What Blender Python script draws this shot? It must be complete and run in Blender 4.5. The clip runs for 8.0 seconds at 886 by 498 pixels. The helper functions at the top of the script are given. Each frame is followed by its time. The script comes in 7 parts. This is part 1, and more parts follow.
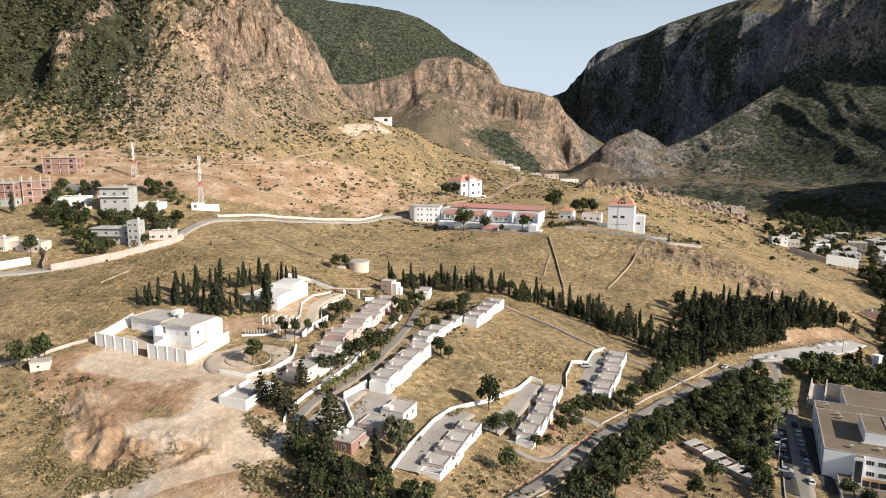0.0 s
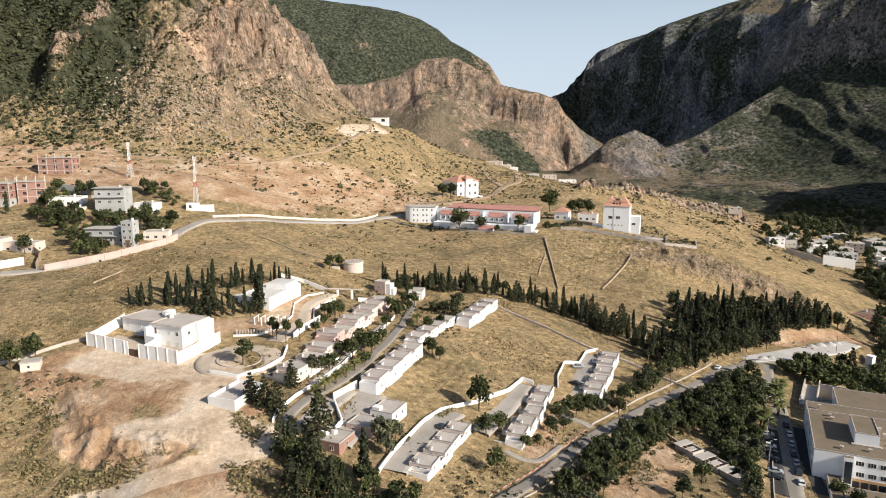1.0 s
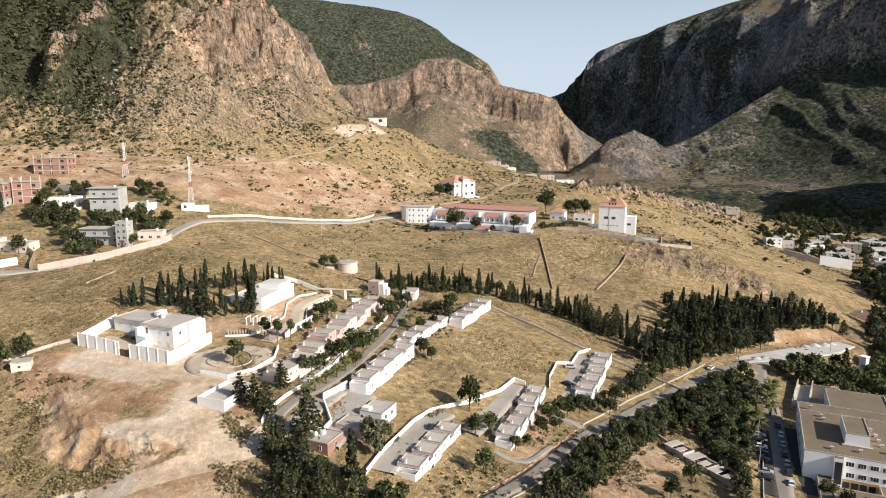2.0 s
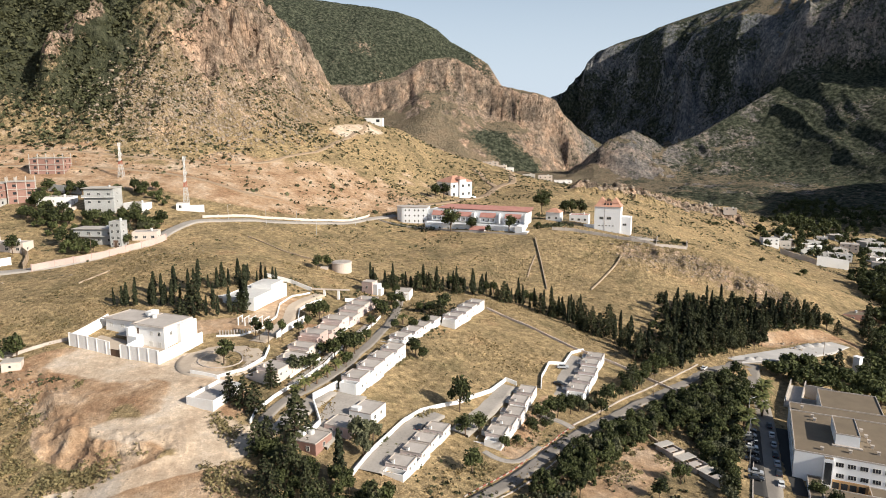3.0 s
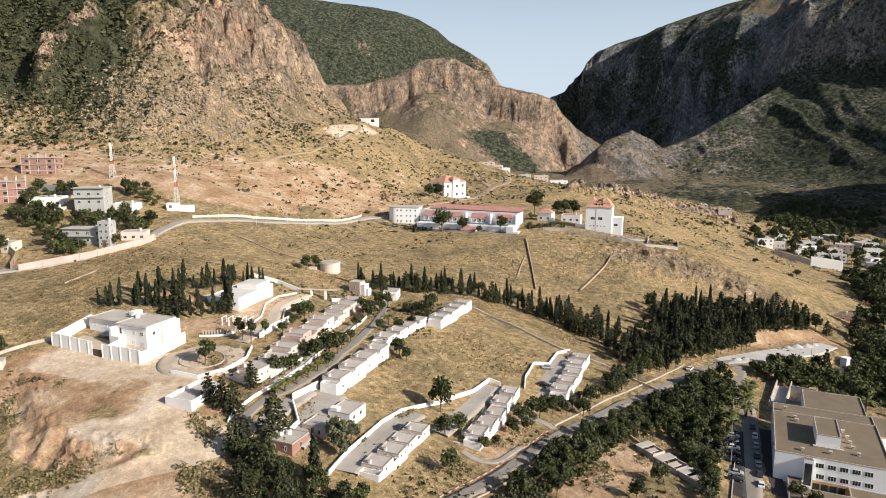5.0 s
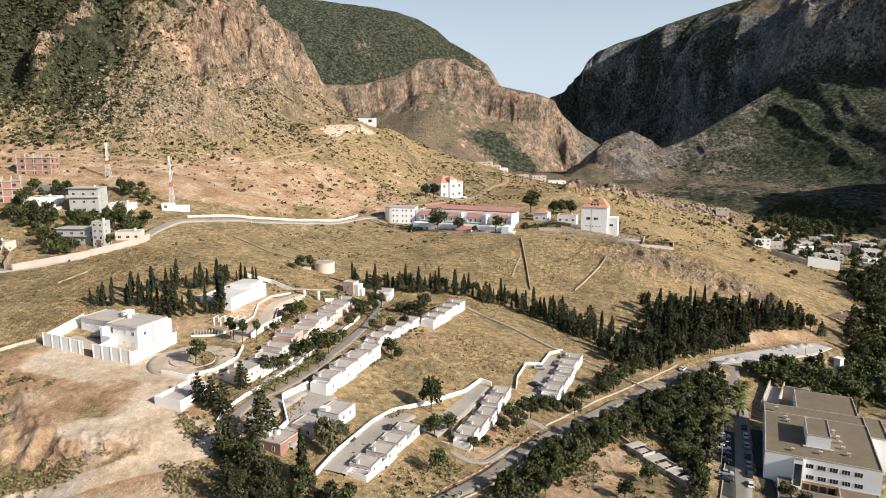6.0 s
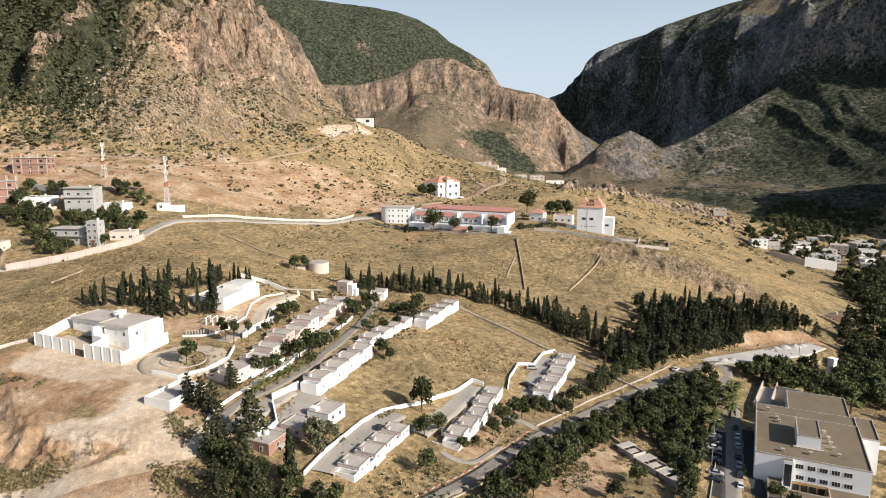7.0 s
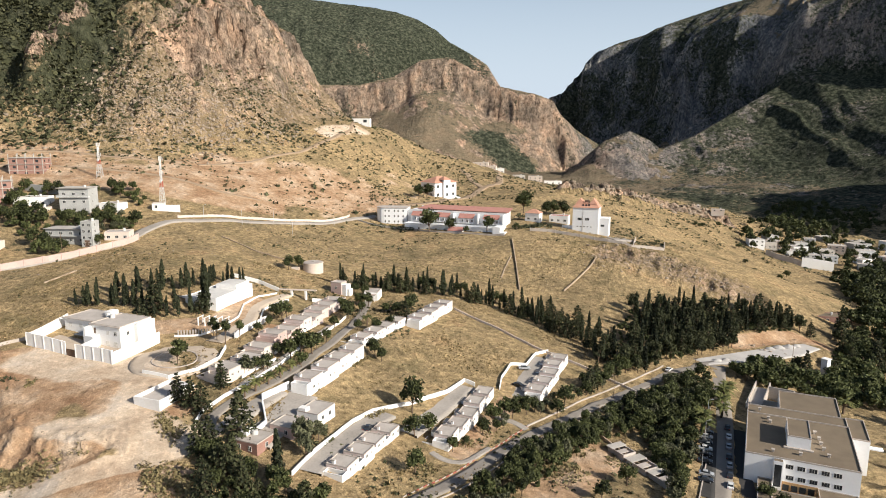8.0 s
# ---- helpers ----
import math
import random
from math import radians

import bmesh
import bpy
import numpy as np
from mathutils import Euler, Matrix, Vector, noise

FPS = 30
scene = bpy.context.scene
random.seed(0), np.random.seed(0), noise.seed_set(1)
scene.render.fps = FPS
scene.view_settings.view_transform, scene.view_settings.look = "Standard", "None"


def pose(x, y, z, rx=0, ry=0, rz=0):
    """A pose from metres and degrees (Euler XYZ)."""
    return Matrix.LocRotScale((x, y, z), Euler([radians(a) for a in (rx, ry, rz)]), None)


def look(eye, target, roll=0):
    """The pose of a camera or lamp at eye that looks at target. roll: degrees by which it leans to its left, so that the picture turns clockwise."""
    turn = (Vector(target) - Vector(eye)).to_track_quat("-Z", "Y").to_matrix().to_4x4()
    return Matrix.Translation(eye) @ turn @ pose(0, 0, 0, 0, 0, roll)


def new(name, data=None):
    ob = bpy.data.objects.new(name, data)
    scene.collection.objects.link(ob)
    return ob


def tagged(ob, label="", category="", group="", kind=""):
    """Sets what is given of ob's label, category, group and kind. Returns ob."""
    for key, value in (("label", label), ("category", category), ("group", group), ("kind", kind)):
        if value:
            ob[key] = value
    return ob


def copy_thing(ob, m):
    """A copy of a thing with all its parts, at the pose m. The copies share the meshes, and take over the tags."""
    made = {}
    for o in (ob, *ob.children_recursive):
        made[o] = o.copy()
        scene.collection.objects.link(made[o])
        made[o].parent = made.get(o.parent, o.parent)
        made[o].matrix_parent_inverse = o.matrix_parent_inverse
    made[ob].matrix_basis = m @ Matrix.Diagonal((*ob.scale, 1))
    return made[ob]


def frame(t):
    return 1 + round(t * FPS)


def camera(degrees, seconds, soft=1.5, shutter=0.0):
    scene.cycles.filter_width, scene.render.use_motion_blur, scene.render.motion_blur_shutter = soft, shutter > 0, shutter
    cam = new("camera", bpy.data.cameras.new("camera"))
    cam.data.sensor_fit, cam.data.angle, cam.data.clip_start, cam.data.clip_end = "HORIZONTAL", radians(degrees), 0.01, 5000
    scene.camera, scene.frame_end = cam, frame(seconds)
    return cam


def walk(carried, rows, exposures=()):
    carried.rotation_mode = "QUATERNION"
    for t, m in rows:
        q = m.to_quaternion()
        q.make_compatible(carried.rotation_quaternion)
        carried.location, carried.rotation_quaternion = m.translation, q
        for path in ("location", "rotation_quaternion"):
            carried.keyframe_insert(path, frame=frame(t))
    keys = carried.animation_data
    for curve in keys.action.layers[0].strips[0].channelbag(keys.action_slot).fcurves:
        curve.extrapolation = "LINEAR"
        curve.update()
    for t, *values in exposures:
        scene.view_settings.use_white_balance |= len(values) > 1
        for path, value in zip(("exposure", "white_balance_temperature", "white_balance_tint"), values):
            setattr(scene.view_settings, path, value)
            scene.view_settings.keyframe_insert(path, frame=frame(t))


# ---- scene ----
cam = camera(67.0, 8.0, soft=0.95)
PATH = [
    (0, pose(-11.494, 0.090, 84.879, 79.9323, 0.0938, -0.1291)),
    (0.5, pose(-10.060, 0.071, 84.884, 79.9518, 0.0807, -0.1173)),
    (1, pose(-8.625, 0.055, 84.892, 79.9672, 0.0681, -0.1040)),
    (1.5, pose(-7.188, 0.043, 84.904, 79.9789, 0.0560, -0.0893)),
    (2.25, pose(-5.032, 0.029, 84.927, 79.9908, 0.0386, -0.0650)),
    (3, pose(-2.876, 0.017, 84.956, 79.9971, 0.0218, -0.0384)),
    (3.5, pose(-1.438, 0.009, 84.977, 79.9992, 0.0109, -0.0195)),
    (4, pose(0.000, 0.000, 85.000, 80.0000, -0.0000, 0.0000)),
    (4.5, pose(1.437, -0.011, 85.024, 80.0001, -0.0109, 0.0201)),
    (5.25, pose(3.592, -0.032, 85.062, 80.0000, -0.0274, 0.0511)),
    (6, pose(5.743, -0.062, 85.100, 80.0011, -0.0445, 0.0826)),
    (6.5, pose(7.176, -0.088, 85.126, 80.0032, -0.0563, 0.1037)),
    (7, pose(8.607, -0.120, 85.151, 80.0070, -0.0685, 0.1247)),
    (7.5, pose(10.036, -0.159, 85.175, 80.0131, -0.0813, 0.1455)),
    (8, pose(11.463, -0.205, 85.198, 80.0219, -0.0946, 0.1659)),
]
walk(cam, PATH)

# ---- sky, sun ----
SUN_RISE, SUN_TURN = 28.0, 122.0   # degrees above the horizon; clockwise from +y
world = bpy.data.worlds.new("sky")
scene.world = world
world.use_nodes = True
wt = world.node_tree
sky = wt.nodes.new("ShaderNodeTexSky")
sky.sky_type, sky.sun_disc = "NISHITA", False
sky.sun_elevation, sky.sun_rotation = radians(SUN_RISE), radians(SUN_TURN)
sky.air_density, sky.dust_density, sky.ozone_density = 1.0, 1.4, 1.0
# pale summer haze all round the horizon, thinning out upwards
up = wt.nodes.new("ShaderNodeSeparateXYZ")
wt.links.new(wt.nodes.new("ShaderNodeTexCoord").outputs["Generated"], up.inputs[0])
thin = wt.nodes.new("ShaderNodeMapRange")
thin.interpolation_type = "SMOOTHSTEP"
for key, value in (("From Min", 0.0), ("From Max", 0.42), ("To Min", 0.92), ("To Max", 0.0)):
    thin.inputs[key].default_value = value
wt.links.new(up.outputs["Z"], thin.inputs["Value"])
haze = wt.nodes.new("ShaderNodeMix")
haze.data_type = "RGBA"
haze.inputs[7].default_value = (6.3, 7.3, 8.5, 1)
wt.links.new(thin.outputs["Result"], haze.inputs[0])
wt.links.new(sky.outputs[0], haze.inputs[6])
wt.links.new(haze.outputs[2], wt.nodes["Background"].inputs[0])
wt.nodes["Background"].inputs[1].default_value = 0.079
sun = new("sun", bpy.data.lights.new("sun", "SUN"))
sun.data.energy, sun.data.angle, sun.data.color = 5.0, radians(0.6), (1.0, 0.93, 0.815)
sun.matrix_world = look((0, 0, 0), (-math.sin(radians(SUN_TURN)) * math.cos(radians(SUN_RISE)),
                                    -math.cos(radians(SUN_TURN)) * math.cos(radians(SUN_RISE)), -math.sin(radians(SUN_RISE))))
scene.view_settings.exposure = 0.44

# ---- materials ----
def shader(name, rough=0.85, metal=0.0):
    m = bpy.data.materials.new(name)
    m.use_nodes = True
    b = m.node_tree.nodes["Principled BSDF"]
    b.inputs["Roughness"].default_value, b.inputs["Metallic"].default_value = rough, metal
    b.inputs["Specular IOR Level"].default_value = 0.25
    return m, m.node_tree, b


def node(tree, kind, **sets):
    n = tree.nodes.new("ShaderNode" + kind)
    for key, value in sets.items():
        n.inputs[key.replace("_", " ")].default_value = value
    return n


def grain(tree, scale, detail=4.0, rough=0.6, where=None):
    """Noise over the world (or over a given vector)."""
    n = node(tree, "TexNoise", Scale=scale, Detail=detail, Roughness=rough)
    tree.links.new(where or tree.nodes.new("ShaderNodeNewGeometry").outputs["Position"], n.inputs["Vector"])
    return n.outputs["Fac"]


def ramp(tree, fac, stops):
    r = tree.nodes.new("ShaderNodeValToRGB")
    while len(r.color_ramp.elements) < len(stops):
        r.color_ramp.elements.new(0.5)
    for e, (p, c) in zip(r.color_ramp.elements, stops):
        e.position, e.color = p, (*c, 1)
    tree.links.new(fac, r.inputs[0])
    return r.outputs["Color"]


def mixed(tree, fac, a, b, mode="MIX"):
    n = tree.nodes.new("ShaderNodeMix")
    n.data_type, n.blend_type = "RGBA", mode
    for k, v in ((0, fac), (6, a), (7, b)):
        if hasattr(v, "links"):
            tree.links.new(v, n.inputs[k])
        else:
            n.inputs[k].default_value = v if k == 0 else (*v, 1)
    return n.outputs[2]


def calc(tree, op, a, b=0.0, clamp=False):
    n = tree.nodes.new("ShaderNodeMath")
    n.operation, n.use_clamp = op, clamp
    for k, v in ((0, a), (1, b)):
        if hasattr(v, "links"):
            tree.links.new(v, n.inputs[k])
        else:
            n.inputs[k].default_value = v
    return n.outputs[0]


def span(tree, v, a, b):
    """0 below a, 1 above b, smooth between."""
    n = tree.nodes.new("ShaderNodeMapRange")
    n.interpolation_type = "SMOOTHSTEP"
    n.inputs["From Min"].default_value, n.inputs["From Max"].default_value = a, b
    tree.links.new(v, n.inputs["Value"])
    return n.outputs["Result"]


def bumped(tree, b, height, strength=0.4, distance=0.05):
    n = node(tree, "Bump", Strength=strength, Distance=distance)
    tree.links.new(height, n.inputs["Height"])
    tree.links.new(n.outputs[0], b.inputs["Normal"])


def attribute(tree, name):
    n = tree.nodes.new("ShaderNodeAttribute")
    n.attribute_name = name
    return n.outputs["Fac"]


def paint(name, light, dark, scale=1.2, rough=0.85, relief=0.15, metal=0.0, vary=0.0):
    """A worn, weathered surface between two colours; vary: how much one object differs from the next."""
    m, t, b = shader(name, rough, metal)
    big, fine = grain(t, scale * 0.22, 3.0), grain(t, scale * 4, 4.0)
    col = ramp(t, calc(t, "ADD", calc(t, "MULTIPLY", big, 0.6), calc(t, "MULTIPLY", fine, 0.4)), [(0.32, dark), (0.62, light)])
    if vary:
        info = t.nodes.new("ShaderNodeObjectInfo")
        h = node(t, "HueSaturation")
        t.links.new(calc(t, "ADD", calc(t, "MULTIPLY", info.outputs["Random"], vary), 1 - vary / 2), h.inputs["Value"])
        t.links.new(col, h.inputs["Color"])
        col = h.outputs[0]
    t.links.new(col, b.inputs["Base Color"])
    if relief:
        bumped(t, b, fine, relief, 0.05)
    return m


def land_material():
    """Dry grass, soil, dust, rock and low scrub, mixed by what the ground carries and by distance."""
    m, t, b = shader("land", 0.95)
    b.inputs["Specular IOR Level"].default_value = 0.08
    rock, earth, scrub, pale = attribute(t, "rock"), attribute(t, "earth"), attribute(t, "scrub"), attribute(t, "pale")
    haze_tint, far_look = attribute(t, "haze_tint"), attribute(t, "far_look")
    n1, n2, n3, n4 = grain(t, 0.012, 4), grain(t, 0.07, 5, 0.65), grain(t, 0.45, 5, 0.7), grain(t, 2.2, 4, 0.7)
    mix12 = calc(t, "ADD", calc(t, "MULTIPLY", n1, 0.35), calc(t, "MULTIPLY", n2, 0.65))
    grass = ramp(t, mix12, [(0.3, (0.145, 0.115, 0.065)), (0.43, (0.232, 0.174, 0.098)), (0.55, (0.325, 0.240, 0.132)), (0.68, (0.335, 0.220, 0.122))])
    fine = ramp(t, calc(t, "ADD", calc(t, "MULTIPLY", n3, 0.6), calc(t, "MULTIPLY", n4, 0.4)), [(0.37, (0.30, 0.29, 0.25)), (0.45, (0.86, 0.85, 0.83)), (0.53, (1.1, 1.1, 1.1)), (0.60, (1.75, 1.72, 1.66))])
    grass = mixed(t, 1.0, grass, fine, "MULTIPLY")
    # greyer, greener weeds in soft patches
    weeds = span(t, grain(t, 0.055, 5, 0.7), 0.52, 0.66)
    grass = mixed(t, calc(t, "MULTIPLY", weeds, 0.42), grass, mixed(t, 1.0, (0.125, 0.112, 0.058), fine, "MULTIPLY"))
    # grey put into the grass with distance, and some on the west mountain
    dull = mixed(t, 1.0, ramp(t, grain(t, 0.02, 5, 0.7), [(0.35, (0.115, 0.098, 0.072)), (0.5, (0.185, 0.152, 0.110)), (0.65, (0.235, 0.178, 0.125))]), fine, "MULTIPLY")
    grass = mixed(t, calc(t, "MULTIPLY", far_look, 0.85), grass, dull)
    soil = ramp(t, n2, [(0.3, (0.245, 0.140, 0.080)), (0.5, (0.385, 0.258, 0.162)), (0.7, (0.52, 0.405, 0.30))])
    soil = mixed(t, 0.6, soil, fine, "MULTIPLY")
    stone = ramp(t, n2, [(0.25, (0.18, 0.144, 0.116)), (0.45, (0.32, 0.25, 0.195)), (0.6, (0.46, 0.365, 0.285)), (0.75, (0.54, 0.39, 0.295))])
    streak = node(t, "Mapping")
    streak.inputs["Scale"].default_value = (1.0, 1.0, 0.5)
    t.links.new(t.nodes.new("ShaderNodeNewGeometry").outputs["Position"], streak.inputs["Vector"])
    s1 = grain(t, 0.16, 8, 0.72, streak.outputs[0])
    s0 = grain(t, 0.028, 4, 0.6, streak.outputs[0])
    stone = mixed(t, 0.85, stone, ramp(t, s0, [(0.36, (0.58, 0.60, 0.63)), (0.5, (1.05, 1.02, 1.0)), (0.64, (1.45, 1.26, 1.14))]), "MULTIPLY")
    stone = mixed(t, 0.9, stone, ramp(t, s1, [(0.34, (0.26, 0.25, 0.24)), (0.46, (0.82, 0.81, 0.80)), (0.55, (1.1, 1.08, 1.05)), (0.66, (1.5, 1.42, 1.34))]), "MULTIPLY")
    # bluish grey rock round the gorge: distance haze and shade put into its colour
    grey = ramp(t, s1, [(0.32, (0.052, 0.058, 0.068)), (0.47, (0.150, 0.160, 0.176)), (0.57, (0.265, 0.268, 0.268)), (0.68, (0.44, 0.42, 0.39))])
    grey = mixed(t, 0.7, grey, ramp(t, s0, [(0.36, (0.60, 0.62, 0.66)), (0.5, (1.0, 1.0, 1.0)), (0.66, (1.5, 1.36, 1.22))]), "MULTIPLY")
    # warm pale patches: sunlight on the buttresses put into the rock colour
    lit_patch = span(t, grain(t, 0.011, 6, 0.68, streak.outputs[0]), 0.55, 0.66)
    grey = mixed(t, lit_patch, grey, mixed(t, 1.0, grey, (2.1, 1.95, 1.75), "MULTIPLY"))
    stone = mixed(t, haze_tint, stone, grey)
    # blocks parted by cracks
    cell = node(t, "TexVoronoi", Scale=0.27)
    cell.feature = "DISTANCE_TO_EDGE"
    shift = t.nodes.new("ShaderNodeVectorMath")
    shift.operation = "MULTIPLY_ADD"
    shift.inputs[1].default_value = (7.0, 7.0, 7.0)
    wob = node(t, "TexNoise", Scale=0.3, Detail=5.0)
    t.links.new(streak.outputs[0], wob.inputs["Vector"])
    t.links.new(wob.outputs["Color"], shift.inputs[0])
    t.links.new(streak.outputs[0], shift.inputs[2])
    t.links.new(shift.outputs[0], cell.inputs["Vector"])
    crack = span(t, cell.outputs["Distance"], 0.0, 0.14)
    stone = mixed(t, 0.6, stone, ramp(t, crack, [(0.0, (0.36, 0.33, 0.31)), (0.55, (1.0, 1.0, 1.0))]), "MULTIPLY")
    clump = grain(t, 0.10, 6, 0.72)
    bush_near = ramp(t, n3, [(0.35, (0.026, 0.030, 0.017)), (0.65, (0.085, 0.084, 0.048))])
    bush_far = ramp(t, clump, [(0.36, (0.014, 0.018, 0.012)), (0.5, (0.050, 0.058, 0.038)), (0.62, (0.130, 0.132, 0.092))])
    bush = mixed(t, far_look, bush_near, bush_far)
    rough_edge = calc(t, "ADD", rock, calc(t, "MULTIPLY", calc(t, "SUBTRACT", n3, 0.5), 1.1))
    col = mixed(t, span(t, rough_edge, 0.32, 0.62), grass, stone)
    edge = calc(t, "ADD", earth, calc(t, "MULTIPLY", calc(t, "SUBTRACT", n2, 0.5), 0.9))
    col = mixed(t, span(t, edge, 0.4, 0.62), col, soil)
    dust = ramp(t, n2, [(0.3, (0.39, 0.285, 0.20)), (0.5, (0.52, 0.41, 0.305)), (0.72, (0.59, 0.505, 0.42))])
    dust = mixed(t, 0.45, dust, fine, "MULTIPLY")
    trod = calc(t, "ADD", pale, calc(t, "MULTIPLY", calc(t, "SUBTRACT", n2, 0.5), 1.0))
    col = mixed(t, span(t, trod, 0.38, 0.66), col, dust)
    scrub = calc(t, "SUBTRACT", scrub, calc(t, "MULTIPLY", calc(t, "ADD", earth, pale), 0.5))
    # the far scrub pattern is coarser, sized to read from the viewpoint
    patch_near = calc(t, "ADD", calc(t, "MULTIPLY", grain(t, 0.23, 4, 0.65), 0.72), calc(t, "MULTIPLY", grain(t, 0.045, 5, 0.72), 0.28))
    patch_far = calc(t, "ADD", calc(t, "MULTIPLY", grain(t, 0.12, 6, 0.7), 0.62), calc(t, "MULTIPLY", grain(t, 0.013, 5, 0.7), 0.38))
    patch = calc(t, "ADD", calc(t, "MULTIPLY", patch_far, far_look), calc(t, "MULTIPLY", patch_near, calc(t, "SUBTRACT", 1.0, far_look)))
    cover = calc(t, "ADD", patch, calc(t, "SUBTRACT", scrub, 1.0))
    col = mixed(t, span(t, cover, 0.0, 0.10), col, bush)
    t.links.new(col, b.inputs["Base Color"])
    h = calc(t, "ADD", calc(t, "MULTIPLY", n3, 1.5), calc(t, "MULTIPLY", n4, 0.45))
    h = calc(t, "ADD", h, calc(t, "MULTIPLY", calc(t, "MULTIPLY", calc(t, "ADD", s1, calc(t, "MULTIPLY", crack, 0.2)), rock), 7.0))
    h = calc(t, "ADD", h, calc(t, "MULTIPLY", calc(t, "MULTIPLY", clump, far_look), 13.0))
    bumped(t, b, h, 0.8, 0.8)
    smooth = calc(t, "SUBTRACT", 0.9, calc(t, "MULTIPLY", calc(t, "ADD", pale, calc(t, "MULTIPLY", earth, 0.4), True), 0.6))
    t.links.new(smooth, b.inputs["Normal"].links[0].from_node.inputs["Strength"])
    return m


LAND = land_material()
WHITE = paint("white_render", (0.84, 0.83, 0.82), (0.72, 0.70, 0.675), 0.5, 0.9, 0.12)
BRIGHT = paint("bright_white_render", (0.87, 0.87, 0.88), (0.80, 0.80, 0.80), 0.5, 0.85, 0.06)
CREAM = paint("cream_render", (0.68, 0.59, 0.52), (0.54, 0.45, 0.39), 0.5, 0.9, 0.12)
PINK = paint("pink_render", (0.58, 0.44, 0.40), (0.46, 0.33, 0.29), 0.5, 0.9, 0.12)
DECK = paint("roof_felt", (0.49, 0.44, 0.40), (0.35, 0.31, 0.275), 0.8, 0.95, 0.2, vary=0.15)
TAN_DECK = paint("gravelled_roof", (0.205, 0.16, 0.112), (0.15, 0.118, 0.083), 0.8, 0.95, 0.2)
COPING = paint("coping", (0.52, 0.46, 0.41), (0.36, 0.31, 0.27), 1.0, 0.9, 0.1)
GREY = paint("grey_render", (0.46, 0.46, 0.45), (0.30, 0.30, 0.29), 0.5, 0.9, 0.15)
CONCRETE = paint("concrete", (0.52, 0.48, 0.43), (0.34, 0.31, 0.28), 0.6, 0.92, 0.2)
BRICK = paint("red_hollow_brick", (0.34, 0.20, 0.165), (0.25, 0.14, 0.11), 1.4, 0.95, 0.4)
TILE = paint("red_roof_tile", (0.50, 0.25, 0.205), (0.39, 0.185, 0.15), 1.2, 0.85, 0.3)
DULL_TILE = paint("orange_roof_tile", (0.55, 0.30, 0.215), (0.43, 0.225, 0.155), 1.2, 0.85, 0.3)
GLASS = paint("dark_window_glass", (0.05, 0.055, 0.06), (0.02, 0.022, 0.025), 2.0, 0.12, 0.0)
SHUTTER = paint("brown_shutter", (0.16, 0.10, 0.07), (0.08, 0.05, 0.035), 2.0, 0.6, 0.1)
FRAME = paint("window_frame", (0.72, 0.70, 0.66), (0.55, 0.52, 0.48), 2.0, 0.6, 0.0)
ASPHALT = paint("worn_asphalt", (0.27, 0.24, 0.21), (0.18, 0.16, 0.14), 0.5, 0.92, 0.2)
PAVING = paint("concrete_paving", (0.37, 0.335, 0.30), (0.24, 0.215, 0.19), 0.4, 0.92, 0.2)
# darker copy of the asphalt, with a building's shadow put into its colour
SHADE_PAINTED_ASPHALT = paint("shade_painted_asphalt", (0.055, 0.052, 0.05), (0.035, 0.034, 0.033), 0.5, 0.92, 0.2)
PALE_DECK = paint("pale_roof_coat", (0.66, 0.64, 0.61), (0.5, 0.48, 0.45), 0.6, 0.9, 0.15)
# rose render, also the tone that stands for shade on bungalow ends
ROSE = paint("rose_render", (0.66, 0.545, 0.51), (0.53, 0.43, 0.40), 0.5, 0.9, 0.12)
DUST = paint("dusty_concrete", (0.50, 0.415, 0.33), (0.37, 0.30, 0.235), 0.3, 0.95, 0.2)
TRACK = paint("pale_track", (0.36, 0.27, 0.185), (0.28, 0.20, 0.13), 0.3, 0.95, 0.3)
GRAVEL = paint("grey_gravel", (0.50, 0.475, 0.45), (0.36, 0.34, 0.32), 0.5, 0.95, 0.4)
KERB = paint("painted_kerb", (0.50, 0.44, 0.39), (0.34, 0.28, 0.24), 1.0, 0.9, 0.1)
RED_KERB = paint("red_kerb", (0.42, 0.13, 0.10), (0.30, 0.09, 0.07), 1.0, 0.9, 0.1)
STEEL = paint("galvanised_steel", (0.62, 0.62, 0.62), (0.42, 0.42, 0.42), 2.0, 0.45, 0.0, 0.6)
WHITE_METAL = paint("white_metal", (0.66, 0.65, 0.63), (0.50, 0.49, 0.48), 2.0, 0.5, 0.0)
RED_METAL = paint("red_metal", (0.45, 0.10, 0.07), (0.33, 0.07, 0.05), 2.0, 0.5, 0.0)
RUBBER = paint("rubber", (0.03, 0.03, 0.03), (0.02, 0.02, 0.02), 3.0, 0.8, 0.0)
WOOD = paint("weathered_wood", (0.26, 0.19, 0.13), (0.15, 0.105, 0.07), 2.0, 0.9, 0.3)
PIPE = paint("rusty_pipe", (0.44, 0.345, 0.25), (0.27, 0.20, 0.14), 1.0, 0.8, 0.2)
BARK = paint("bark", (0.17, 0.12, 0.085), (0.09, 0.065, 0.045), 3.0, 0.95, 0.5)
ROCKY = paint("limestone", (0.36, 0.29, 0.22), (0.17, 0.135, 0.10), 1.0, 0.95, 0.5, vary=0.2)
OCHRE = paint("ochre_render", (0.62, 0.40, 0.20), (0.48, 0.29, 0.14), 0.6, 0.9, 0.1)


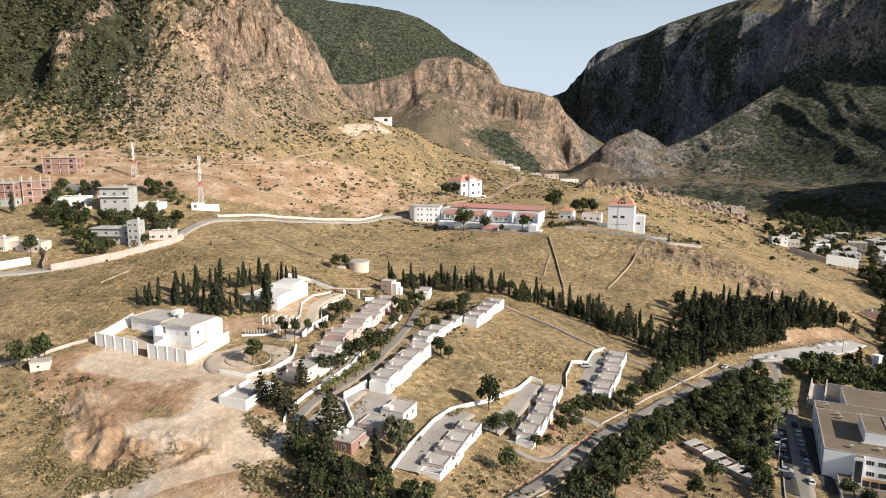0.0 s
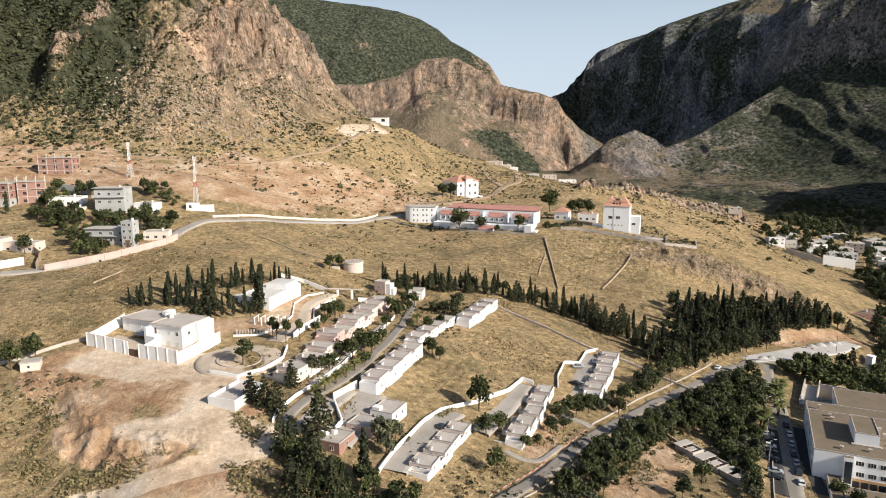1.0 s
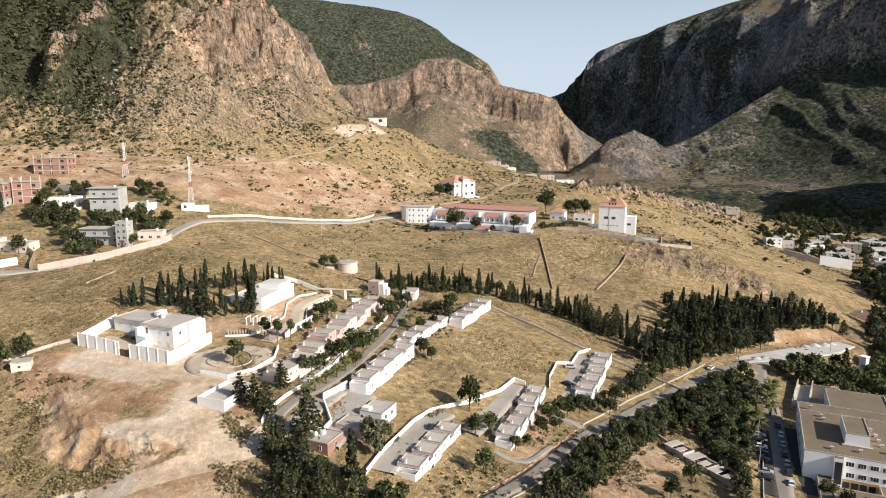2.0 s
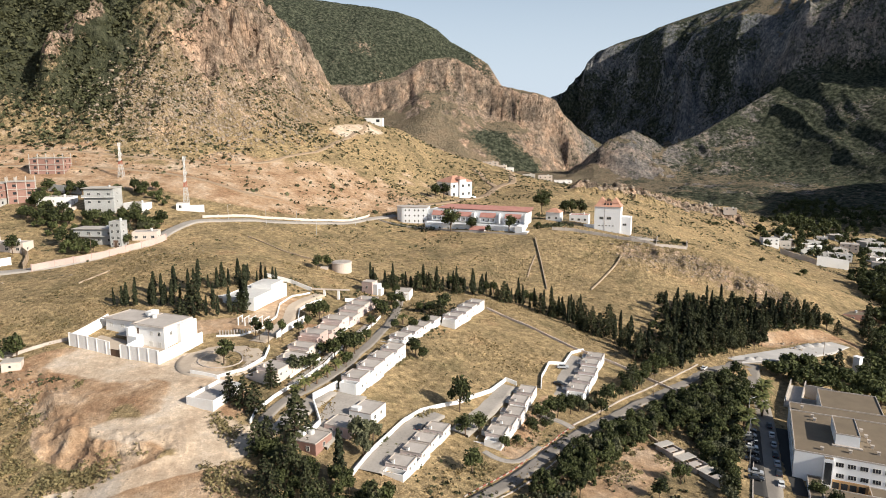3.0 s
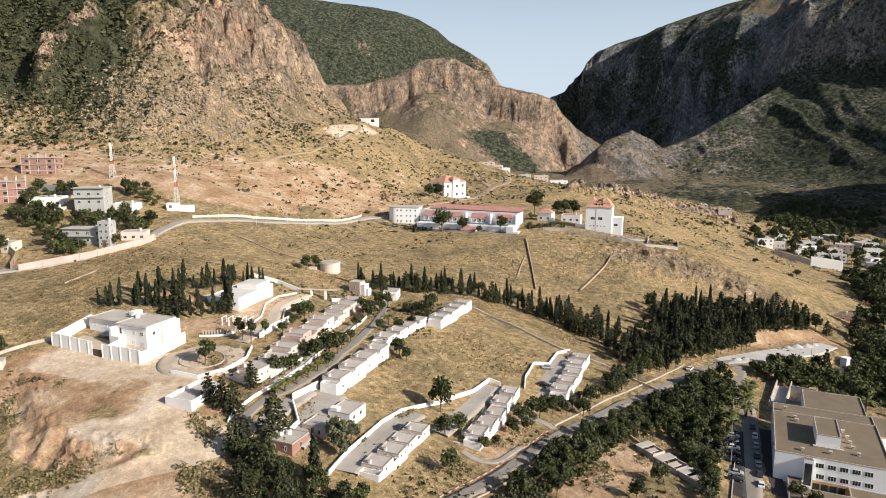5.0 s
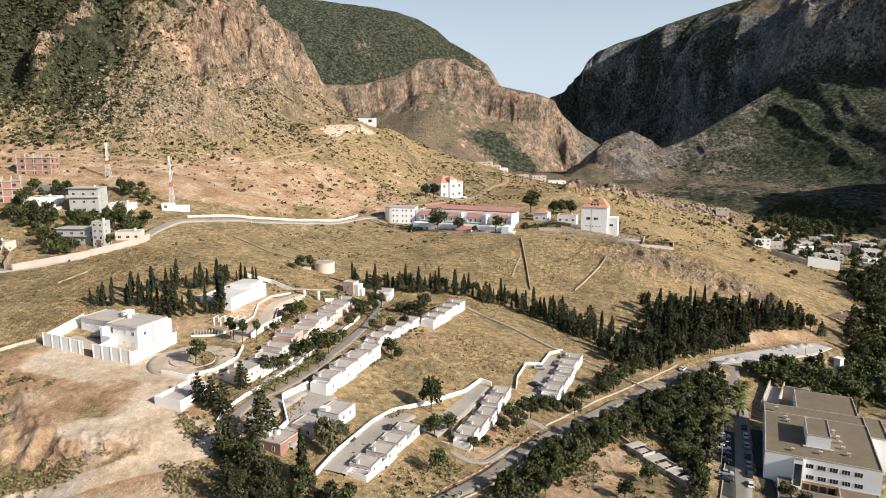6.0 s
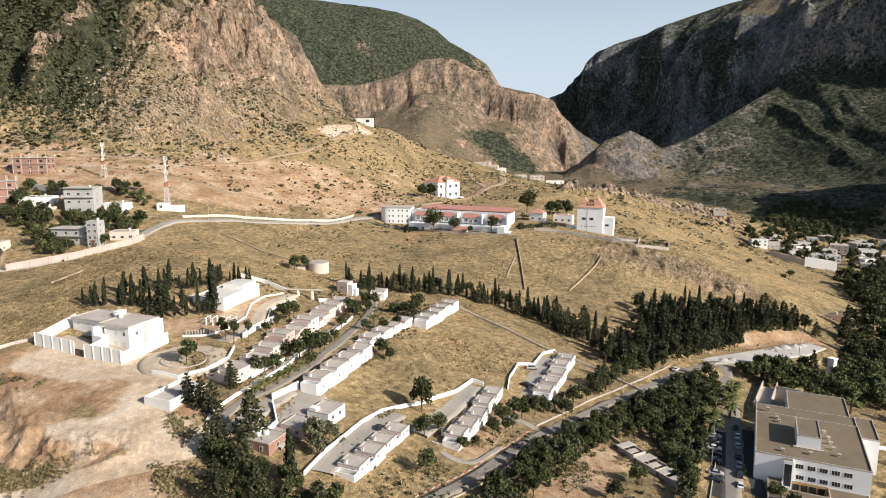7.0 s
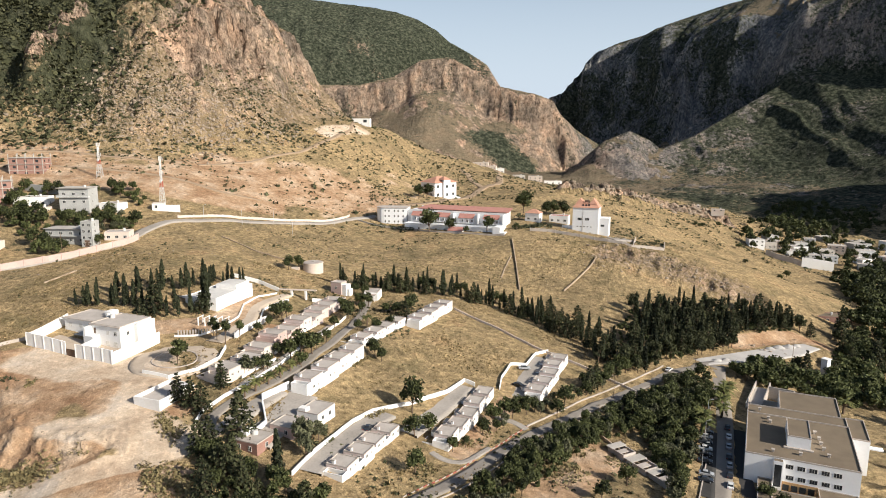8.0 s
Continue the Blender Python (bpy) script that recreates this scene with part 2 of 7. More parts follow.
def car_paint(name, colour):
    m, t, b = shader(name, 0.28)
    b.inputs["Base Color"].default_value = (*colour, 1)
    b.inputs["Coat Weight"].default_value = 0.6
    t.links.new(ramp(t, grain(t, 3.0), [(0.3, tuple(0.8 * c for c in colour)), (0.7, colour)]), b.inputs["Base Color"])
    return m


def foliage(name, dark, light):
    """Leaves, each clump a little different, some light passing through."""
    m, t, b = shader(name, 0.75)
    geo = t.nodes.new("ShaderNodeNewGeometry")
    info = t.nodes.new("ShaderNodeObjectInfo")
    f = calc(t, "ADD", calc(t, "MULTIPLY", geo.outputs["Random Per Island"], 0.6), calc(t, "MULTIPLY", info.outputs["Random"], 0.4))
    col = ramp(t, f, [(0.1, dark), (0.9, light)])
    t.links.new(col, b.inputs["Base Color"])
    thin = node(t, "BsdfTranslucent")
    t.links.new(col, thin.inputs["Color"])
    mix = node(t, "MixShader", Fac=0.13)
    t.links.new(b.outputs[0], mix.inputs[1])
    t.links.new(thin.outputs[0], mix.inputs[2])
    t.links.new(mix.outputs[0], t.nodes["Material Output"].inputs["Surface"])
    return m


CYPRESS_LEAF = foliage("cypress_foliage", (0.007, 0.011, 0.006), (0.062, 0.070, 0.034))
PINE_LEAF = foliage("pine_foliage", (0.007, 0.011, 0.005), (0.088, 0.094, 0.042))
BROAD_LEAF = foliage("broad_foliage", (0.008, 0.012, 0.005), (0.110, 0.124, 0.045))
OLIVE_LEAF = foliage("olive_foliage", (0.020, 0.024, 0.012), (0.165, 0.168, 0.095))
PALM_LEAF = foliage("palm_fronds", (0.05, 0.062, 0.017), (0.17, 0.17, 0.06))
SCRUB_LEAF = foliage("scrub_foliage", (0.020, 0.025, 0.012), (0.112, 0.112, 0.056))
WEED_LEAF = foliage("weeds", (0.125, 0.108, 0.052), (0.34, 0.27, 0.135))
DRY_LEAF = foliage("dry_grass_tufts", (0.15, 0.11, 0.05), (0.30, 0.225, 0.11))
# ---- the lie of the land ----
def spline(knots, at):
    """Natural cubic spline weights: a row of weights on the knots for each place."""
    k, n = np.asarray(knots, float), len(knots)
    h = np.diff(k)
    a, b = np.eye(n), np.zeros((n, n))
    for i in range(1, n - 1):
        a[i, i - 1:i + 2] = h[i - 1], 2 * (h[i - 1] + h[i]), h[i]
        b[i, i - 1:i + 2] = 6 / h[i - 1], -6 / h[i - 1] - 6 / h[i], 6 / h[i]
    bend = np.linalg.solve(a, b)
    v = np.clip(np.asarray(at, float).ravel(), k[0], k[-1])
    j = np.clip(np.searchsorted(k, v) - 1, 0, n - 2)
    s = h[j]
    p, q = (k[j + 1] - v) / s, (v - k[j]) / s
    w = np.zeros((len(v), n))
    r = np.arange(len(v))
    w[r, j] += p
    w[r, j + 1] += q
    return w + ((p ** 3 - p) * s ** 2 / 6)[:, None] * bend[j] + ((q ** 3 - q) * s ** 2 / 6)[:, None] * bend[j + 1]


def hashed(i, j, seed):
    n = (i * 374761393 + j * 668265263 + seed * 974634777) & 0x7FFFFFFF
    n = ((n ^ (n >> 13)) * 1274126177) & 0x7FFFFFFF
    return ((n ^ (n >> 16)) & 0xFFFF) / 65535.0


def value_noise(x, y, seed=0):
    i, j = np.floor(x).astype(np.int64), np.floor(y).astype(np.int64)
    u, v = x - i, y - j
    u, v = u * u * u * (u * (6 * u - 15) + 10), v * v * v * (v * (6 * v - 15) + 10)
    low = hashed(i, j, seed) * (1 - u) + hashed(i + 1, j, seed) * u
    high = hashed(i, j + 1, seed) * (1 - u) + hashed(i + 1, j + 1, seed) * u
    return (low * (1 - v) + high * v) * 2 - 1


def fbm(x, y, size, octaves=4, seed=0):
    total, amp = 0, 1.0
    for n in range(octaves):
        total = total + amp * value_noise(x / size + 17.3 * n, y / size - 9.1 * n, seed + n)
        size, amp = size / 2.1, amp * 0.5
    return total


def ridged(x, y, size, octaves=4, seed=0):
    total, amp = 0, 1.0
    for n in range(octaves):
        total = total + amp * (1 - 2 * np.abs(value_noise(x / size + 31.7 * n, y / size + 5.3 * n, seed + n)))
        size, amp = size / 2.2, amp * 0.55
    return total


def step(a, b, v):
    t = np.clip((v - a) / (b - a), 0, 1)
    return t * t * (3 - 2 * t)


def along(line, x, y):
    """For each place: the nearest spot of a polyline (its height if it has one), how far along, and the distance, above 0 on its left."""
    best, run = None, 0.0
    for a, b in zip(line[:-1], line[1:]):
        dx, dy = b[0] - a[0], b[1] - a[1]
        size = math.hypot(dx, dy)
        t = np.clip(((x - a[0]) * dx + (y - a[1]) * dy) / size ** 2, 0, 1)
        ex, ey = x - a[0] - t * dx, y - a[1] - t * dy
        d2, side = ex * ex + ey * ey, np.where(dx * ey - dy * ex >= 0, 1.0, -1.0)
        z = a[2] + t * (b[2] - a[2]) if len(a) > 2 else 0 * t
        if best is None:
            best = [d2, side, z, run + t * size]
        else:
            less = d2 < best[0] - 1e-9
            best = [np.where(less, new_, old) for new_, old in zip((d2, side, z, run + t * size), best)]
        run += size
    return best[2], best[3], np.sqrt(best[0]) * best[1]


# Heights of the ground on a coarse lattice, from south to north.
LAT_X = [-330, -220, -150, -95, -45, 5, 55, 110, 190, 290, 430]
GROUND = {
    70: [-4.2, -5.0, -5.1, -4.2, -3.3, -4.6, -8.9, -13.2, -17.4, -15.2, -7.5],
    130: [9.0, 6.4, 4.7, 6.1, 7.9, 2.8, -3.9, -13.5, -17.2, -18.3, -15.2],
    165: [16.7, 12.8, 12.1, 14.4, 13.0, 2.5, -5.2, -14.2, -16.6, -20.6, -19.2],
    205: [25.6, 19.7, 20.7, 19.9, 17.5, 5.5, -3.8, -12.0, -19.2, -23.4, -22.8],
    250: [35.2, 26.4, 27.3, 28.6, 16.5, 10.1, 1.1, -8.4, -20.5, -26.8, -25.6],
    310: [44.9, 40.0, 34.9, 30.8, 20.0, 14.8, 6.5, 2.6, -14.0, -30.3, -28.9],
    380: [61.7, 54.6, 51.2, 37.6, 23.3, 21.7, 25.2, 22.8, 6.0, -27.9, -34.3],
    460: [86.1, 78.3, 67.0, 54.3, 36.9, 32.2, 30.1, 20.8, -3.4, -27.1, -34.7],
    560: [83.6, 86.9, 86.2, 85.9, 62.3, 36.3, 33.4, 32.3, 12.9, -16.6, -31.3],
    700: [79.0, 85.9, 92.1, 96.9, 83.0, 59.2, 46.2, 33.0, 22.3, 0.9, -30.4],
    900: [85.3, 73.7, 64.4, 54.3, 44.6, 35.7, 28.6, 17.1, 3.7, -9.0, -29.7],
}
LAT_Y = list(GROUND)
LAT = np.array([GROUND[k] for k in LAT_Y])


UPPER = [(-1300, 2300, 640), (-808, 2500, 621), (-623, 2550, 577), (-406, 2600, 555), (-281, 2600, 541), (-176, 2600, 523), (-92, 2600, 495), (-29, 2600, 463),
         (34, 2600, 412), (96, 2550, 372), (159, 2500, 327), (189, 2400, 245), (205, 2390, 120), (215, 2380, 0), (220, 2370, -120)]
BAND = [(-700, 1900, 230), (-359, 1950, 215), (-231, 1950, 215), (-134, 1950, 238), (-54, 1950, 284), (25, 1950, 292), (96, 1930, 252), (136, 1920, 216), (181, 1900, 204),
        (257, 1880, 187), (301, 1860, 170), (322, 1850, 133), (338, 1840, 96), (366, 1820, 36), (391, 1800, -4)]
EAST = [(447, 2650, 176), (463, 2640, 214), (493, 2630, 253), (565, 2600, 351), (647, 2520, 404), (708, 2450, 418), (778, 2370, 448), (908, 2230, 485),
        (1018, 2060, 498), (1130, 1930, 507), (1270, 1800, 522), (1520, 1650, 540)]
# ridge out of view, set where its shadow falls on the valley floor
SHADOW_RIDGE = [(690, 520, 80), (740, 620, 165), (800, 730, 205), (900, 850, 230), (1060, 980, 230), (1330, 1100, 215), (1600, 1250, 250)]
SPUR = [(349, 1590, 12), (366, 1600, 46), (399, 1620, 68), (458, 1640, 87), (500, 1640, 68), (529, 1620, 45), (613, 1650, 74), (726, 1700, 130),
        (859, 1750, 200), (891, 1760, 240), (979, 1740, 245), (1093, 1700, 250), (1263, 1600, 275)]
# The contour on which the cliffs of the west mountain begin, from the west round its shoulder to the gorge.
CLIFF = [(-900, 420), (-500, 470), (-300, 515), (-245, 508), (-210, 515), (-172, 548), (-152, 600), (-143, 700), (-146, 782), (-190, 860), (-330, 960), (-700, 1100)]

LOT = [(120, 264), (132, 271), (147, 280), (165, 290), (178, 297)]
FILL = [(-120, 180), (-108, 170), (-100, 162), (-95, 153), (-85, 147), (-70, 147)]
CRAGS = [(104, 358), (126, 353), (146, 344), (166, 338)]
SPINE = [(-262, 524), (-280, 512), (-285, 503), (-277, 486)]


def near(line, x, y, full, none):
    """1 within full metres of a plan line, 0 beyond none."""
    _, _, d = along(line, x, y)
    return step(none, full, np.abs(d))


def ridge(line, x, y, front, back, seed, rough, calm=0.0, bite=6.0, ribs=0.0, rib_size=130.0):
    """A mountain below a crest: front and back give the drop at distances on the near and the far side."""
    _, _, d = along(line, x, y)
    # height and run of the crest, blended over all its stretches by how near they are
    size, z, s, run, total = np.abs(d), 0.0, 0.0, 0.0, 0.0
    for a, b in zip(line[:-1], line[1:]):
        zi, si, di = along((a, b), x, y)
        w = np.exp(-(np.abs(di) - size) / (4 + 0.14 * size)) + 1e-12
        z, s, total = z + w * zi, s + w * (si + run), total + w
        run += math.hypot(b[0] - a[0], b[1] - a[1])
    z, s = z / total, s / total
    bent = fbm(x, y, rough * 9, 3, seed + 5) * rough * 2.2
    gully = (ridged(s + bent, d * 0.45, rough * 8, 5, seed) * 0.75 + fbm(x, y, rough * 4, 4, seed + 9) * 0.6) * rough
    if ribs:
        gully = gully + ridged(s + 1.3 * bent, d * 0.3, rib_size, 3, seed + 3) * ribs
    gully = gully * (1 - calm * step(70, 150, np.abs(d)))
    d2 = d + gully * np.clip(np.abs(d) / (rough * bite), 0, 1) * 0.9
    drop = np.where(d < 0, np.interp(-np.minimum(d2, 0), *front), np.interp(np.maximum(d2, 0), *back))
    return z - drop


def land(x, y):
    """The height of the ground, and how much of it is bare rock."""
    x, y = np.asarray(x, float), np.asarray(y, float)
    shape = x.shape
    x, y = x.ravel(), y.ravel()
    wx, wy = spline(LAT_X, x), spline(LAT_Y, y)
    base = np.einsum("ni,ij,nj->n", wy, LAT, wx)
    # past the lattice the ground runs out into the valleys
    out = np.maximum(np.maximum(LAT_X[0] - x, x - LAT_X[-1]), np.maximum(LAT_Y[0] - y, y - LAT_Y[-1]))
    far = step(0, 260, out)
    valley = -22 + 0.02 * np.abs(x - 420) + 40 * step(0, -900, x) + 18 * step(300, -100, x) * step(700, 1200, y)
    base = base * (1 - far) + valley * far
    near_fade = step(430, 900, np.hypot(x, y))
    base = base + fbm(x, y, 38, 4, 3) * (0.45 + 3.5 * near_fade) + fbm(x, y, 9, 3, 8) * 0.16
    base = base + near([(-122, 182), (-112, 172), (-105, 160), (-97, 152), (-84, 147), (-68, 147)], x, y, 3, 9) * (0.3 + ridged(x, y, 6, 4, 71)) * 0.7
    # the yard is made ground: its edge falls off in a rilled slope
    _, s, d = along(FILL, x, y)
    rim_ = step(30, 20, np.abs(d)) * near(FILL, x, y, 18, 30) * step(0, 12, s) * step(63, 48, s)
    base = base - 2.6 * step(1.5, -4.5, d) * step(-30, -12, d) * rim_ + fbm(x, y, 3.2, 3, 73) * 0.5 * near(FILL, x, y, 2, 6)
    # west mountain
    _, s, d = along(CLIFF, x, y)
    bent = fbm(x, y, 42, 3, 33) * 16
    gully = ridged(s + bent, d * 0.6 + bent, 46, 4, 21) * (2.2 + 3.3 * step(-255, -205, x)) + ridged(s + 0.4 * bent, d * 0.8, 15, 3, 25) * 2.4 + fbm(x, y, 24, 4, 29) * 5
    steep = step(-60, 0, d)
    cut = d + gully * (0.25 + 0.75 * steep) + fbm(x, y, 60, 3, 5) * 8
    west = np.interp(cut, [-400, -150, -95, -55, -12, 0, 22, 34, 60, 72, 110, 180, 300, 600], [-60, 8, 46, 86, 122, 136, 186, 192, 232, 238, 262, 300, 360, 430])
    # only the shoulder towards the gorge is a sheer face; the rest rises evenly, with short ledges
    even = np.interp(cut + 0.35 * gully, [-400, -150, -95, -55, 0, 60, 110, 180, 300, 600], [-60, 8, 46, 84, 136, 196, 246, 298, 360, 430])
    even = even + 5.0 * step(0.15, 0.5, fbm(x, y, 34, 3, 35)) * step(-30, 10, d)
    sheer = step(-226, -176, x + 14 * fbm(x, y, 30, 3, 12))
    west = even * (1 - sheer) + west * sheer
    west = west + near(SPINE, x, y, 3, 13) * (21 + ridged(x, y, 11, 3, 46) * 5)
    crag = ridged(x + 0.5 * bent, y, 17, 4, 44) * 2.6 + fbm(x, y, 7, 3, 47) * 1.3
    west = west + crag * steep * (0.3 + 0.7 * step(-240, -195, x)) + fbm(x, y, 5, 3, 49) * 0.7 * step(-95, -40, d)
    # the rocky brow of the hill beyond the tower house
    brow = near([(118, 596), (150, 608), (183, 625), (221, 645), (251, 652), (285, 643)], x, y, 2, 11)
    base = base + brow * np.maximum(3.0 + 4.2 * ridged(x, y, 10, 3, 48), 0) + near([(110, 568), (150, 584), (196, 604)], x, y, 1, 8) * np.maximum(1.0 + 3.4 * ridged(x, y, 9, 3, 50), 0)
    level = near(LOT, x, y, 9.0, 13.5)
    base = base * (1 - level) + (-7.6 - 0.085 * (x - 118)) * level
    base = base + near(CRAGS, x, y, 8, 26) * (ridged(x, y, 12, 4, 52) * 1.6 + 0.4)
    edge = 12.0
    mix = np.clip(0.5 + 0.5 * (west - base) / edge, 0, 1)
    z = base * (1 - mix) + west * mix + edge * mix * (1 - mix)
    # the mountains round the gorge
    upper = ridge(UPPER, x, y, ([0, 60, 200, 500, 900, 1500], [0, 30, 120, 330, 520, 700]), ([0, 30, 200, 1500], [0, 40, 260, 800]), 51, 14)
    band = ridge(BAND, x, y, ([0, 10, 34, 48, 110, 330, 700, 1300], [0, 16, 88, 100, 132, 232, 330, 420]), ([0, 150, 900], [0, 40, 300]), 61, 13, 0.93, 1.6)
    steep = ridge(EAST, x, y, ([0, 70, 120, 190, 260, 400, 800, 1300], [0, 34, 110, 290, 430, 540, 640, 740]), ([0, 300, 1500], [0, 60, 500]), 71, 26, ribs=62.0, rib_size=210.0)
    gentle = ridge(EAST, x, y, ([0, 150, 195, 245, 295, 405, 700, 1200], [0, 92, 155, 320, 435, 545, 640, 740]), ([0, 300, 1500], [0, 60, 500]), 71, 30, ribs=62.0, rib_size=210.0)
    lean = step(620, 980, x)
    east = steep * (1 - lean) + gentle * lean
    spur = ridge(SPUR, x, y, ([0, 40, 130, 330, 480, 900], [0, 26, 72, 136, 168, 300]), ([0, 60, 200, 500], [0, 30, 120, 260]), 81, 17, 0.0, 3.0, ribs=5.0, rib_size=90.0)
    # the unseen ridge, added for the shadow it casts
    shoulder = ridge(SHADOW_RIDGE, x, y, ([0, 60, 200, 400], [0, 40, 170, 330]), ([0, 60, 200, 400], [0, 40, 170, 330]), 91, 7)
    for rise in (upper, band, east, spur, shoulder):
        z = np.maximum(z, rise)
    return z.reshape(shape)


# the same heights on a close grid, to set things on the ground quickly
PLAN_X, PLAN_Y = np.arange(-340, 471, 1.5), np.arange(100, 821, 1.5)
PLAN = land(*np.meshgrid(PLAN_X, PLAN_Y))


def height(x, y):
    u, v = (x - PLAN_X[0]) / 1.5, (y - PLAN_Y[0]) / 1.5
    i, j = min(max(int(u), 0), len(PLAN_X) - 2), min(max(int(v), 0), len(PLAN_Y) - 2)
    u, v = min(max(u - i, 0), 1), min(max(v - j, 0), 1)
    return float((PLAN[j, i] * (1 - u) + PLAN[j, i + 1] * u) * (1 - v) + (PLAN[j + 1, i] * (1 - u) + PLAN[j + 1, i + 1] * u) * v)


def sheet(name, co, faces, material):
    """A mesh object from arrays of places and corner numbers."""
    me = bpy.data.meshes.new(name)
    me.vertices.add(len(co))
    me.vertices.foreach_set("co", np.asarray(co, np.float32).ravel())
    n, k = faces.shape
    me.loops.add(n * k)
    me.loops.foreach_set("vertex_index", faces.astype(np.int32).ravel())
    me.polygons.add(n)
    me.polygons.foreach_set("loop_start", np.arange(0, n * k, k, dtype=np.int32))
    me.update(calc_edges=True)
    me.materials.append(material)
    return me


def ground_sheet():
    """One sheet of ground out to the mountains, in rings that widen with the distance."""
    turn = np.radians(np.concatenate([np.arange(-180, -44, 4.0), np.arange(-44, 44, 0.125), np.arange(44, 180, 4.0)]))
    ring = np.concatenate([np.arange(0, 84, 12.0), np.arange(84, 128, 2.4), np.arange(128, 190, 1.2), np.arange(190, 440, 2.4), np.arange(440, 690, 1.25), np.arange(690, 860, 2.2), 860 * 1.0078 ** np.arange(0, 88), np.arange(1703, 1990, 5.0), np.arange(1990, 2720, 9.0), 2720 * 1.012 ** np.arange(0, 40)])
    a, r = np.meshgrid(turn, ring)
    x, y = r * np.sin(a), r * np.cos(a)
    z = land(x, y)
    # ledges and overhangs in the west face
    _, s, d = along(CLIFF, x, y)
    out = step(-15, 10, d) * step(1100, 900, r) * (fbm(s, z * 1.3, 11, 4, 57) * 3.2 + ridged(s, z, 4.5, 2, 59) * 0.8)
    x, y = x + out * np.sin(a), y + out * np.cos(a)
    rows, cols = a.shape
    ids = np.arange(rows * cols).reshape(rows, cols)
    nxt = np.roll(ids, -1, axis=1)
    quads = np.stack([ids[:-1], nxt[:-1], nxt[1:], ids[1:]], -1).reshape(-1, 4)[:, ::-1]
    me = sheet("ground", np.stack([x, y, z], -1).reshape(-1, 3), quads, LAND)
    # what covers it, and two colour masks that grow with distance from the viewpoint
    slope = np.hypot(np.gradient(z, axis=0) / np.gradient(r, axis=0), np.gradient(z, axis=1) / np.maximum(np.gradient(a, axis=1) * r, 0.3))
    rock = ROCK(x, y, slope)
    for key, v in (("rock", rock), ("earth", EARTH(x, y)), ("pale", PALE(x, y)), ("scrub", SCRUB(x, y, z, slope)),
                   ("far_look", np.maximum(step(800, 1300, r), 0.38 * step(-70, 0, d))), ("haze_tint", step(330, 430, x) * step(900, 1300, r) * (0.66 + 0.3 * step(1750, 1950, y)))):
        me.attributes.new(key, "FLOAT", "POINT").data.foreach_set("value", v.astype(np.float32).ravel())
    me.polygons.foreach_set("use_smooth", np.ones(len(me.polygons), bool))
    return tagged(new("ground", me), "dry grassy hillsides below rocky scrub-covered mountains", "ground", kind="structure")


def EARTH(x, y):
    """Bare reddish soil: the building yard, the cut slopes by the village road, the dry field."""
    yard = near([(-118, 186), (-100, 178), (-80, 176), (-66, 166)], x, y, 8, 17) + near([(-102, 172), (-96, 158)], x, y, 6, 12) + near([(-100, 128), (-70, 134), (-50, 134)], x, y, 5, 10)
    cut = near([(-260, 405), (-190, 398), (-130, 392), (-105, 398)], x, y, 8, 26) * 0.85 + near([(-300, 412), (-235, 428)], x, y, 8, 18)
    slope = (near([(-300, 400), (-200, 392), (-120, 405), (-60, 440)], x, y, 20, 75) + near([(-330, 452), (-240, 440), (-150, 450)], x, y, 10, 40)) * 0.30 + (near([(-120, 440), (-60, 470), (-20, 520)], x, y, 20, 60)) * 0.44
    yard = yard + near([(x_ - 1.5, y_ - 1.5) for x_, y_ in FILL], x, y, 2.5, 5.5)
    field = near([(36, 150), (50, 166), (60, 182)], x, y, 4, 13) * 0.62
    hall = near([(-84, 214), (-66, 222), (-60, 250)], x, y, 3, 8)
    beds = near([(-52, 184), (-46, 200), (-48, 226)], x, y, 2, 6) * 0.8 + near([(16, 166), (24, 186), (32, 203)], x, y, 2, 6) * 0.7
    lot = near([(142, 289), (150, 294), (160, 300), (178, 308), (190, 305)], x, y, 3, 7)
    return np.clip(yard + cut + slope + field + hall + beds + lot, 0, 1)


def PALE(x, y):
    """Pale trodden soil and dust."""
    yard = near([(-112, 190), (-92, 184), (-78, 188)], x, y, 2, 13) + near([(-74, 186), (-68, 170), (-66, 158), (-56, 149)], x, y, 2.5, 13) + near([(-84, 154), (-66, 152)], x, y, 1, 9)
    tracks = near([(-112, 128), (-90, 133), (-74, 136), (-60, 142), (-52, 149), (-47, 156)], x, y, 2.2, 4.5)
    spoil = near([(-88, 560), (-76, 600), (-66, 622)], x, y, 4, 14) * 0.8
    return np.clip(yard + tracks + spoil, 0, 1)


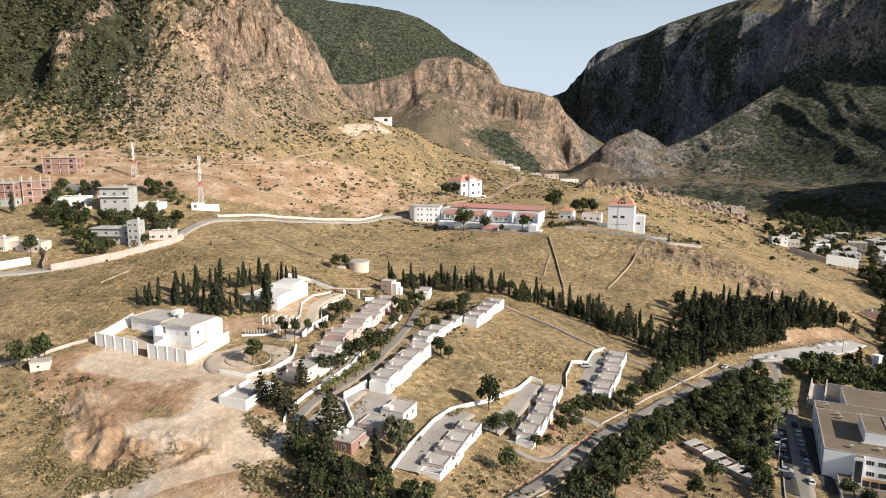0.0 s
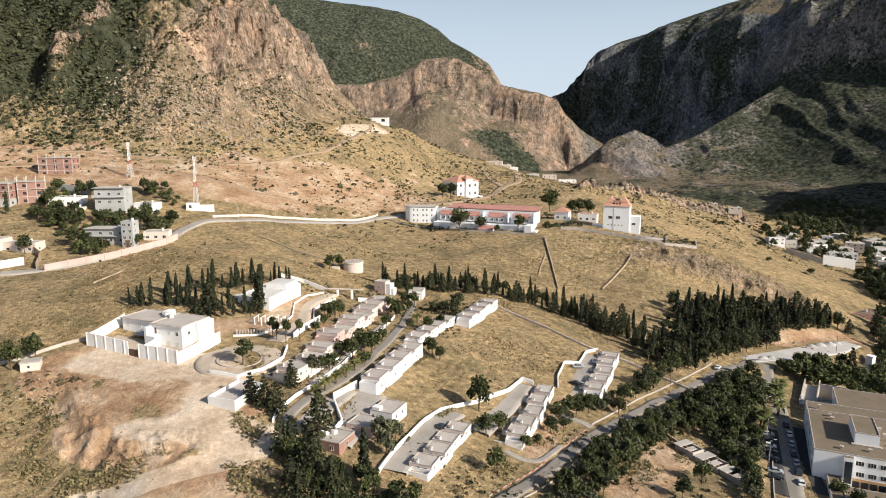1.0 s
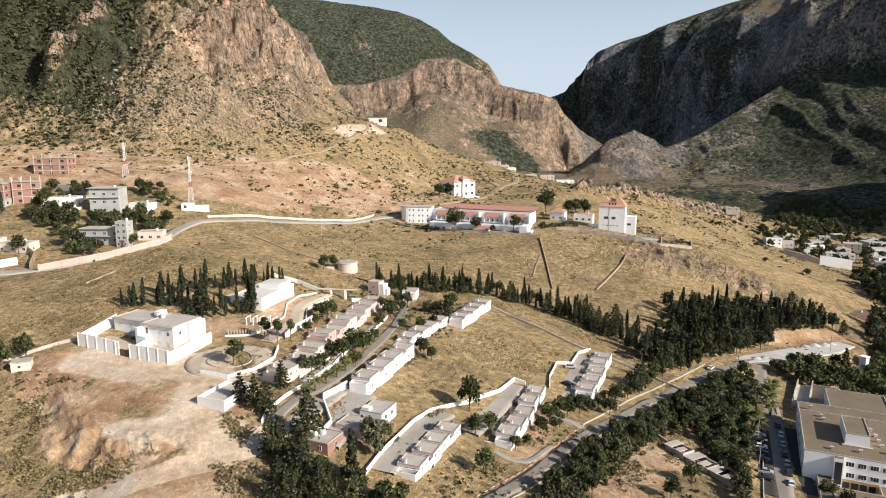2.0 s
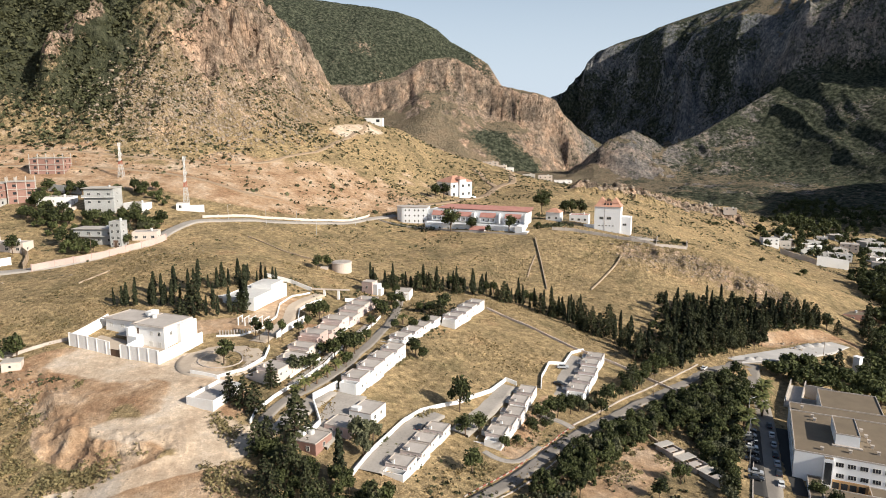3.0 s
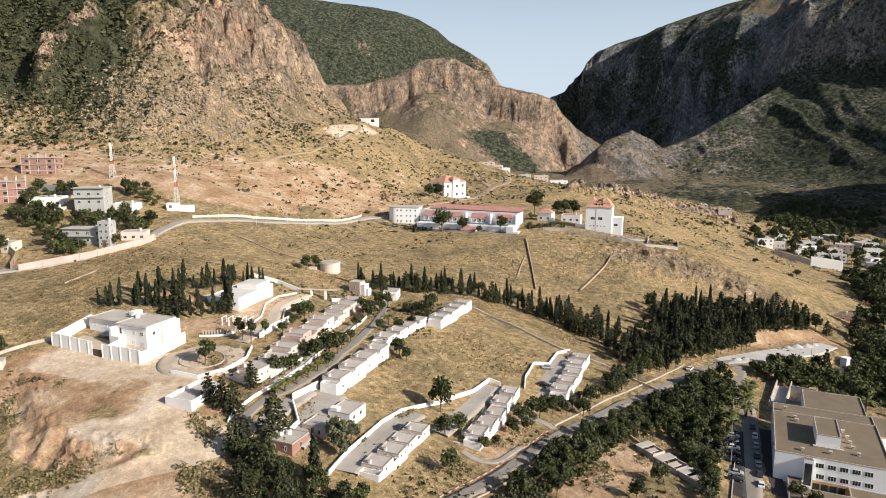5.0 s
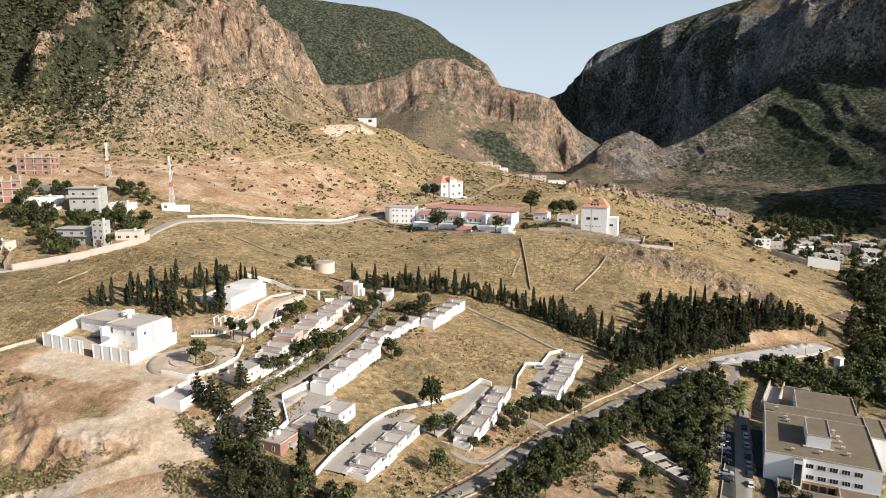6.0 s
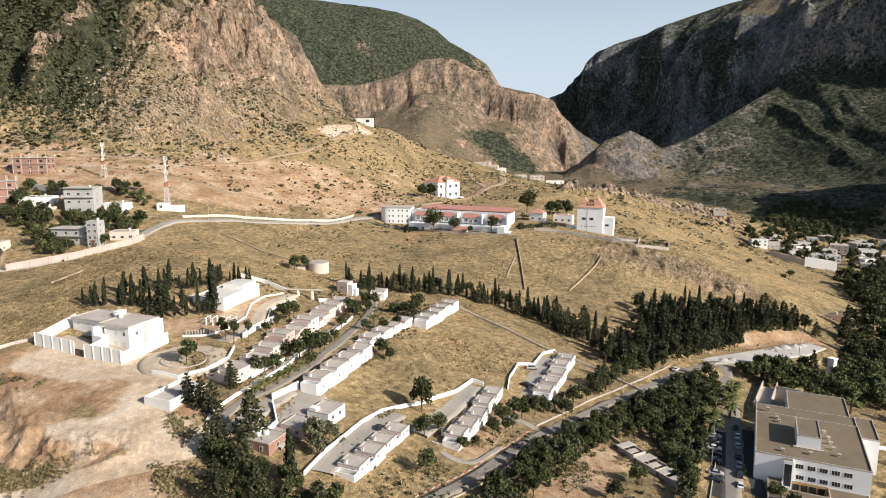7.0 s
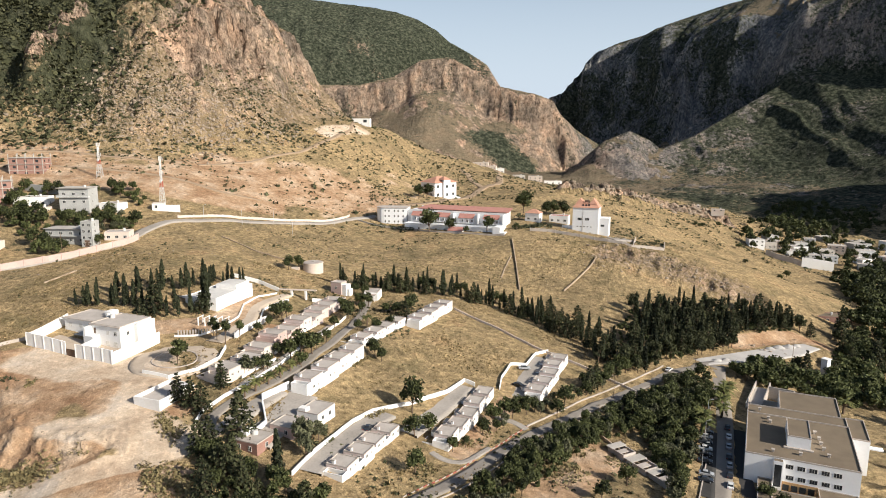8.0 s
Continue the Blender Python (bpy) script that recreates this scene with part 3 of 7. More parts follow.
def ROCK(x, y, slope):
    """Where bare rock shows: steep ground, most of all the face above the village."""
    _, s, d = along(CLIFF, x, y)
    face = step(-8, 8, d) * step(-226, -180, x + 10 * fbm(x, y, 30, 2, 12)) * step(1300, 1000, np.hypot(x, y))
    n = fbm(x, y, 24, 3, 90)
    near_ = step(1.2, 2.0, slope + 0.35 * n) * 0.6 * (0.4 + 0.6 * step(-215, -175, x)) + 0.85 * face * step(0.5, 1.1, slope + 0.4 * n)
    scree = step(-95, -45, d) * (0.30 + 0.14 * step(-265, -200, x))
    scree = np.maximum(scree, 0.46 * near(CRAGS, x, y, 6, 30))
    far_ = step(0.85, 1.35, slope + 0.3 * n + (0.25 + 0.35 * step(1900, 1800, y) + 0.15 * step(1450, 1300, y)) * step(330, 420, x) + 0.22 * step(420, 330, x) * step(2000, 1900, y) + 0.35 * step(40, 140, x) * step(2050, 2250, y))
    f = step(900, 1300, np.hypot(x, y))
    brow = near([(118, 596), (150, 608), (183, 625), (221, 645), (251, 652), (285, 643)], x, y, 5, 12)
    brow = np.maximum(brow, near(SPINE, x, y, 3, 9))
    return np.clip(np.maximum(np.maximum(near_, scree), brow) * (1 - f) + far_ * f, 0, 1)


def SCRUB(x, y, z, slope):
    """How densely low scrub covers the ground, from 0 to 1."""
    _, _, d = along(CLIFF, x, y)
    r = np.hypot(x, y)
    hill = step(-110, 0, d) * (0.07 + 0.25 * step(-205, -262, x + 14 * fbm(x, y, 40, 3, 67)) + 0.15 * step(35, 80, d)) * step(1300, 1000, r)
    far = step(900, 1500, r)
    upper = far * step(1990, 2120, y) * step(230, 60, x) * 0.30
    band = far * step(2300, 2050, y) * step(420, 300, x) * 0.07
    # extra scrub east on the spur darkens it in place of grazing shade
    east = far * step(300, 420, x) * (0.13 + 0.13 * step(600, 800, x) * step(1950, 1800, y) * step(270, 210, z) + 0.05 * step(1900, 2100, y)) + step(650, 900, r) * step(1500, 1100, r) * step(-60, 60, x) * (0.07 + 0.09 * step(250, 450, x))
    band = band + 0.24 * near([(120, 1775), (160, 1728), (205, 1722)], x, y, 15, 60)
    bare = 0.3 * near(SPINE, x, y, 2, 9)
    return np.clip(0.39 - bare + hill + upper + band + east + 0.06 * fbm(x, y, 90, 2, 66), 0, 0.74)


ground_sheet()

# ---- building kit ----
def part(name, bm, material, parent, label=""):
    me = bpy.data.meshes.new(name)
    bm.to_mesh(me)
    bm.free()
    me.materials.append(material)
    ob = new(name, me)
    ob.parent = parent
    return tagged(ob, label)


def thing(name, m, label, category, group=""):
    ob = new(name)
    ob.empty_display_size = 0.5
    ob.matrix_basis = m
    return tagged(ob, label, category, group)


def cuboid(bm, x0, x1, y0, y1, z0, z1, bevel=0.0):
    c = [bm.verts.new((x, y, z)) for z in (z0, z1) for x, y in ((x0, y0), (x1, y0), (x1, y1), (x0, y1))]
    fs = [bm.faces.new([c[i] for i in f]) for f in ((3, 2, 1, 0), (4, 5, 6, 7), (0, 1, 5, 4), (1, 2, 6, 5), (2, 3, 7, 6), (3, 0, 4, 7))]
    if bevel:
        bmesh.ops.bevel(bm, geom=list({e for f in fs for e in f.edges}), offset=bevel, segments=1, affect="EDGES")
    return bm


def box(x0, x1, y0, y1, z0, z1, bevel=0.0):
    return cuboid(bmesh.new(), x0, x1, y0, y1, z0, z1, bevel)


def rim(x0, x1, y0, y1, z0, z1, w):
    """A low ring of wall round a rectangle."""
    bm = bmesh.new()
    cuboid(bm, x0, x1, y0, y0 + w, z0, z1)
    cuboid(bm, x0, x1, y1 - w, y1, z0, z1)
    cuboid(bm, x0, x0 + w, y0 + w, y1 - w, z0, z1)
    cuboid(bm, x1 - w, x1, y0 + w, y1 - w, z0, z1)
    return bm


def cylinder(bm, a, b, r0, r1, sides=8):
    a, b = Vector(a), Vector(b)
    turn = (b - a).to_track_quat("Z", "Y")
    rings = []
    for p, r in ((a, r0), (b, r1)):
        rings.append([bm.verts.new(p + turn @ Vector((r * math.cos(k * math.tau / sides), r * math.sin(k * math.tau / sides), 0))) for k in range(sides)])
    for k in range(sides):
        n = (k + 1) % sides
        bm.faces.new((rings[0][k], rings[0][n], rings[1][n], rings[1][k]))
    bm.faces.new(rings[1])
    bm.faces.new(rings[0][::-1])
    return bm


def opening(parent, side, along_, z, w, h, at, name="window", glass=None, bars=1):
    """A window or door on a wall of a box: side is the wall's outward axis ('x+', 'x-', 'y+', 'y-'), at its place on that axis."""
    s = 1 if side[1] == "+" else -1
    e = sorted((at - 0.02 * s, at + 0.07 * s))
    p = sorted((at - 0.02 * s, at + 0.03 * s))

    def put(bm, a0, a1, z0, z1, d):
        if side[0] == "x":
            cuboid(bm, d[0], d[1], a0, a1, z0, z1)
        else:
            cuboid(bm, a0, a1, d[0], d[1], z0, z1)
        return bm
    a0, a1 = along_ - w / 2, along_ + w / 2
    t = 0.07
    bm = bmesh.new()
    put(bm, a0, a1, z, z + t, e), put(bm, a0, a1, z + h - t, z + h, e)
    put(bm, a0, a0 + t, z + t, z + h - t, e), put(bm, a1 - t, a1, z + t, z + h - t, e)
    for k in range(1, bars + 1):
        m = a0 + (a1 - a0) * k / (bars + 1)
        put(bm, m - 0.03, m + 0.03, z + t, z + h - t, e)
    fr = part(name, bm, FRAME, parent)
    part("pane", put(bmesh.new(), a0 + t, a1 - t, z + t, z + h - t, p), glass or GLASS, fr)
    return fr


def flat_roofed(parent, x0, x1, y0, y1, z0, z1, wall=None, deck=None, coping=None, name="wall", lip=0.28):
    """A rendered box with a flat roof sunk behind a low parapet."""
    part(name, box(x0, x1, y0, y1, z0, z1 - lip), wall or WHITE, parent)
    part("roof", box(x0 + 0.2, x1 - 0.2, y0 + 0.2, y1 - 0.2, z1 - lip, z1 - lip + 0.06), deck or DECK, parent)
    part("parapet", rim(x0 - 0.02, x1 + 0.02, y0 - 0.02, y1 + 0.02, z1 - lip, z1, 0.2), coping or wall or WHITE, parent)


def heading(x, y, z, degrees):
    return pose(x, y, z, 0, 0, degrees)


def wall_run(name, line, high, thick, material, label, category="wall", deep=1.2, posts=0.0, cap=None, step_=2.5, tops=None, rise=0.22):
    """A wall along a plan line that follows the ground; posts: their spacing. tops: heights of the top at the points, in place of high over the ground."""
    root = thing(name, Matrix.Translation((line[0][0], line[0][1], height(*line[0]))), label, category)
    ox, oy, oz = root.matrix_basis.translation
    pts = []
    for n, (a, b) in enumerate(zip(line[:-1], line[1:])):
        size = math.hypot(b[0] - a[0], b[1] - a[1])
        k = max(1, round(size / step_))
        for i in range(k + (n == len(line) - 2)):
            f = i / k
            pts.append((a[0] + (b[0] - a[0]) * f, a[1] + (b[1] - a[1]) * f, None if tops is None else tops[n] + (tops[n + 1] - tops[n]) * f))
    zs = [height(p[0], p[1]) for p in pts]
    bm, capm = bmesh.new(), bmesh.new()
    for mesh, half, lo, hi in ((bm, thick / 2, -deep, high), (capm, thick / 2 + 0.05, high, high + 0.09)):
        if mesh is capm and not cap:
            continue
        rows = []
        for i, (x, y, top) in enumerate(pts):
            p, q = pts[max(i - 1, 0)], pts[min(i + 1, len(pts) - 1)]
            dx, dy = q[0] - p[0], q[1] - p[1]
            s = math.hypot(dx, dy) or 1
            nx, ny = -dy / s * half, dx / s * half
            z = zs[i] - oz
            h0, h1 = (z + lo, z + hi) if top is None else ((z + lo, top - oz) if mesh is bm else (top - oz, top - oz + 0.09))
            rows.append([mesh.verts.new((x - ox + sx * nx, y - oy + sx * ny, h)) for sx, h in ((-1, h0), (1, h0), (1, h1), (-1, h1))])
        for a, b in zip(rows[:-1], rows[1:]):
            for k in range(4):
                mesh.faces.new((a[k], a[(k + 1) % 4], b[(k + 1) % 4], b[k]))
        mesh.faces.new(rows[0][::-1]), mesh.faces.new(rows[-1])
        bmesh.ops.recalc_face_normals(mesh, faces=mesh.faces)
    part("panel", bm, material, root)
    if cap:
        part("coping", capm, cap, root)
    else:
        capm.free()
    if posts:
        every = max(1, round(posts / step_))
        for i in range(0, len(pts), every):
            x, y, z = pts[i][0] - ox, pts[i][1] - oy, zs[i] - oz
            r = thick / 2 + 0.09
            part("post", box(x - r, x + r, y - r, y + r, z - deep, z + high + rise), material, root)
    return root


def strip(name, line, wide, material, label, category="road", lift=0.14, step_=1.5, across=4):
    """A road or path laid on the ground."""
    pts = []
    for n, (a, b) in enumerate(zip(line[:-1], line[1:])):
        k = max(1, round(math.hypot(b[0] - a[0], b[1] - a[1]) / step_))
        pts += [(a[0] + (b[0] - a[0]) * i / k, a[1] + (b[1] - a[1]) * i / k) for i in range(k + (n == len(line) - 2))]
    p = np.array(pts)
    for _ in range(6):
        p[1:-1] = 0.25 * p[:-2] + 0.5 * p[1:-1] + 0.25 * p[2:]
    d = np.gradient(p, axis=0)
    nrm = np.stack([-d[:, 1], d[:, 0]], -1) / np.hypot(d[:, 0], d[:, 1])[:, None]
    w = np.linspace(-0.5, 0.5, across + 1)
    wide = np.interp(np.linspace(0, 1, len(p)), np.linspace(0, 1, len(wide)), wide) if hasattr(wide, "__len__") else np.full(len(p), wide)
    xy = p[:, None] + nrm[:, None] * (w[None, :, None] * wide[:, None, None])
    z = land(xy[..., 0], xy[..., 1])
    z = z * 0.4 + 0.6 * z.mean(1, keepdims=True) + lift
    top = np.concatenate([xy, z[..., None]], -1)
    edge = top[:, [0, -1]] - [0, 0, 0.7]
    co = np.concatenate([edge[:, :1], top, edge[:, 1:]], 1)
    rows, cols = co.shape[:2]
    ids = np.arange(rows * cols).reshape(rows, cols)
    quads = np.stack([ids[:-1, :-1], ids[1:, :-1], ids[1:, 1:], ids[:-1, 1:]], -1).reshape(-1, 4)[:, ::-1]
    return tagged(new(name, sheet(name, co.reshape(-1, 3), quads, material)), label, category, kind="structure")

# ---- the housing compound ----
def bungalow(m, label, wall=None, long_=5.4, wide=5.8, tall=3.5, patio=1.5, group="terraced bungalows"):
    """One unit of a row: a flat-roofed block, its chimney and the walled patio in front of it. x runs along the row, y across it."""
    root = thing("bungalow", m, label, "house", group)
    wall = wall or WHITE
    flat_roofed(root, patio, patio + long_, 0, wide, -2.5, tall, wall, DECK, COPING)
    # thin rosy panel: shade and warm bounce of the end put into colour
    part("end_shade_panel", box(patio - 0.012, patio, 0.02, wide - 0.02, -2.4, tall - 0.3), ROSE, root, "end wall tinted rose for its shaded side")
    part("patio_wall", rim(0.0, patio - 0.014, 0.06, wide - 0.5, -2.5, tall - 1.0, 0.16), wall, root)
    part("patio_floor", box(0.1, patio - 0.1, 0.3, wide - 0.8, -0.4, 0.05), PAVING, root)
    ch = part("chimney", box(patio + 0.5, patio + 1.1, wide - 2.1, wide - 1.5, tall - 0.25, tall + 0.75, 0.03), wall, root)
    part("cap", box(patio + 0.4, patio + 1.2, wide - 2.2, wide - 1.4, tall + 0.75, tall + 0.85), COPING, ch)
    part("roof_hatch", box(patio + 1.5, patio + 2.3, wide - 1.5, wide - 0.5, tall - 0.25, tall + 0.12, 0.03), COPING, root)
    m = patio + long_ * 0.5
    annex = part("entrance_wing", box(m, patio + long_ - 0.15, wide + 0.01, wide + 1.9, -2.5, tall - 1.15), wall, root)
    part("wing_roof", box(m + 0.15, patio + long_ - 0.3, wide + 0.02, wide + 1.75, tall - 1.15, tall - 1.1), DECK, annex)
    part("wing_parapet", rim(m - 0.02, patio + long_ - 0.13, wide + 0.012, wide + 1.92, tall - 1.15, tall - 0.95, 0.15), COPING, annex)
    part("porch_wall", box(0.2, 0.4, wide - 0.4, wide + 2.6, -2.5, 1.5), wall, root)
    part("porch_wall", box(0.42, m - 0.9, wide + 2.4, wide + 2.6, -2.5, 1.3), wall, root)
    opening(root, "y+", patio + 1.2, 1.4, 0.9, 1.0, wide, glass=SHUTTER)
    opening(root, "x-", 1.5, 1.7, 1.0, 1.0, patio, glass=SHUTTER)
    opening(root, "x-", 3.4, 1.7, 0.8, 1.0, patio, glass=SHUTTER)
    opening(root, "y-", patio + 1.4, 1.7, 0.9, 0.9, 0.0)
    opening(root, "y-", patio + 3.9, 1.7, 0.5, 0.7, 0.0, bars=0)
    opening(root, "y+", m + 1.2, -0.05, 1.0, 2.1, wide + 1.9, name="door", glass=SHUTTER, bars=0)
    return root


def row(x, y, degrees, count, pitch, label, z=None, wall=None, wide=5.8, tall=3.5, drop=None, group="terraced bungalows"):
    """Units in line, each set to the ground below it and a hand's width out of line with the next."""
    a = radians(degrees)
    first = None
    for k in range(count):
        px, py = x + math.cos(a) * pitch * k, y + math.sin(a) * pitch * k
        side = 0.32 * ((k * 5 + count) % 3 - 1)
        px, py = px - math.sin(a) * side, py + math.cos(a) * side
        cx, cy = px + math.cos(a) * pitch / 2, py + math.sin(a) * pitch / 2
        g = height(cx, cy) if z is None else z[0] + (z[1] - z[0]) * k / max(1, count - 1)
        m = heading(px, py, g + 0.16 * ((k * 7 + count) % 3 - 1), degrees)
        if first is None:
            first = bungalow(m, label, wall, pitch - 2.25, wide, tall, 2.3, group)
        else:
            copy_thing(first, m)


row(1.9, 246.5, 65, 4, 7.6, "white flat-roofed terraced bungalow above the dry meadow", wide=6.0, tall=4.3)
row(-17.2, 219.6, 66, 4, 8.4, "pale flat-roofed terraced bungalow with a walled patio", wide=5.6, tall=3.2)
row(-27.1, 177.9, 70, 4, 8.8, "white flat-roofed terraced bungalow beside the palm lane", wide=5.8, tall=4.9)
row(-11.9, 141.9, 68.5, 4, 7.6, "white flat-roofed terraced bungalow along the access road", wide=5.8, tall=3.3, z=(5.0, 3.6))
row(12.9, 165.6, 69.5, 5, 8.3, "white flat-roofed bungalow with a pinkish end wall", wide=5.2, tall=3.5)
row(42.8, 204.4, 67.3, 5, 7.8, "pale stepped bungalow over a car court", wide=6.0, tall=3.8)
row(-49.6, 176.0, 66, 2, 8.6, "pale pink flat-roofed bungalow beside a conifer", wall=CREAM, wide=7.4, tall=3.8)
row(-44.5, 194.0, 70, 1, 7.4, "pale flat-roofed bungalow beside olive trees", wall=CREAM, wide=7.6, tall=3.6)
row(-43.0, 206.5, 72, 2, 7.6, "pink flat-roofed bungalow behind the lane trees", wall=PINK, wide=7.4, tall=3.6)
row(-38.8, 226.0, 72, 2, 8.0, "pale pink flat-roofed bungalow above a garden bed", wall=ROSE, wide=7.8, tall=3.6)
row(-36.2, 244.5, 73, 3, 8.0, "pink flat-roofed bungalow at the top of the lane", wall=ROSE, wide=7.6, tall=3.7)


# open court, made as a solid block with its deck sunk behind the walls
def garage():
    root = thing("garage", heading(-61.6, 161.6, height(-64, 167), 70), "low white-walled court with a sunken grey floor", "building")
    flat_roofed(root, 0, 13, 0, 8.4, -3.0, 2.2, WHITE, DECK, WHITE, lip=1.1)


garage()


def pink_tower():
    root = thing("stair_house", heading(-33.1, 280.2, height(-33, 281), 66), "small two-storey pink block with a white side wing", "house")
    flat_roofed(root, 0, 4.6, 0, 5.2, -2, 5.4, PINK, DECK, COPING)
    part("side_wing", box(0.4, 4.2, -2.2, 0, -2, 4.4), WHITE, root)
    part("side_wall", box(1.0, 3.6, -3.6, -2.2, -2, 2.6), WHITE, root)
    opening(root, "x-", 2.6, 2.4, 0.9, 1.2, 0.0)


def gate_house():
    root = thing("gate_house", heading(-17.0, 276.3, height(-17, 277), 80), "small white flat-roofed house among shrubs", "house")
    flat_roofed(root, 0, 6.5, 0, 6.0, -2, 3.9, WHITE, DECK, COPING)
    part("porch_roof", box(-1.8, 0, 0.6, 5.2, 2.7, 2.9), COPING, root)
    for y in (0.8, 4.8):
        part("porch_post", box(-1.7, -1.45, y, y + 0.25, -1, 2.7), WHITE, root)
    opening(root, "x-", 3.0, 0.9, 1.2, 1.2, 0.0)
    opening(root, "y-", 3.2, 1.1, 1.1, 1.1, 0.0)


def end_house():
    """The group of three blocks round a court at the foot of the palm lane."""
    z = height(-21, 168)
    root = thing("end_house", heading(-21.6, 164.2, z, 66.5), "white flat-roofed house with square windows in its side", "house")
    flat_roofed(root, 0, 8.2, 0, 6.6, -2.5, 3.6, WHITE, DECK, COPING)
    part("roof_room", box(0.3, 2.2, 4.0, 6.3, 3.3, 4.3, 0.03), WHITE, root)
    for a in (2.2, 5.6):
        opening(root, "y-", a, 1.3, 1.1, 1.2, 0.0)
    opening(root, "x-", 3.2, 1.1, 1.0, 1.2, 0.0)
    low = thing("low_house", heading(-26.5, 156.5, height(-27, 158), 66.5), "low flat-roofed house of pinkish render", "house")
    flat_roofed(low, 0, 6.6, 0, 7.0, -2.5, 3.0, PINK, DECK, COPING)
    opening(low, "x-", 2.0, 0.9, 1.0, 1.2, 0.0)
    opening(low, "x-", 5.0, 0.9, 1.0, 1.2, 0.0)
    old = thing("brick_house", heading(-33.0, 148.0, height(-33, 149), 66.5), "flat-roofed house with bare red brick walls", "house")
    flat_roofed(old, 0, 7.0, 0, 8.0, -2.5, 3.1, BRICK, DECK, COPING)
    part("roof_tank", cylinder(bmesh.new(), (4.5, 4.2, 2.8), (4.5, 4.2, 4.0), 0.8, 0.8, 14), WHITE_METAL, old)
    part("roof_room", box(2.6, 5.6, 5.2, 7.4, 2.9, 3.9, 0.03), WHITE, old)
    opening(old, "x-", 2.2, 0.8, 1.0, 1.3, 0.0)
    opening(old, "x-", 5.4, 0.8, 1.0, 1.3, 0.0)
    opening(old, "y-", 3.5, 0.8, 1.0, 1.3, 0.0)


def long_hall():
    root = thing("long_hall", heading(-70.1, 231.6, height(-68, 236), 76), "long white hall with a flat roof behind cypresses", "building")
    flat_roofed(root, 0, 25, 0, 12.5, -3, 5.0, BRIGHT, PALE_DECK, BRIGHT)
    part("raised_roof", box(15, 24.4, 1.0, 9.5, 4.6, 6.4), WHITE, root)
    part("raised_roof_deck", box(15.2, 24.2, 1.2, 9.3, 6.4, 6.46), PALE_DECK, root)
    flat_roofed(root, 3, 20, 12.5, 26, -3, 4.2, WHITE, PALE_DECK, WHITE, name="rear_wall")
    part("roof_vent", box(4, 5.2, 6, 7.2, 4.7, 5.7), COPING, root)
    for k in range(5):
        opening(root, "x-", 1.6 + 2.3 * k, 2.6, 1.2, 0.8, 0.0)


def white_house():
    """The two-storey double house in its walled yard. x runs west along the front, y back from it."""
    root = thing("double_house", heading(-88.5, 198.0, 18.4, 158.4), "white two-storey double house with shuttered windows", "house")
    # the heading turns x west along the front, so y points out of the front; depths are below zero
    flat_roofed(root, 0, 12.4, -12.6, 0, -2.5, 7.4, WHITE, DECK, COPING)
    flat_roofed(root, 12.4, 27.2, -13.4, -3.0, -2.5, 7.1, WHITE, DECK, COPING)
    part("eave", box(12.8, 27.9, -3.0, -2.35, 6.78, 7.02), COPING, root)
    part("eave", box(-0.5, 12.6, 0.02, 0.5, 7.02, 7.2), COPING, root)
    part("side_bay", box(-1.5, 0, -12.6, -5.4, -2.5, 7.0), WHITE, root)
    part("front_fin", box(11.6, 12.5, 0, 2.6, -2.5, 6.6), WHITE, root)
    part("porch", box(8.6, 11.6, 0, 2.6, -2.5, 3.4), WHITE, root)
    part("porch_rail", rim(8.6, 11.6, 0.05, 2.6, 3.4, 4.0, 0.15), WHITE, root)
    part("side_porch", box(12.5, 19.0, -3.0, 0.6, 2.9, 3.15), GREY, root)
    for x in (1.9, 5.0):
        opening(root, "y+", x, 4.2, 1.2, 1.3, 0.0, glass=GLASS if x < 2 else FRAME)
    for x in (2.0, 5.4):
        opening(root, "y+", x, 0.5, 1.5, 1.7, 0.0, glass=FRAME)
    opening(root, "y+", 10.4, 4.1, 1.0, 2.0, 0.0, name="door", glass=SHUTTER, bars=0)
    opening(root, "y+", 10.0, 0.8, 0.5, 0.8, 2.6, bars=0)
    for x in (15.0, 20.0, 24.8):
        opening(root, "y+", x, 4.1, 1.5, 1.3, -3.0, glass=FRAME)
    opening(root, "y+", 24.6, 1.0, 0.9, 1.2, -3.0)
    opening(root, "x-", -3.0, 4.0, 1.0, 1.2, 0.0)
    for x, y in ((11.0, -7.5), (13.6, -8.2)):
        tank = part("water_tank", cylinder(bmesh.new(), (x, y, 7.1), (x, y, 8.4), 0.75, 0.75, 14), WHITE_METAL, root)
        part("stand", box(x - 0.8, x + 0.8, y - 0.8, y + 0.8, 6.95, 7.1), CONCRETE, tank)
    part("roof_room", box(14.2, 16.6, -12.8, -9.4, 6.9, 8.3, 0.03), WHITE, root)
    # the yard
    def yard(name, line, label, tall_=4.2):
        return wall_run(name, line, tall_, 0.25, WHITE, label, posts=3.75, step_=1.25, deep=1.5, rise=0.02)
    yard("yard_wall", [(-119.0, 200.4), (-103.6, 194.4)], "white rendered yard wall with flat pillars")
    yard("yard_wall", [(-119.2, 200.8), (-113.8, 214.5)], "white rendered yard wall beside the field", 3.4)
    yard("yard_wall", [(-99.5, 192.6), (-86.0, 187.3)], "white rendered yard wall facing the bare yard")
    yard("yard_wall", [(-85.8, 187.6), (-80.2, 198.6), (-78.6, 203.0)], "white rendered yard wall along the drive", 3.6)
    wall_run("yard_divider", [(-99.2, 193.0), (-96.2, 200.2)], 3.2, 0.3, WHITE, "tall white wall between the two front yards")
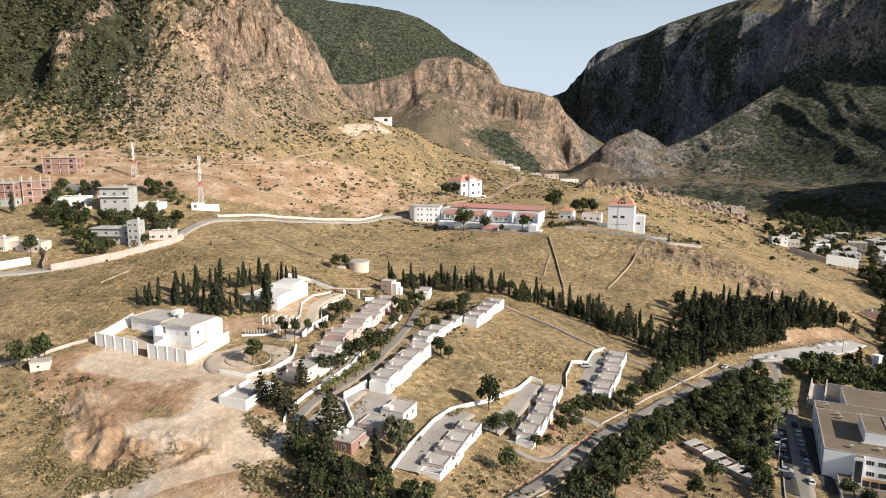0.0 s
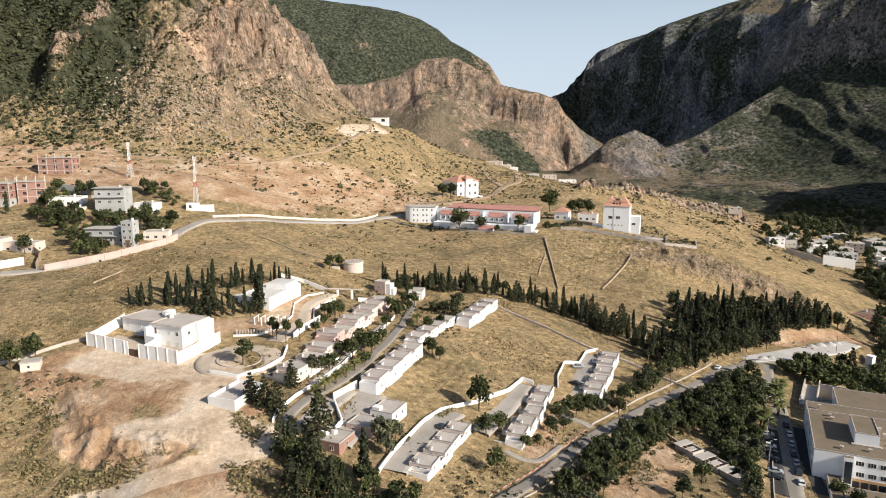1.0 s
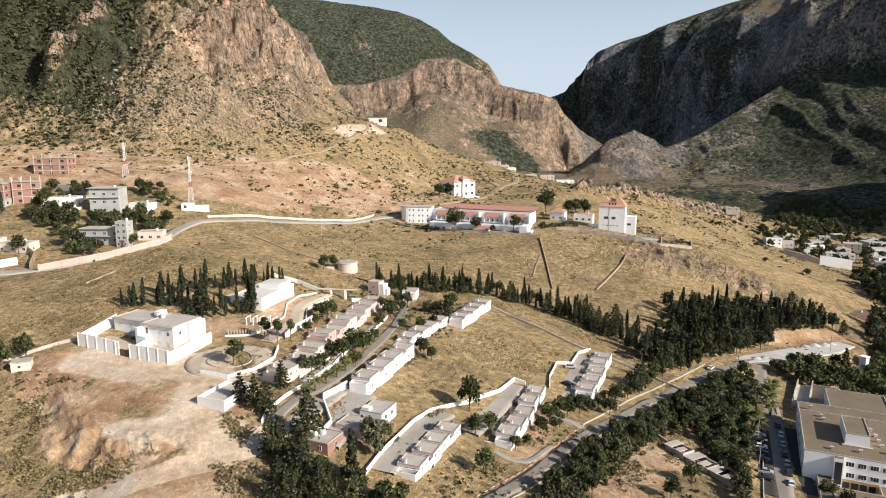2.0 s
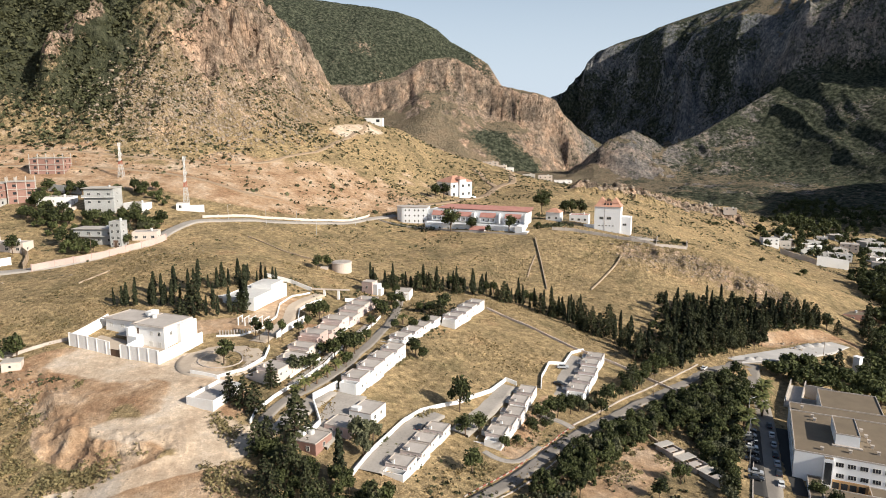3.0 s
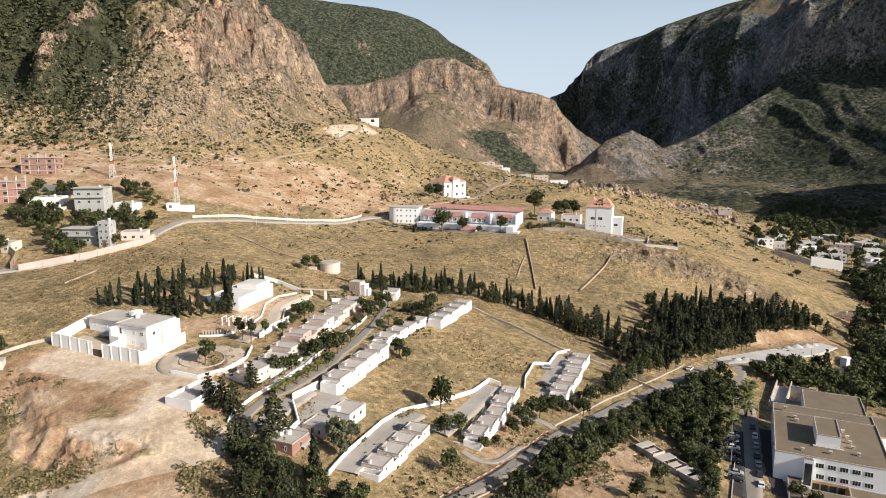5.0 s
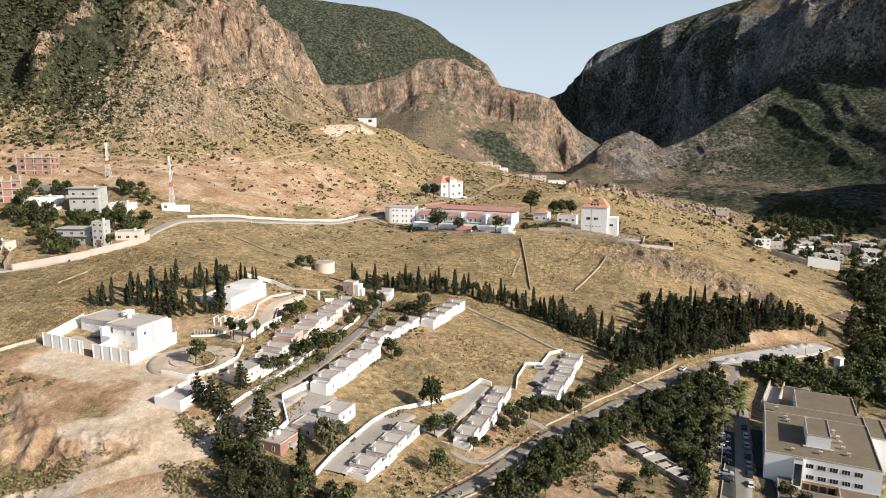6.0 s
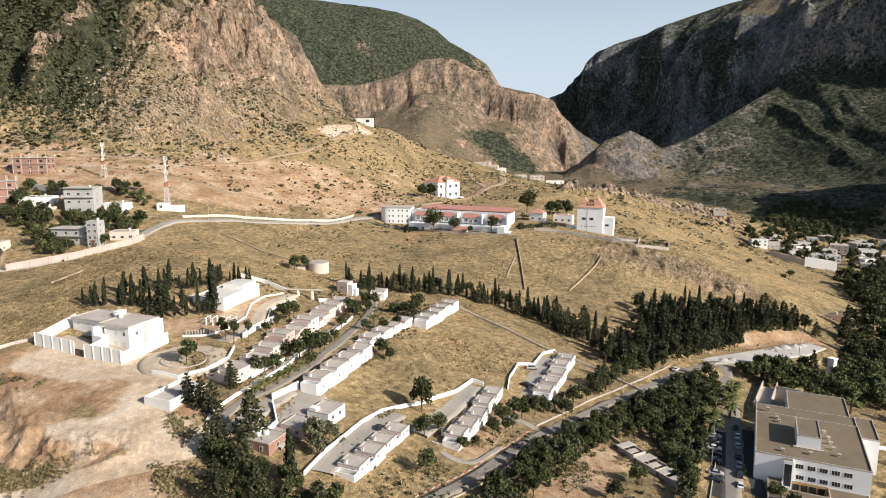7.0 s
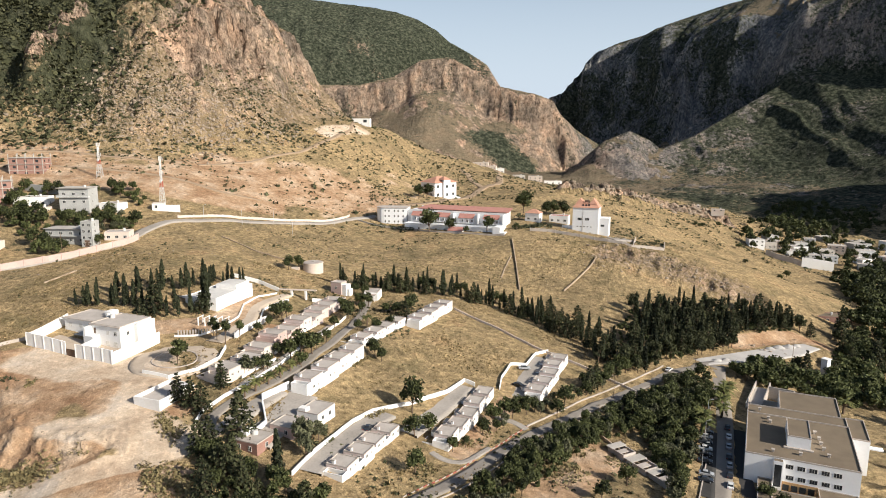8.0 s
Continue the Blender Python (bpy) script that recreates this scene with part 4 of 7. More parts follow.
    gate = thing("yard_gate", heading(-101.6, 193.6, height(-101.6, 193.6), 68), "dark sheet-metal yard gate", "gate")
    part("leaf", box(-0.05, 0.05, -1.9, 0.0, -0.5, 2.2), SHUTTER, gate)
    part("leaf", box(-0.05, 0.05, 0.03, 1.9, -0.5, 2.2), SHUTTER, gate)


pink_tower(), gate_house(), end_house(), long_hall(), white_house()

# lanes, courts and walls
strip("lane", [(-40, 147), (-44, 150), (-47.5, 155), (-48.8, 161), (-46, 169), (-42, 176), (-37.5, 184), (-33.5, 194), (-31, 204), (-27.5, 220), (-24, 240), (-21.5, 262), (-21, 275)], 3.4, ASPHALT, "narrow asphalt lane between the bungalow rows")
strip("upper_lane", [(-54, 268), (-58, 258), (-60.5, 244), (-58, 228), (-59, 214), (-62, 204)], 6.0, DUST, "pale concrete lane curving past the long hall", lift=0.16)
strip("yard_floor", [(-113, 206), (-100, 201), (-90, 196.5), (-84, 194.5)], [13, 13, 14, 10], DUST, "dusty concrete floor of the walled yard", lift=0.14, across=6)
strip("turning_loop", [(-69 + 9.8 * math.cos(a), 190.5 + 9.2 * math.sin(a)) for a in np.linspace(0.0, math.tau, 25)], 6.4, DUST, "pale concrete turning loop round a planted island", lift=0.07)
strip("court", [(-44, 158), (-41, 167), (-36, 179)], 7.5, PAVING, "grey concrete court behind a white wall", lift=0.22, across=6)
strip("court", [(-36, 152), (-33.2, 163), (-29.6, 179)], 11.0, PAVING, "grey concrete court in the shade of a house", lift=0.4, across=6)
strip("court", [(-20.5, 144), (-17.5, 154), (-11, 170.5), (-5.5, 180)], 7.6, PAVING, "grey concrete court behind a row of bungalows", lift=0.35, across=6)
strip("court", [(0, 172), (10, 192), (17, 208)], [9, 9, 8], PAVING, "pale concrete court behind a row of bungalows", lift=0.16, across=6)
strip("court", [(35.8, 207), (39, 221), (46.5, 241)], [8, 9, 6], PAVING, "concrete car court beside stepped bungalows", lift=0.22, across=8)
strip("access_road", [(-6, 128), (4, 138), (17, 155), (28.5, 173), (34, 181), (39.5, 187.5), (55, 203.5), (64.5, 213.5), (85.5, 233.5), (101, 250), (120, 261), (128, 262)], 4.0, ASPHALT, "worn asphalt access road below the bungalows", lift=0.16)
strip("car_road", [(76, 146), (84, 164), (93, 183), (101, 202), (108, 220), (114, 238), (121, 258)], 7.0, ASPHALT, "asphalt service road beside the large building", lift=0.16)
# these two strips carry the large building's shade in their colour
strip("parking_strip", [(80, 162), (84.5, 173), (91, 188.5), (97, 203)], 5.0, SHADE_PAINTED_ASPHALT, "asphalt parking strip painted as if shaded, beside the service road", category="parking", lift=0.13)
strip("court", [(93.5, 166), (97, 178), (104, 196), (108, 207)], 5.0, SHADE_PAINTED_ASPHALT, "asphalt strip painted as if shaded, along the large building", lift=0.12)
strip("hill_road", [(-205, 262), (-180, 268), (-164, 275), (-155, 281), (-139, 304), (-136, 328), (-130, 341), (-115, 352), (-90, 371), (-63, 403), (-50, 424), (-34, 438)], 6.5, PAVING, "pale hillside road below the slope", lift=0.25)
strip("villa_road", [(-20, 466), (-6, 476), (26, 536), (44, 585), (62, 616), (66, 680), (70, 760)], 7.0, TRACK, "pale dirt road climbing to the saddle", lift=0.35, step_=3)
strip("villa_road", [(44, 588), (36, 620), (28, 660)], 5.0, TRACK, "pale dirt track up the slope", lift=0.35, step_=3)
strip("hill_track", [(-150, 440), (-120, 470), (-95, 507), (-82, 545), (-72, 600), (-74, 632)], 3.5, TRACK, "pale dirt track up to a shed", lift=0.4, step_=3)
strip("hill_track", [(-290, 398), (-240, 410), (-200, 408), (-160, 405), (-120, 398), (-100, 405)], 3.0, TRACK, "reddish dirt track along the cut slope", lift=0.4, step_=3)
strip("hill_track", [(-300, 425), (-230, 432), (-190, 430), (-160, 440)], 3.0, TRACK, "reddish dirt terrace on the slope", lift=0.4, step_=3)
strip("gravel_lot", [(116, 261), (131, 270), (147, 279.5), (165, 289.5), (182, 299)], [7, 13, 17, 17, 9], GRAVEL, "grey gravel lot cut into the slope", category="lot", lift=0.1, across=10)

wall_run("retaining_wall", [(-23.5, 142), (-20.3, 153), (-13.4, 171), (-9, 179), (-3, 184.5), (1.5, 188.5)], 1.1, 0.35, WHITE, "long curving white garden wall", step_=1.5)
wall_run("retaining_wall", [(1.5, 188.5), (5.5, 193), (12, 200.5), (18, 210.5), (21.5, 209)], 1.3, 0.35, WHITE, "white wall bending round a court", step_=1.5)
wall_run("court_wall", [(29.7, 210), (31, 218), (35.2, 229.5), (41, 231.5), (46, 243), (51.5, 248)], 1.1, 0.3, WHITE, "white wall round a car court", step_=1.5)
wall_run("field_wall", [(15.5, 275), (31, 262), (47, 249), (62, 240), (76, 228)], 0.9, 0.3, CREAM, "low pale wall along the edge of the meadow", step_=1.5)
wall_run("lane_wall", [(-51.2, 158), (-51.2, 163), (-48.2, 171), (-43.4, 180), (-38.7, 193), (-36.2, 205), (-31, 228), (-27, 252)], 1.0, 0.3, WHITE, "low white wall along the lane", step_=1.5)
for ax, ay, bx, by in ((-46.5, 182, -40.5, 197), (-41.8, 201, -38.5, 214), (-39, 221, -35.5, 236)):
    wall_run("garden_wall", [(ax, ay), (bx, by)], 0.9, 0.25, WHITE, "low white garden wall below the pink bungalows", step_=1.5)
strip("garden_path", [(-46, 178), (-41.5, 190), (-38, 204), (-34, 222), (-31, 240)], 1.3, PAVING, "narrow concrete garden path along the bungalows", lift=0.18)
wall_run("court_wall", [(-38.2, 172), (-33.0, 181.5)], 2.2, 0.3, WHITE, "white wall above a sunken court")
wall_run("court_wall", [(-37.5, 170), (-34.2, 161), (-36.5, 154), (-39.5, 150.5)], 1.6, 0.4, WHITE, "white wall stepping down past a court", step_=1.5)
wall_run("loop_wall", [(-74.5, 181), (-66, 178.5), (-60, 184), (-56.2, 192), (-56.8, 200)], 1.1, 0.3, WHITE, "curved white wall round the turning loop", step_=1.2)
wall_run("upper_wall", [(-56.5, 208), (-54, 221), (-52, 230)], 2.2, 0.3, WHITE, "tall white wall beside the upper lane", step_=1.5)
wall_run("upper_wall", [(-51.5, 262), (-54, 255), (-56.5, 243), (-54.4, 231)], 0.9, 0.3, WHITE, "low white wall along the upper lane", step_=1.5)
wall_run("upper_wall", [(-57, 266), (-62, 257), (-64, 244), (-61.8, 230), (-63, 216), (-68, 209), (-76, 208)], 0.6, 0.35, WHITE, "low white wall along the outside of the upper lane", step_=1.5)
wall_run("drive_wall", [(-150, 181), (-133, 193), (-127, 199), (-120.5, 204.5), (-114, 215)], 1.0, 0.3, COPING, "low pale wall along the field", step_=2)
wall_run("roadside_wall", [(73, 150), (80.5, 166), (89.5, 185), (97, 203), (104, 220), (111, 240)], 0.5, 0.3, COPING, "low pale wall along the service road", step_=1.5)
wall_run("orchard_wall", [(76, 228), (84, 221)], 0.9, 0.3, COPING, "low pale wall among trees")
def striped_kerb(line):
    """A kerb painted in turns of red and white, block by block."""
    root = thing("kerb", Matrix.Translation((line[0][0], line[0][1], height(*line[0]))), "red-and-white painted kerb along the road", "kerb")
    ox, oy, oz = root.matrix_basis.translation
    k = 0
    for a, b in zip(line[:-1], line[1:]):
        size = math.hypot(b[0] - a[0], b[1] - a[1])
        n = max(1, round(size / 1.5))
        turn = math.degrees(math.atan2(b[1] - a[1], b[0] - a[0]))
        for i in range(n):
            x, y = a[0] + (b[0] - a[0]) * (i + 0.5) / n, a[1] + (b[1] - a[1]) * (i + 0.5) / n
            ob = part("kerb_stone", box(-size / n / 2 + 0.02, size / n / 2 - 0.02, -0.12, 0.12, -0.5, 0.2, 0.03), RED_KERB if k % 2 else KERB, root)
            ob.matrix_basis = heading(x - ox, y - oy, height(x, y) - oz, turn)
            k += 1


striped_kerb([(2, 140), (14.5, 156), (26.3, 174), (31, 181.8), (36.3, 189)])
wall_run("kerb", [(36.3, 189), (51.6, 206), (61, 216), (82, 236), (98, 253)], 0.4, 0.4, KERB, "pale painted kerb on the uphill side", step_=1.5, deep=0.5)
wall_run("kerb", [(10, 141), (20.5, 154), (31.5, 171.5), (42, 186), (58, 202), (67.5, 212), (88, 231)], 0.28, 0.3, KERB, "pale painted kerb on the downhill side", step_=1.5, deep=0.5)
strip("footpath", [(26, 192), (33, 190.5), (36, 187)], 2.4, PAVING, "short concrete path down to the road", lift=0.2)
strip("footpath", [(8, 164), (12, 160), (17, 161), (24, 172)], 1.8, PAVING, "narrow concrete path curving below the bungalows", lift=0.2)

# ---- the large building by the service road ----
def large_building():
    """x runs back from the front, y to the west, so the house lies below y = 0."""
    top, g = -3.4, -15.5
    root = thing("office_building", heading(96.4, 176.0, 0, 65.0), "large white flat-roofed building with a gravelled brown roof", "building")
    flat_roofed(root, 0, 30.5, -28.2, 0, g, top, BRIGHT, TAN_DECK, COPING, lip=0.4)
    flat_roofed(root, 24.5, 40.5, -33.2, -28.22, g, top - 1.0, BRIGHT, TAN_DECK, COPING, name="east_wing", lip=0.4)
    flat_roofed(root, 30.52, 39.0, -28.2, 0, g, top - 0.6, BRIGHT, TAN_DECK, COPING, name="rear_wing", lip=0.4)
    flat_roofed(root, 40.6, 58, -27.2, -9.6, g, top - 1.3, BRIGHT, TAN_DECK, COPING, name="rear_block", lip=0.4)
    pent = part("penthouse", box(8.3, 21.8, -16.6, -10.6, top - 0.4, top + 3.1), BRIGHT, root, "white stair and plant room on the roof")
    part("penthouse_roof", box(8.6, 21.5, -16.3, -10.9, top + 3.1, top + 3.15), TAN_DECK, pent)
    part("penthouse_parapet", rim(8.28, 21.82, -16.62, -10.58, top + 3.1, top + 3.4, 0.2), COPING, pent)
    part("penthouse_skirt", box(7.4, 8.28, -17.4, -9.8, top - 0.3, top + 0.05), COPING, pent)
    for x, y in ((3.5, -7), (4.5, -14), (6.5, -21), (10.5, -20), (14.0, -19.6), (17.5, -19.3), (21.5, -18.5), (27, -6), (24.5, -6.5), (33.5, -3.5)):
        v = part("roof_vent", box(x - 0.35, x + 0.35, y - 0.35, y + 0.35, top - 0.35, top + 0.45, 0.03), COPING, root)
        part("vent_cap", box(x - 0.5, x + 0.5, y - 0.5, y + 0.5, top + 0.45, top + 0.55), COPING, v)
    # the front: two rows of windows, the stair tower and the low annex with its patio
    for k in range(5):
        for z in (top - 3.0, top - 6.2):
            opening(root, "x-", -11.2 - 2.9 * k - (0.3 if z < -9 else 0), z, 2.0, 1.35, 0.0, bars=2)
    for k in range(4):
        opening(root, "y+", 3 + 7 * k, top - 3.2, 3.0, 1.4, 0.0, bars=3)
        opening(root, "y+", 3 + 7 * k, top - 6.6, 3.0, 1.4, 0.0, bars=3)
    stair = part("stair_tower", box(-1.6, 0, -9.6, -7.2, g, top - 0.6), BRIGHT, root, "narrow glazed stair tower")
    part("stair_glass", box(-1.66, -1.6, -9.3, -7.5, top - 8.0, top - 1.6), GLASS, stair)
    part("stair_deck", box(-1.5, -0.1, -9.5, -7.3, top - 0.6, top - 0.55), TAN_DECK, stair)
    z = top - 7.0
    flat_roofed(root, -20, -0.02, -7.1, -3.6, g - 2, z + 0.2, BRIGHT, TAN_DECK, COPING, name="annex_wall")
    flat_roofed(root, -20, -5.4, -28, -7.12, g - 2, z, BRIGHT, TAN_DECK, COPING, name="annex_wall")
    flat_roofed(root, -5.38, -0.02, -28, -18.6, g - 2, z, BRIGHT, TAN_DECK, COPING, name="annex_wall")
    patio = part("patio_wall", box(-0.12, -0.02, -18.5, -9.7, g, z + 0.15), OCHRE, root, "ochre wall of the sunken patio")
    for k in range(4):
        part("patio_opening", box(-0.2, -0.12, -17.8 + 2.1 * k, -16.2 + 2.1 * k, z - 2.4, z - 0.6), GLASS, patio)
    part("patio_side", box(-5.36, -0.2, -18.6, -18.5, g, z - 0.02), OCHRE, root)
    part("canopy", box(29, 31, -37.5, -33.3, top - 5.6, top - 5.2), BRIGHT, root)


def ramp_house():
    """The roofless room with a white ramp wall behind the large building."""
    root = thing("ramp_house", heading(119.5, 226.0, -13.0, 58), "roofless store with pale ramp walls", "building")
    part("ramp", box(0, 22, -4.6, 0, -3, 1.6), CONCRETE, root)
    part("ramp_wall", box(-0.5, 26, 0.02, 0.4, -3, 3.0), COPING, root)
    part("ramp_wall", box(0, 24, -5.0, -4.62, -3, 3.6), COPING, root)
    part("store_wall", box(2, 2.3, -13.5, -5.1, -3, 4.4), COPING, root)
    part("store_wall", box(2.4, 17, -13.8, -13.5, -3, 4.4), COPING, root)
    part("store_wall", box(17, 17.3, -13.8, -5.1, -3, 4.4), CONCRETE, root)


def kiln_sheds():
    for k, (x, y, w, d, lab) in enumerate(((63.0, 183.5, 6.5, 4.6, "low shed with a pale broken wall"), (67.0, 177.5, 7.5, 5.0, "low shed with a flat concrete roof"),
                                           (70.5, 170.5, 6.8, 4.2, "low flat-roofed shed beside the dry field"))):
        root = thing("shed", heading(x, y, height(x, y), -62), lab, "shed")
        part("wall", rim(0, w, -d, 0, -1.5, 2.1, 0.3), COPING, root)
        part("inner_wall", box(w * 0.5, w * 0.5 + 0.25, -d + 0.3, -0.3, -1.5, 1.9), PIPE, root)
        part("floor", box(0.3, w - 0.3, -d + 0.3, -0.3, -1.5, -0.1), TRACK, root)
        part("roof", box(-0.4, w * 0.36, -d - 0.4, 0.4, 2.1, 2.3, 0.04), CONCRETE, root)
        part("roof", box(w * 0.55, w * 0.86, -d - 0.3, -d * 0.35, 2.1, 2.28, 0.04), COPING, root)
        part("door", box(w * 0.3, w * 0.3 + 0.9, 0.0, 0.06, -0.2, 1.8), SHUTTER, root)
        part("door", box(-0.06, 0.0, -d * 0.7, -d * 0.4, -0.2, 1.8), SHUTTER, root)
    wall_run("field_wall", [(58, 190), (62, 182), (66, 174), (71, 166)], 1.2, 0.4, PIPE, "low dark wall of rough stone", step_=1.5)


# ---- the school, the tower house and the villa on the shelf ----
def school():
    """x runs east along the front, y back."""
    root = thing("school", heading(-12, 423.5, 26.5, -23), "long white school with red tiled roofs", "building")
    L, e = 64.0, 9.4
    part("wall", box(0, L, 0, 13, -4, e), BRIGHT, root)
    bm = bmesh.new()
    part("parapet", box(0, L, 0, 0.3, e, e + 0.5), BRIGHT, root)
    part("flat_roof", box(0.2, L - 0.2, 0.32, 5.6, e, e + 0.06), PALE_DECK, root)
    pts = [(4, 6.0, e + 0.5), (L + 1, 6.0, e + 0.5), (L + 1, 15, e + 2.3), (8, 15, e + 2.3)]
    lo = [bm.verts.new(p) for p in pts]
    hi = [bm.verts.new((x, y, z + 0.25)) for x, y, z in pts]
    for f in ((0, 1, 2, 3), ):
        bm.faces.new([lo[i] for i in f][::-1]), bm.faces.new([hi[i] for i in f])
    for k in range(4):
        n = (k + 1) % 4
        bm.faces.new((lo[k], lo[n], hi[n], hi[k]))
    part("roof", bm, TILE, root)
    part("gable", box(4, L, 12.7, 13, e, e + 1.7), BRIGHT, root)
    for k in range(4):
        x = 3.5 + 16.0 * k
        bm = bmesh.new()
        a = [bm.verts.new(p) for p in ((x, -2.8, e - 3.0), (x + 10, -2.8, e - 3.0), (x + 10, -0.02, e - 0.6), (x, -0.02, e - 0.6))]
        b = [bm.verts.new(v.co + Vector((0, 0, 0.2))) for v in a]
        bm.faces.new(a[::-1]), bm.faces.new(b)
        for i in range(4):
            n = (i + 1) % 4
            bm.faces.new((a[i], a[n], b[n], b[i]))
        part("awning", bm, TILE, root, "red tiled awning over a loggia")
        part("loggia", box(x, x + 10, -2.6, -0.02, e - 6.2, e - 5.9), BRIGHT, root)
        for i in range(4):
            part("column", box(x + 0.1 + 3.15 * i, x + 0.5 + 3.15 * i, -2.6, -2.2, e - 5.9, e - 3.0), BRIGHT, root)
        for i in range(3):
            opening(root, "y-", x + 1.9 + 3.1 * i, e - 5.5, 1.1, 1.4, 0.0, glass=GLASS)
        part("party_wall", box(x + 12.4, x + 13.0, -3.2, -0.02, e - 6.2, e - 0.4), BRIGHT, root)
    part("lower_wall", box(2, L - 3, -9, -2.9, -6, 1.6), BRIGHT, root)
    part("terrace", rim(2, L - 3, -9, -2.9, 1.6, 2.5, 0.25), BRIGHT, root)
    for k in range(10):
        opening(root, "y-", 6 + 5.8 * k, -1.2, 1.2, 1.3, -9.0)
    for x in (33.0,):
        part("porch", box(x, x + 9, -13, -9.02, -6, -0.2), BRIGHT, root)
        bm = bmesh.new()
        cuboid(bm, x - 0.3, x + 9.3, -13.4, -9.02, -0.2, 0.0)
        for v in bm.verts:
            v.co.z += (v.co.y + 13.4) * 0.42
        part("porch_roof", bm, TILE, root)
        for i in range(3):
            opening(root, "y-", x + 1.8 + 2.7 * i, -2.6, 1.4, 1.6, -13.0)
    part("end_stair", box(L - 3, L + 1.5, -12, 0, -6, 3.4), BRIGHT, root)
    part("end_stair_low", box(L + 1.5, L + 4.5, -12, -4, -6, 0.4), BRIGHT, root)
    # the rounded west block
    west = thing("school_block", heading(-31.5, 425.5, 26.6, -8), "white three-storey block with a rounded end and flat roof", "building")
    bm = bmesh.new()
    ring = [(19, 0), (19, 12), (4, 12)] + [(4 - 5.5 * math.sin(a), 6 + 6 * math.cos(a)) for a in np.linspace(0.3, math.pi - 0.3, 7)] + [(4, 0)]
    for z0, z1, grow, mat, nm in ((-4, 10.4, 0, BRIGHT, "wall"), (10.4, 10.7, 0.4, COPING, "cornice"), (10.7, 10.76, -0.3, DECK, "roof")):
        bm = bmesh.new()
        low = [bm.verts.new((x + grow * (1 if x > 10 else -1), y + grow * (1 if y > 6 else -1), z0)) for x, y in ring]
        up = [bm.verts.new((v.co.x, v.co.y, z1)) for v in low]
        bm.faces.new(low), bm.faces.new(up[::-1])
        for k in range(len(ring)):
            n = (k + 1) % len(ring)
            bm.faces.new((low[k], up[k], up[n], low[n]))
        bmesh.ops.recalc_face_normals(bm, faces=bm.faces)
        part(nm, bm, mat, west)
    for z in (1.2, 4.6, 8.0):
        for x in (5.0, 7.4, 11.0, 13.4, 16.6):
            opening(west, "y-", x, z, 0.9, 1.2, 0.0, bars=0)
    wall_run("school_wall", [(-44, 424), (-30, 417), (-8, 409.5), (6, 400), (46, 384)], 0.9, 0.3, COPING, "low pale wall below the school", step_=3)


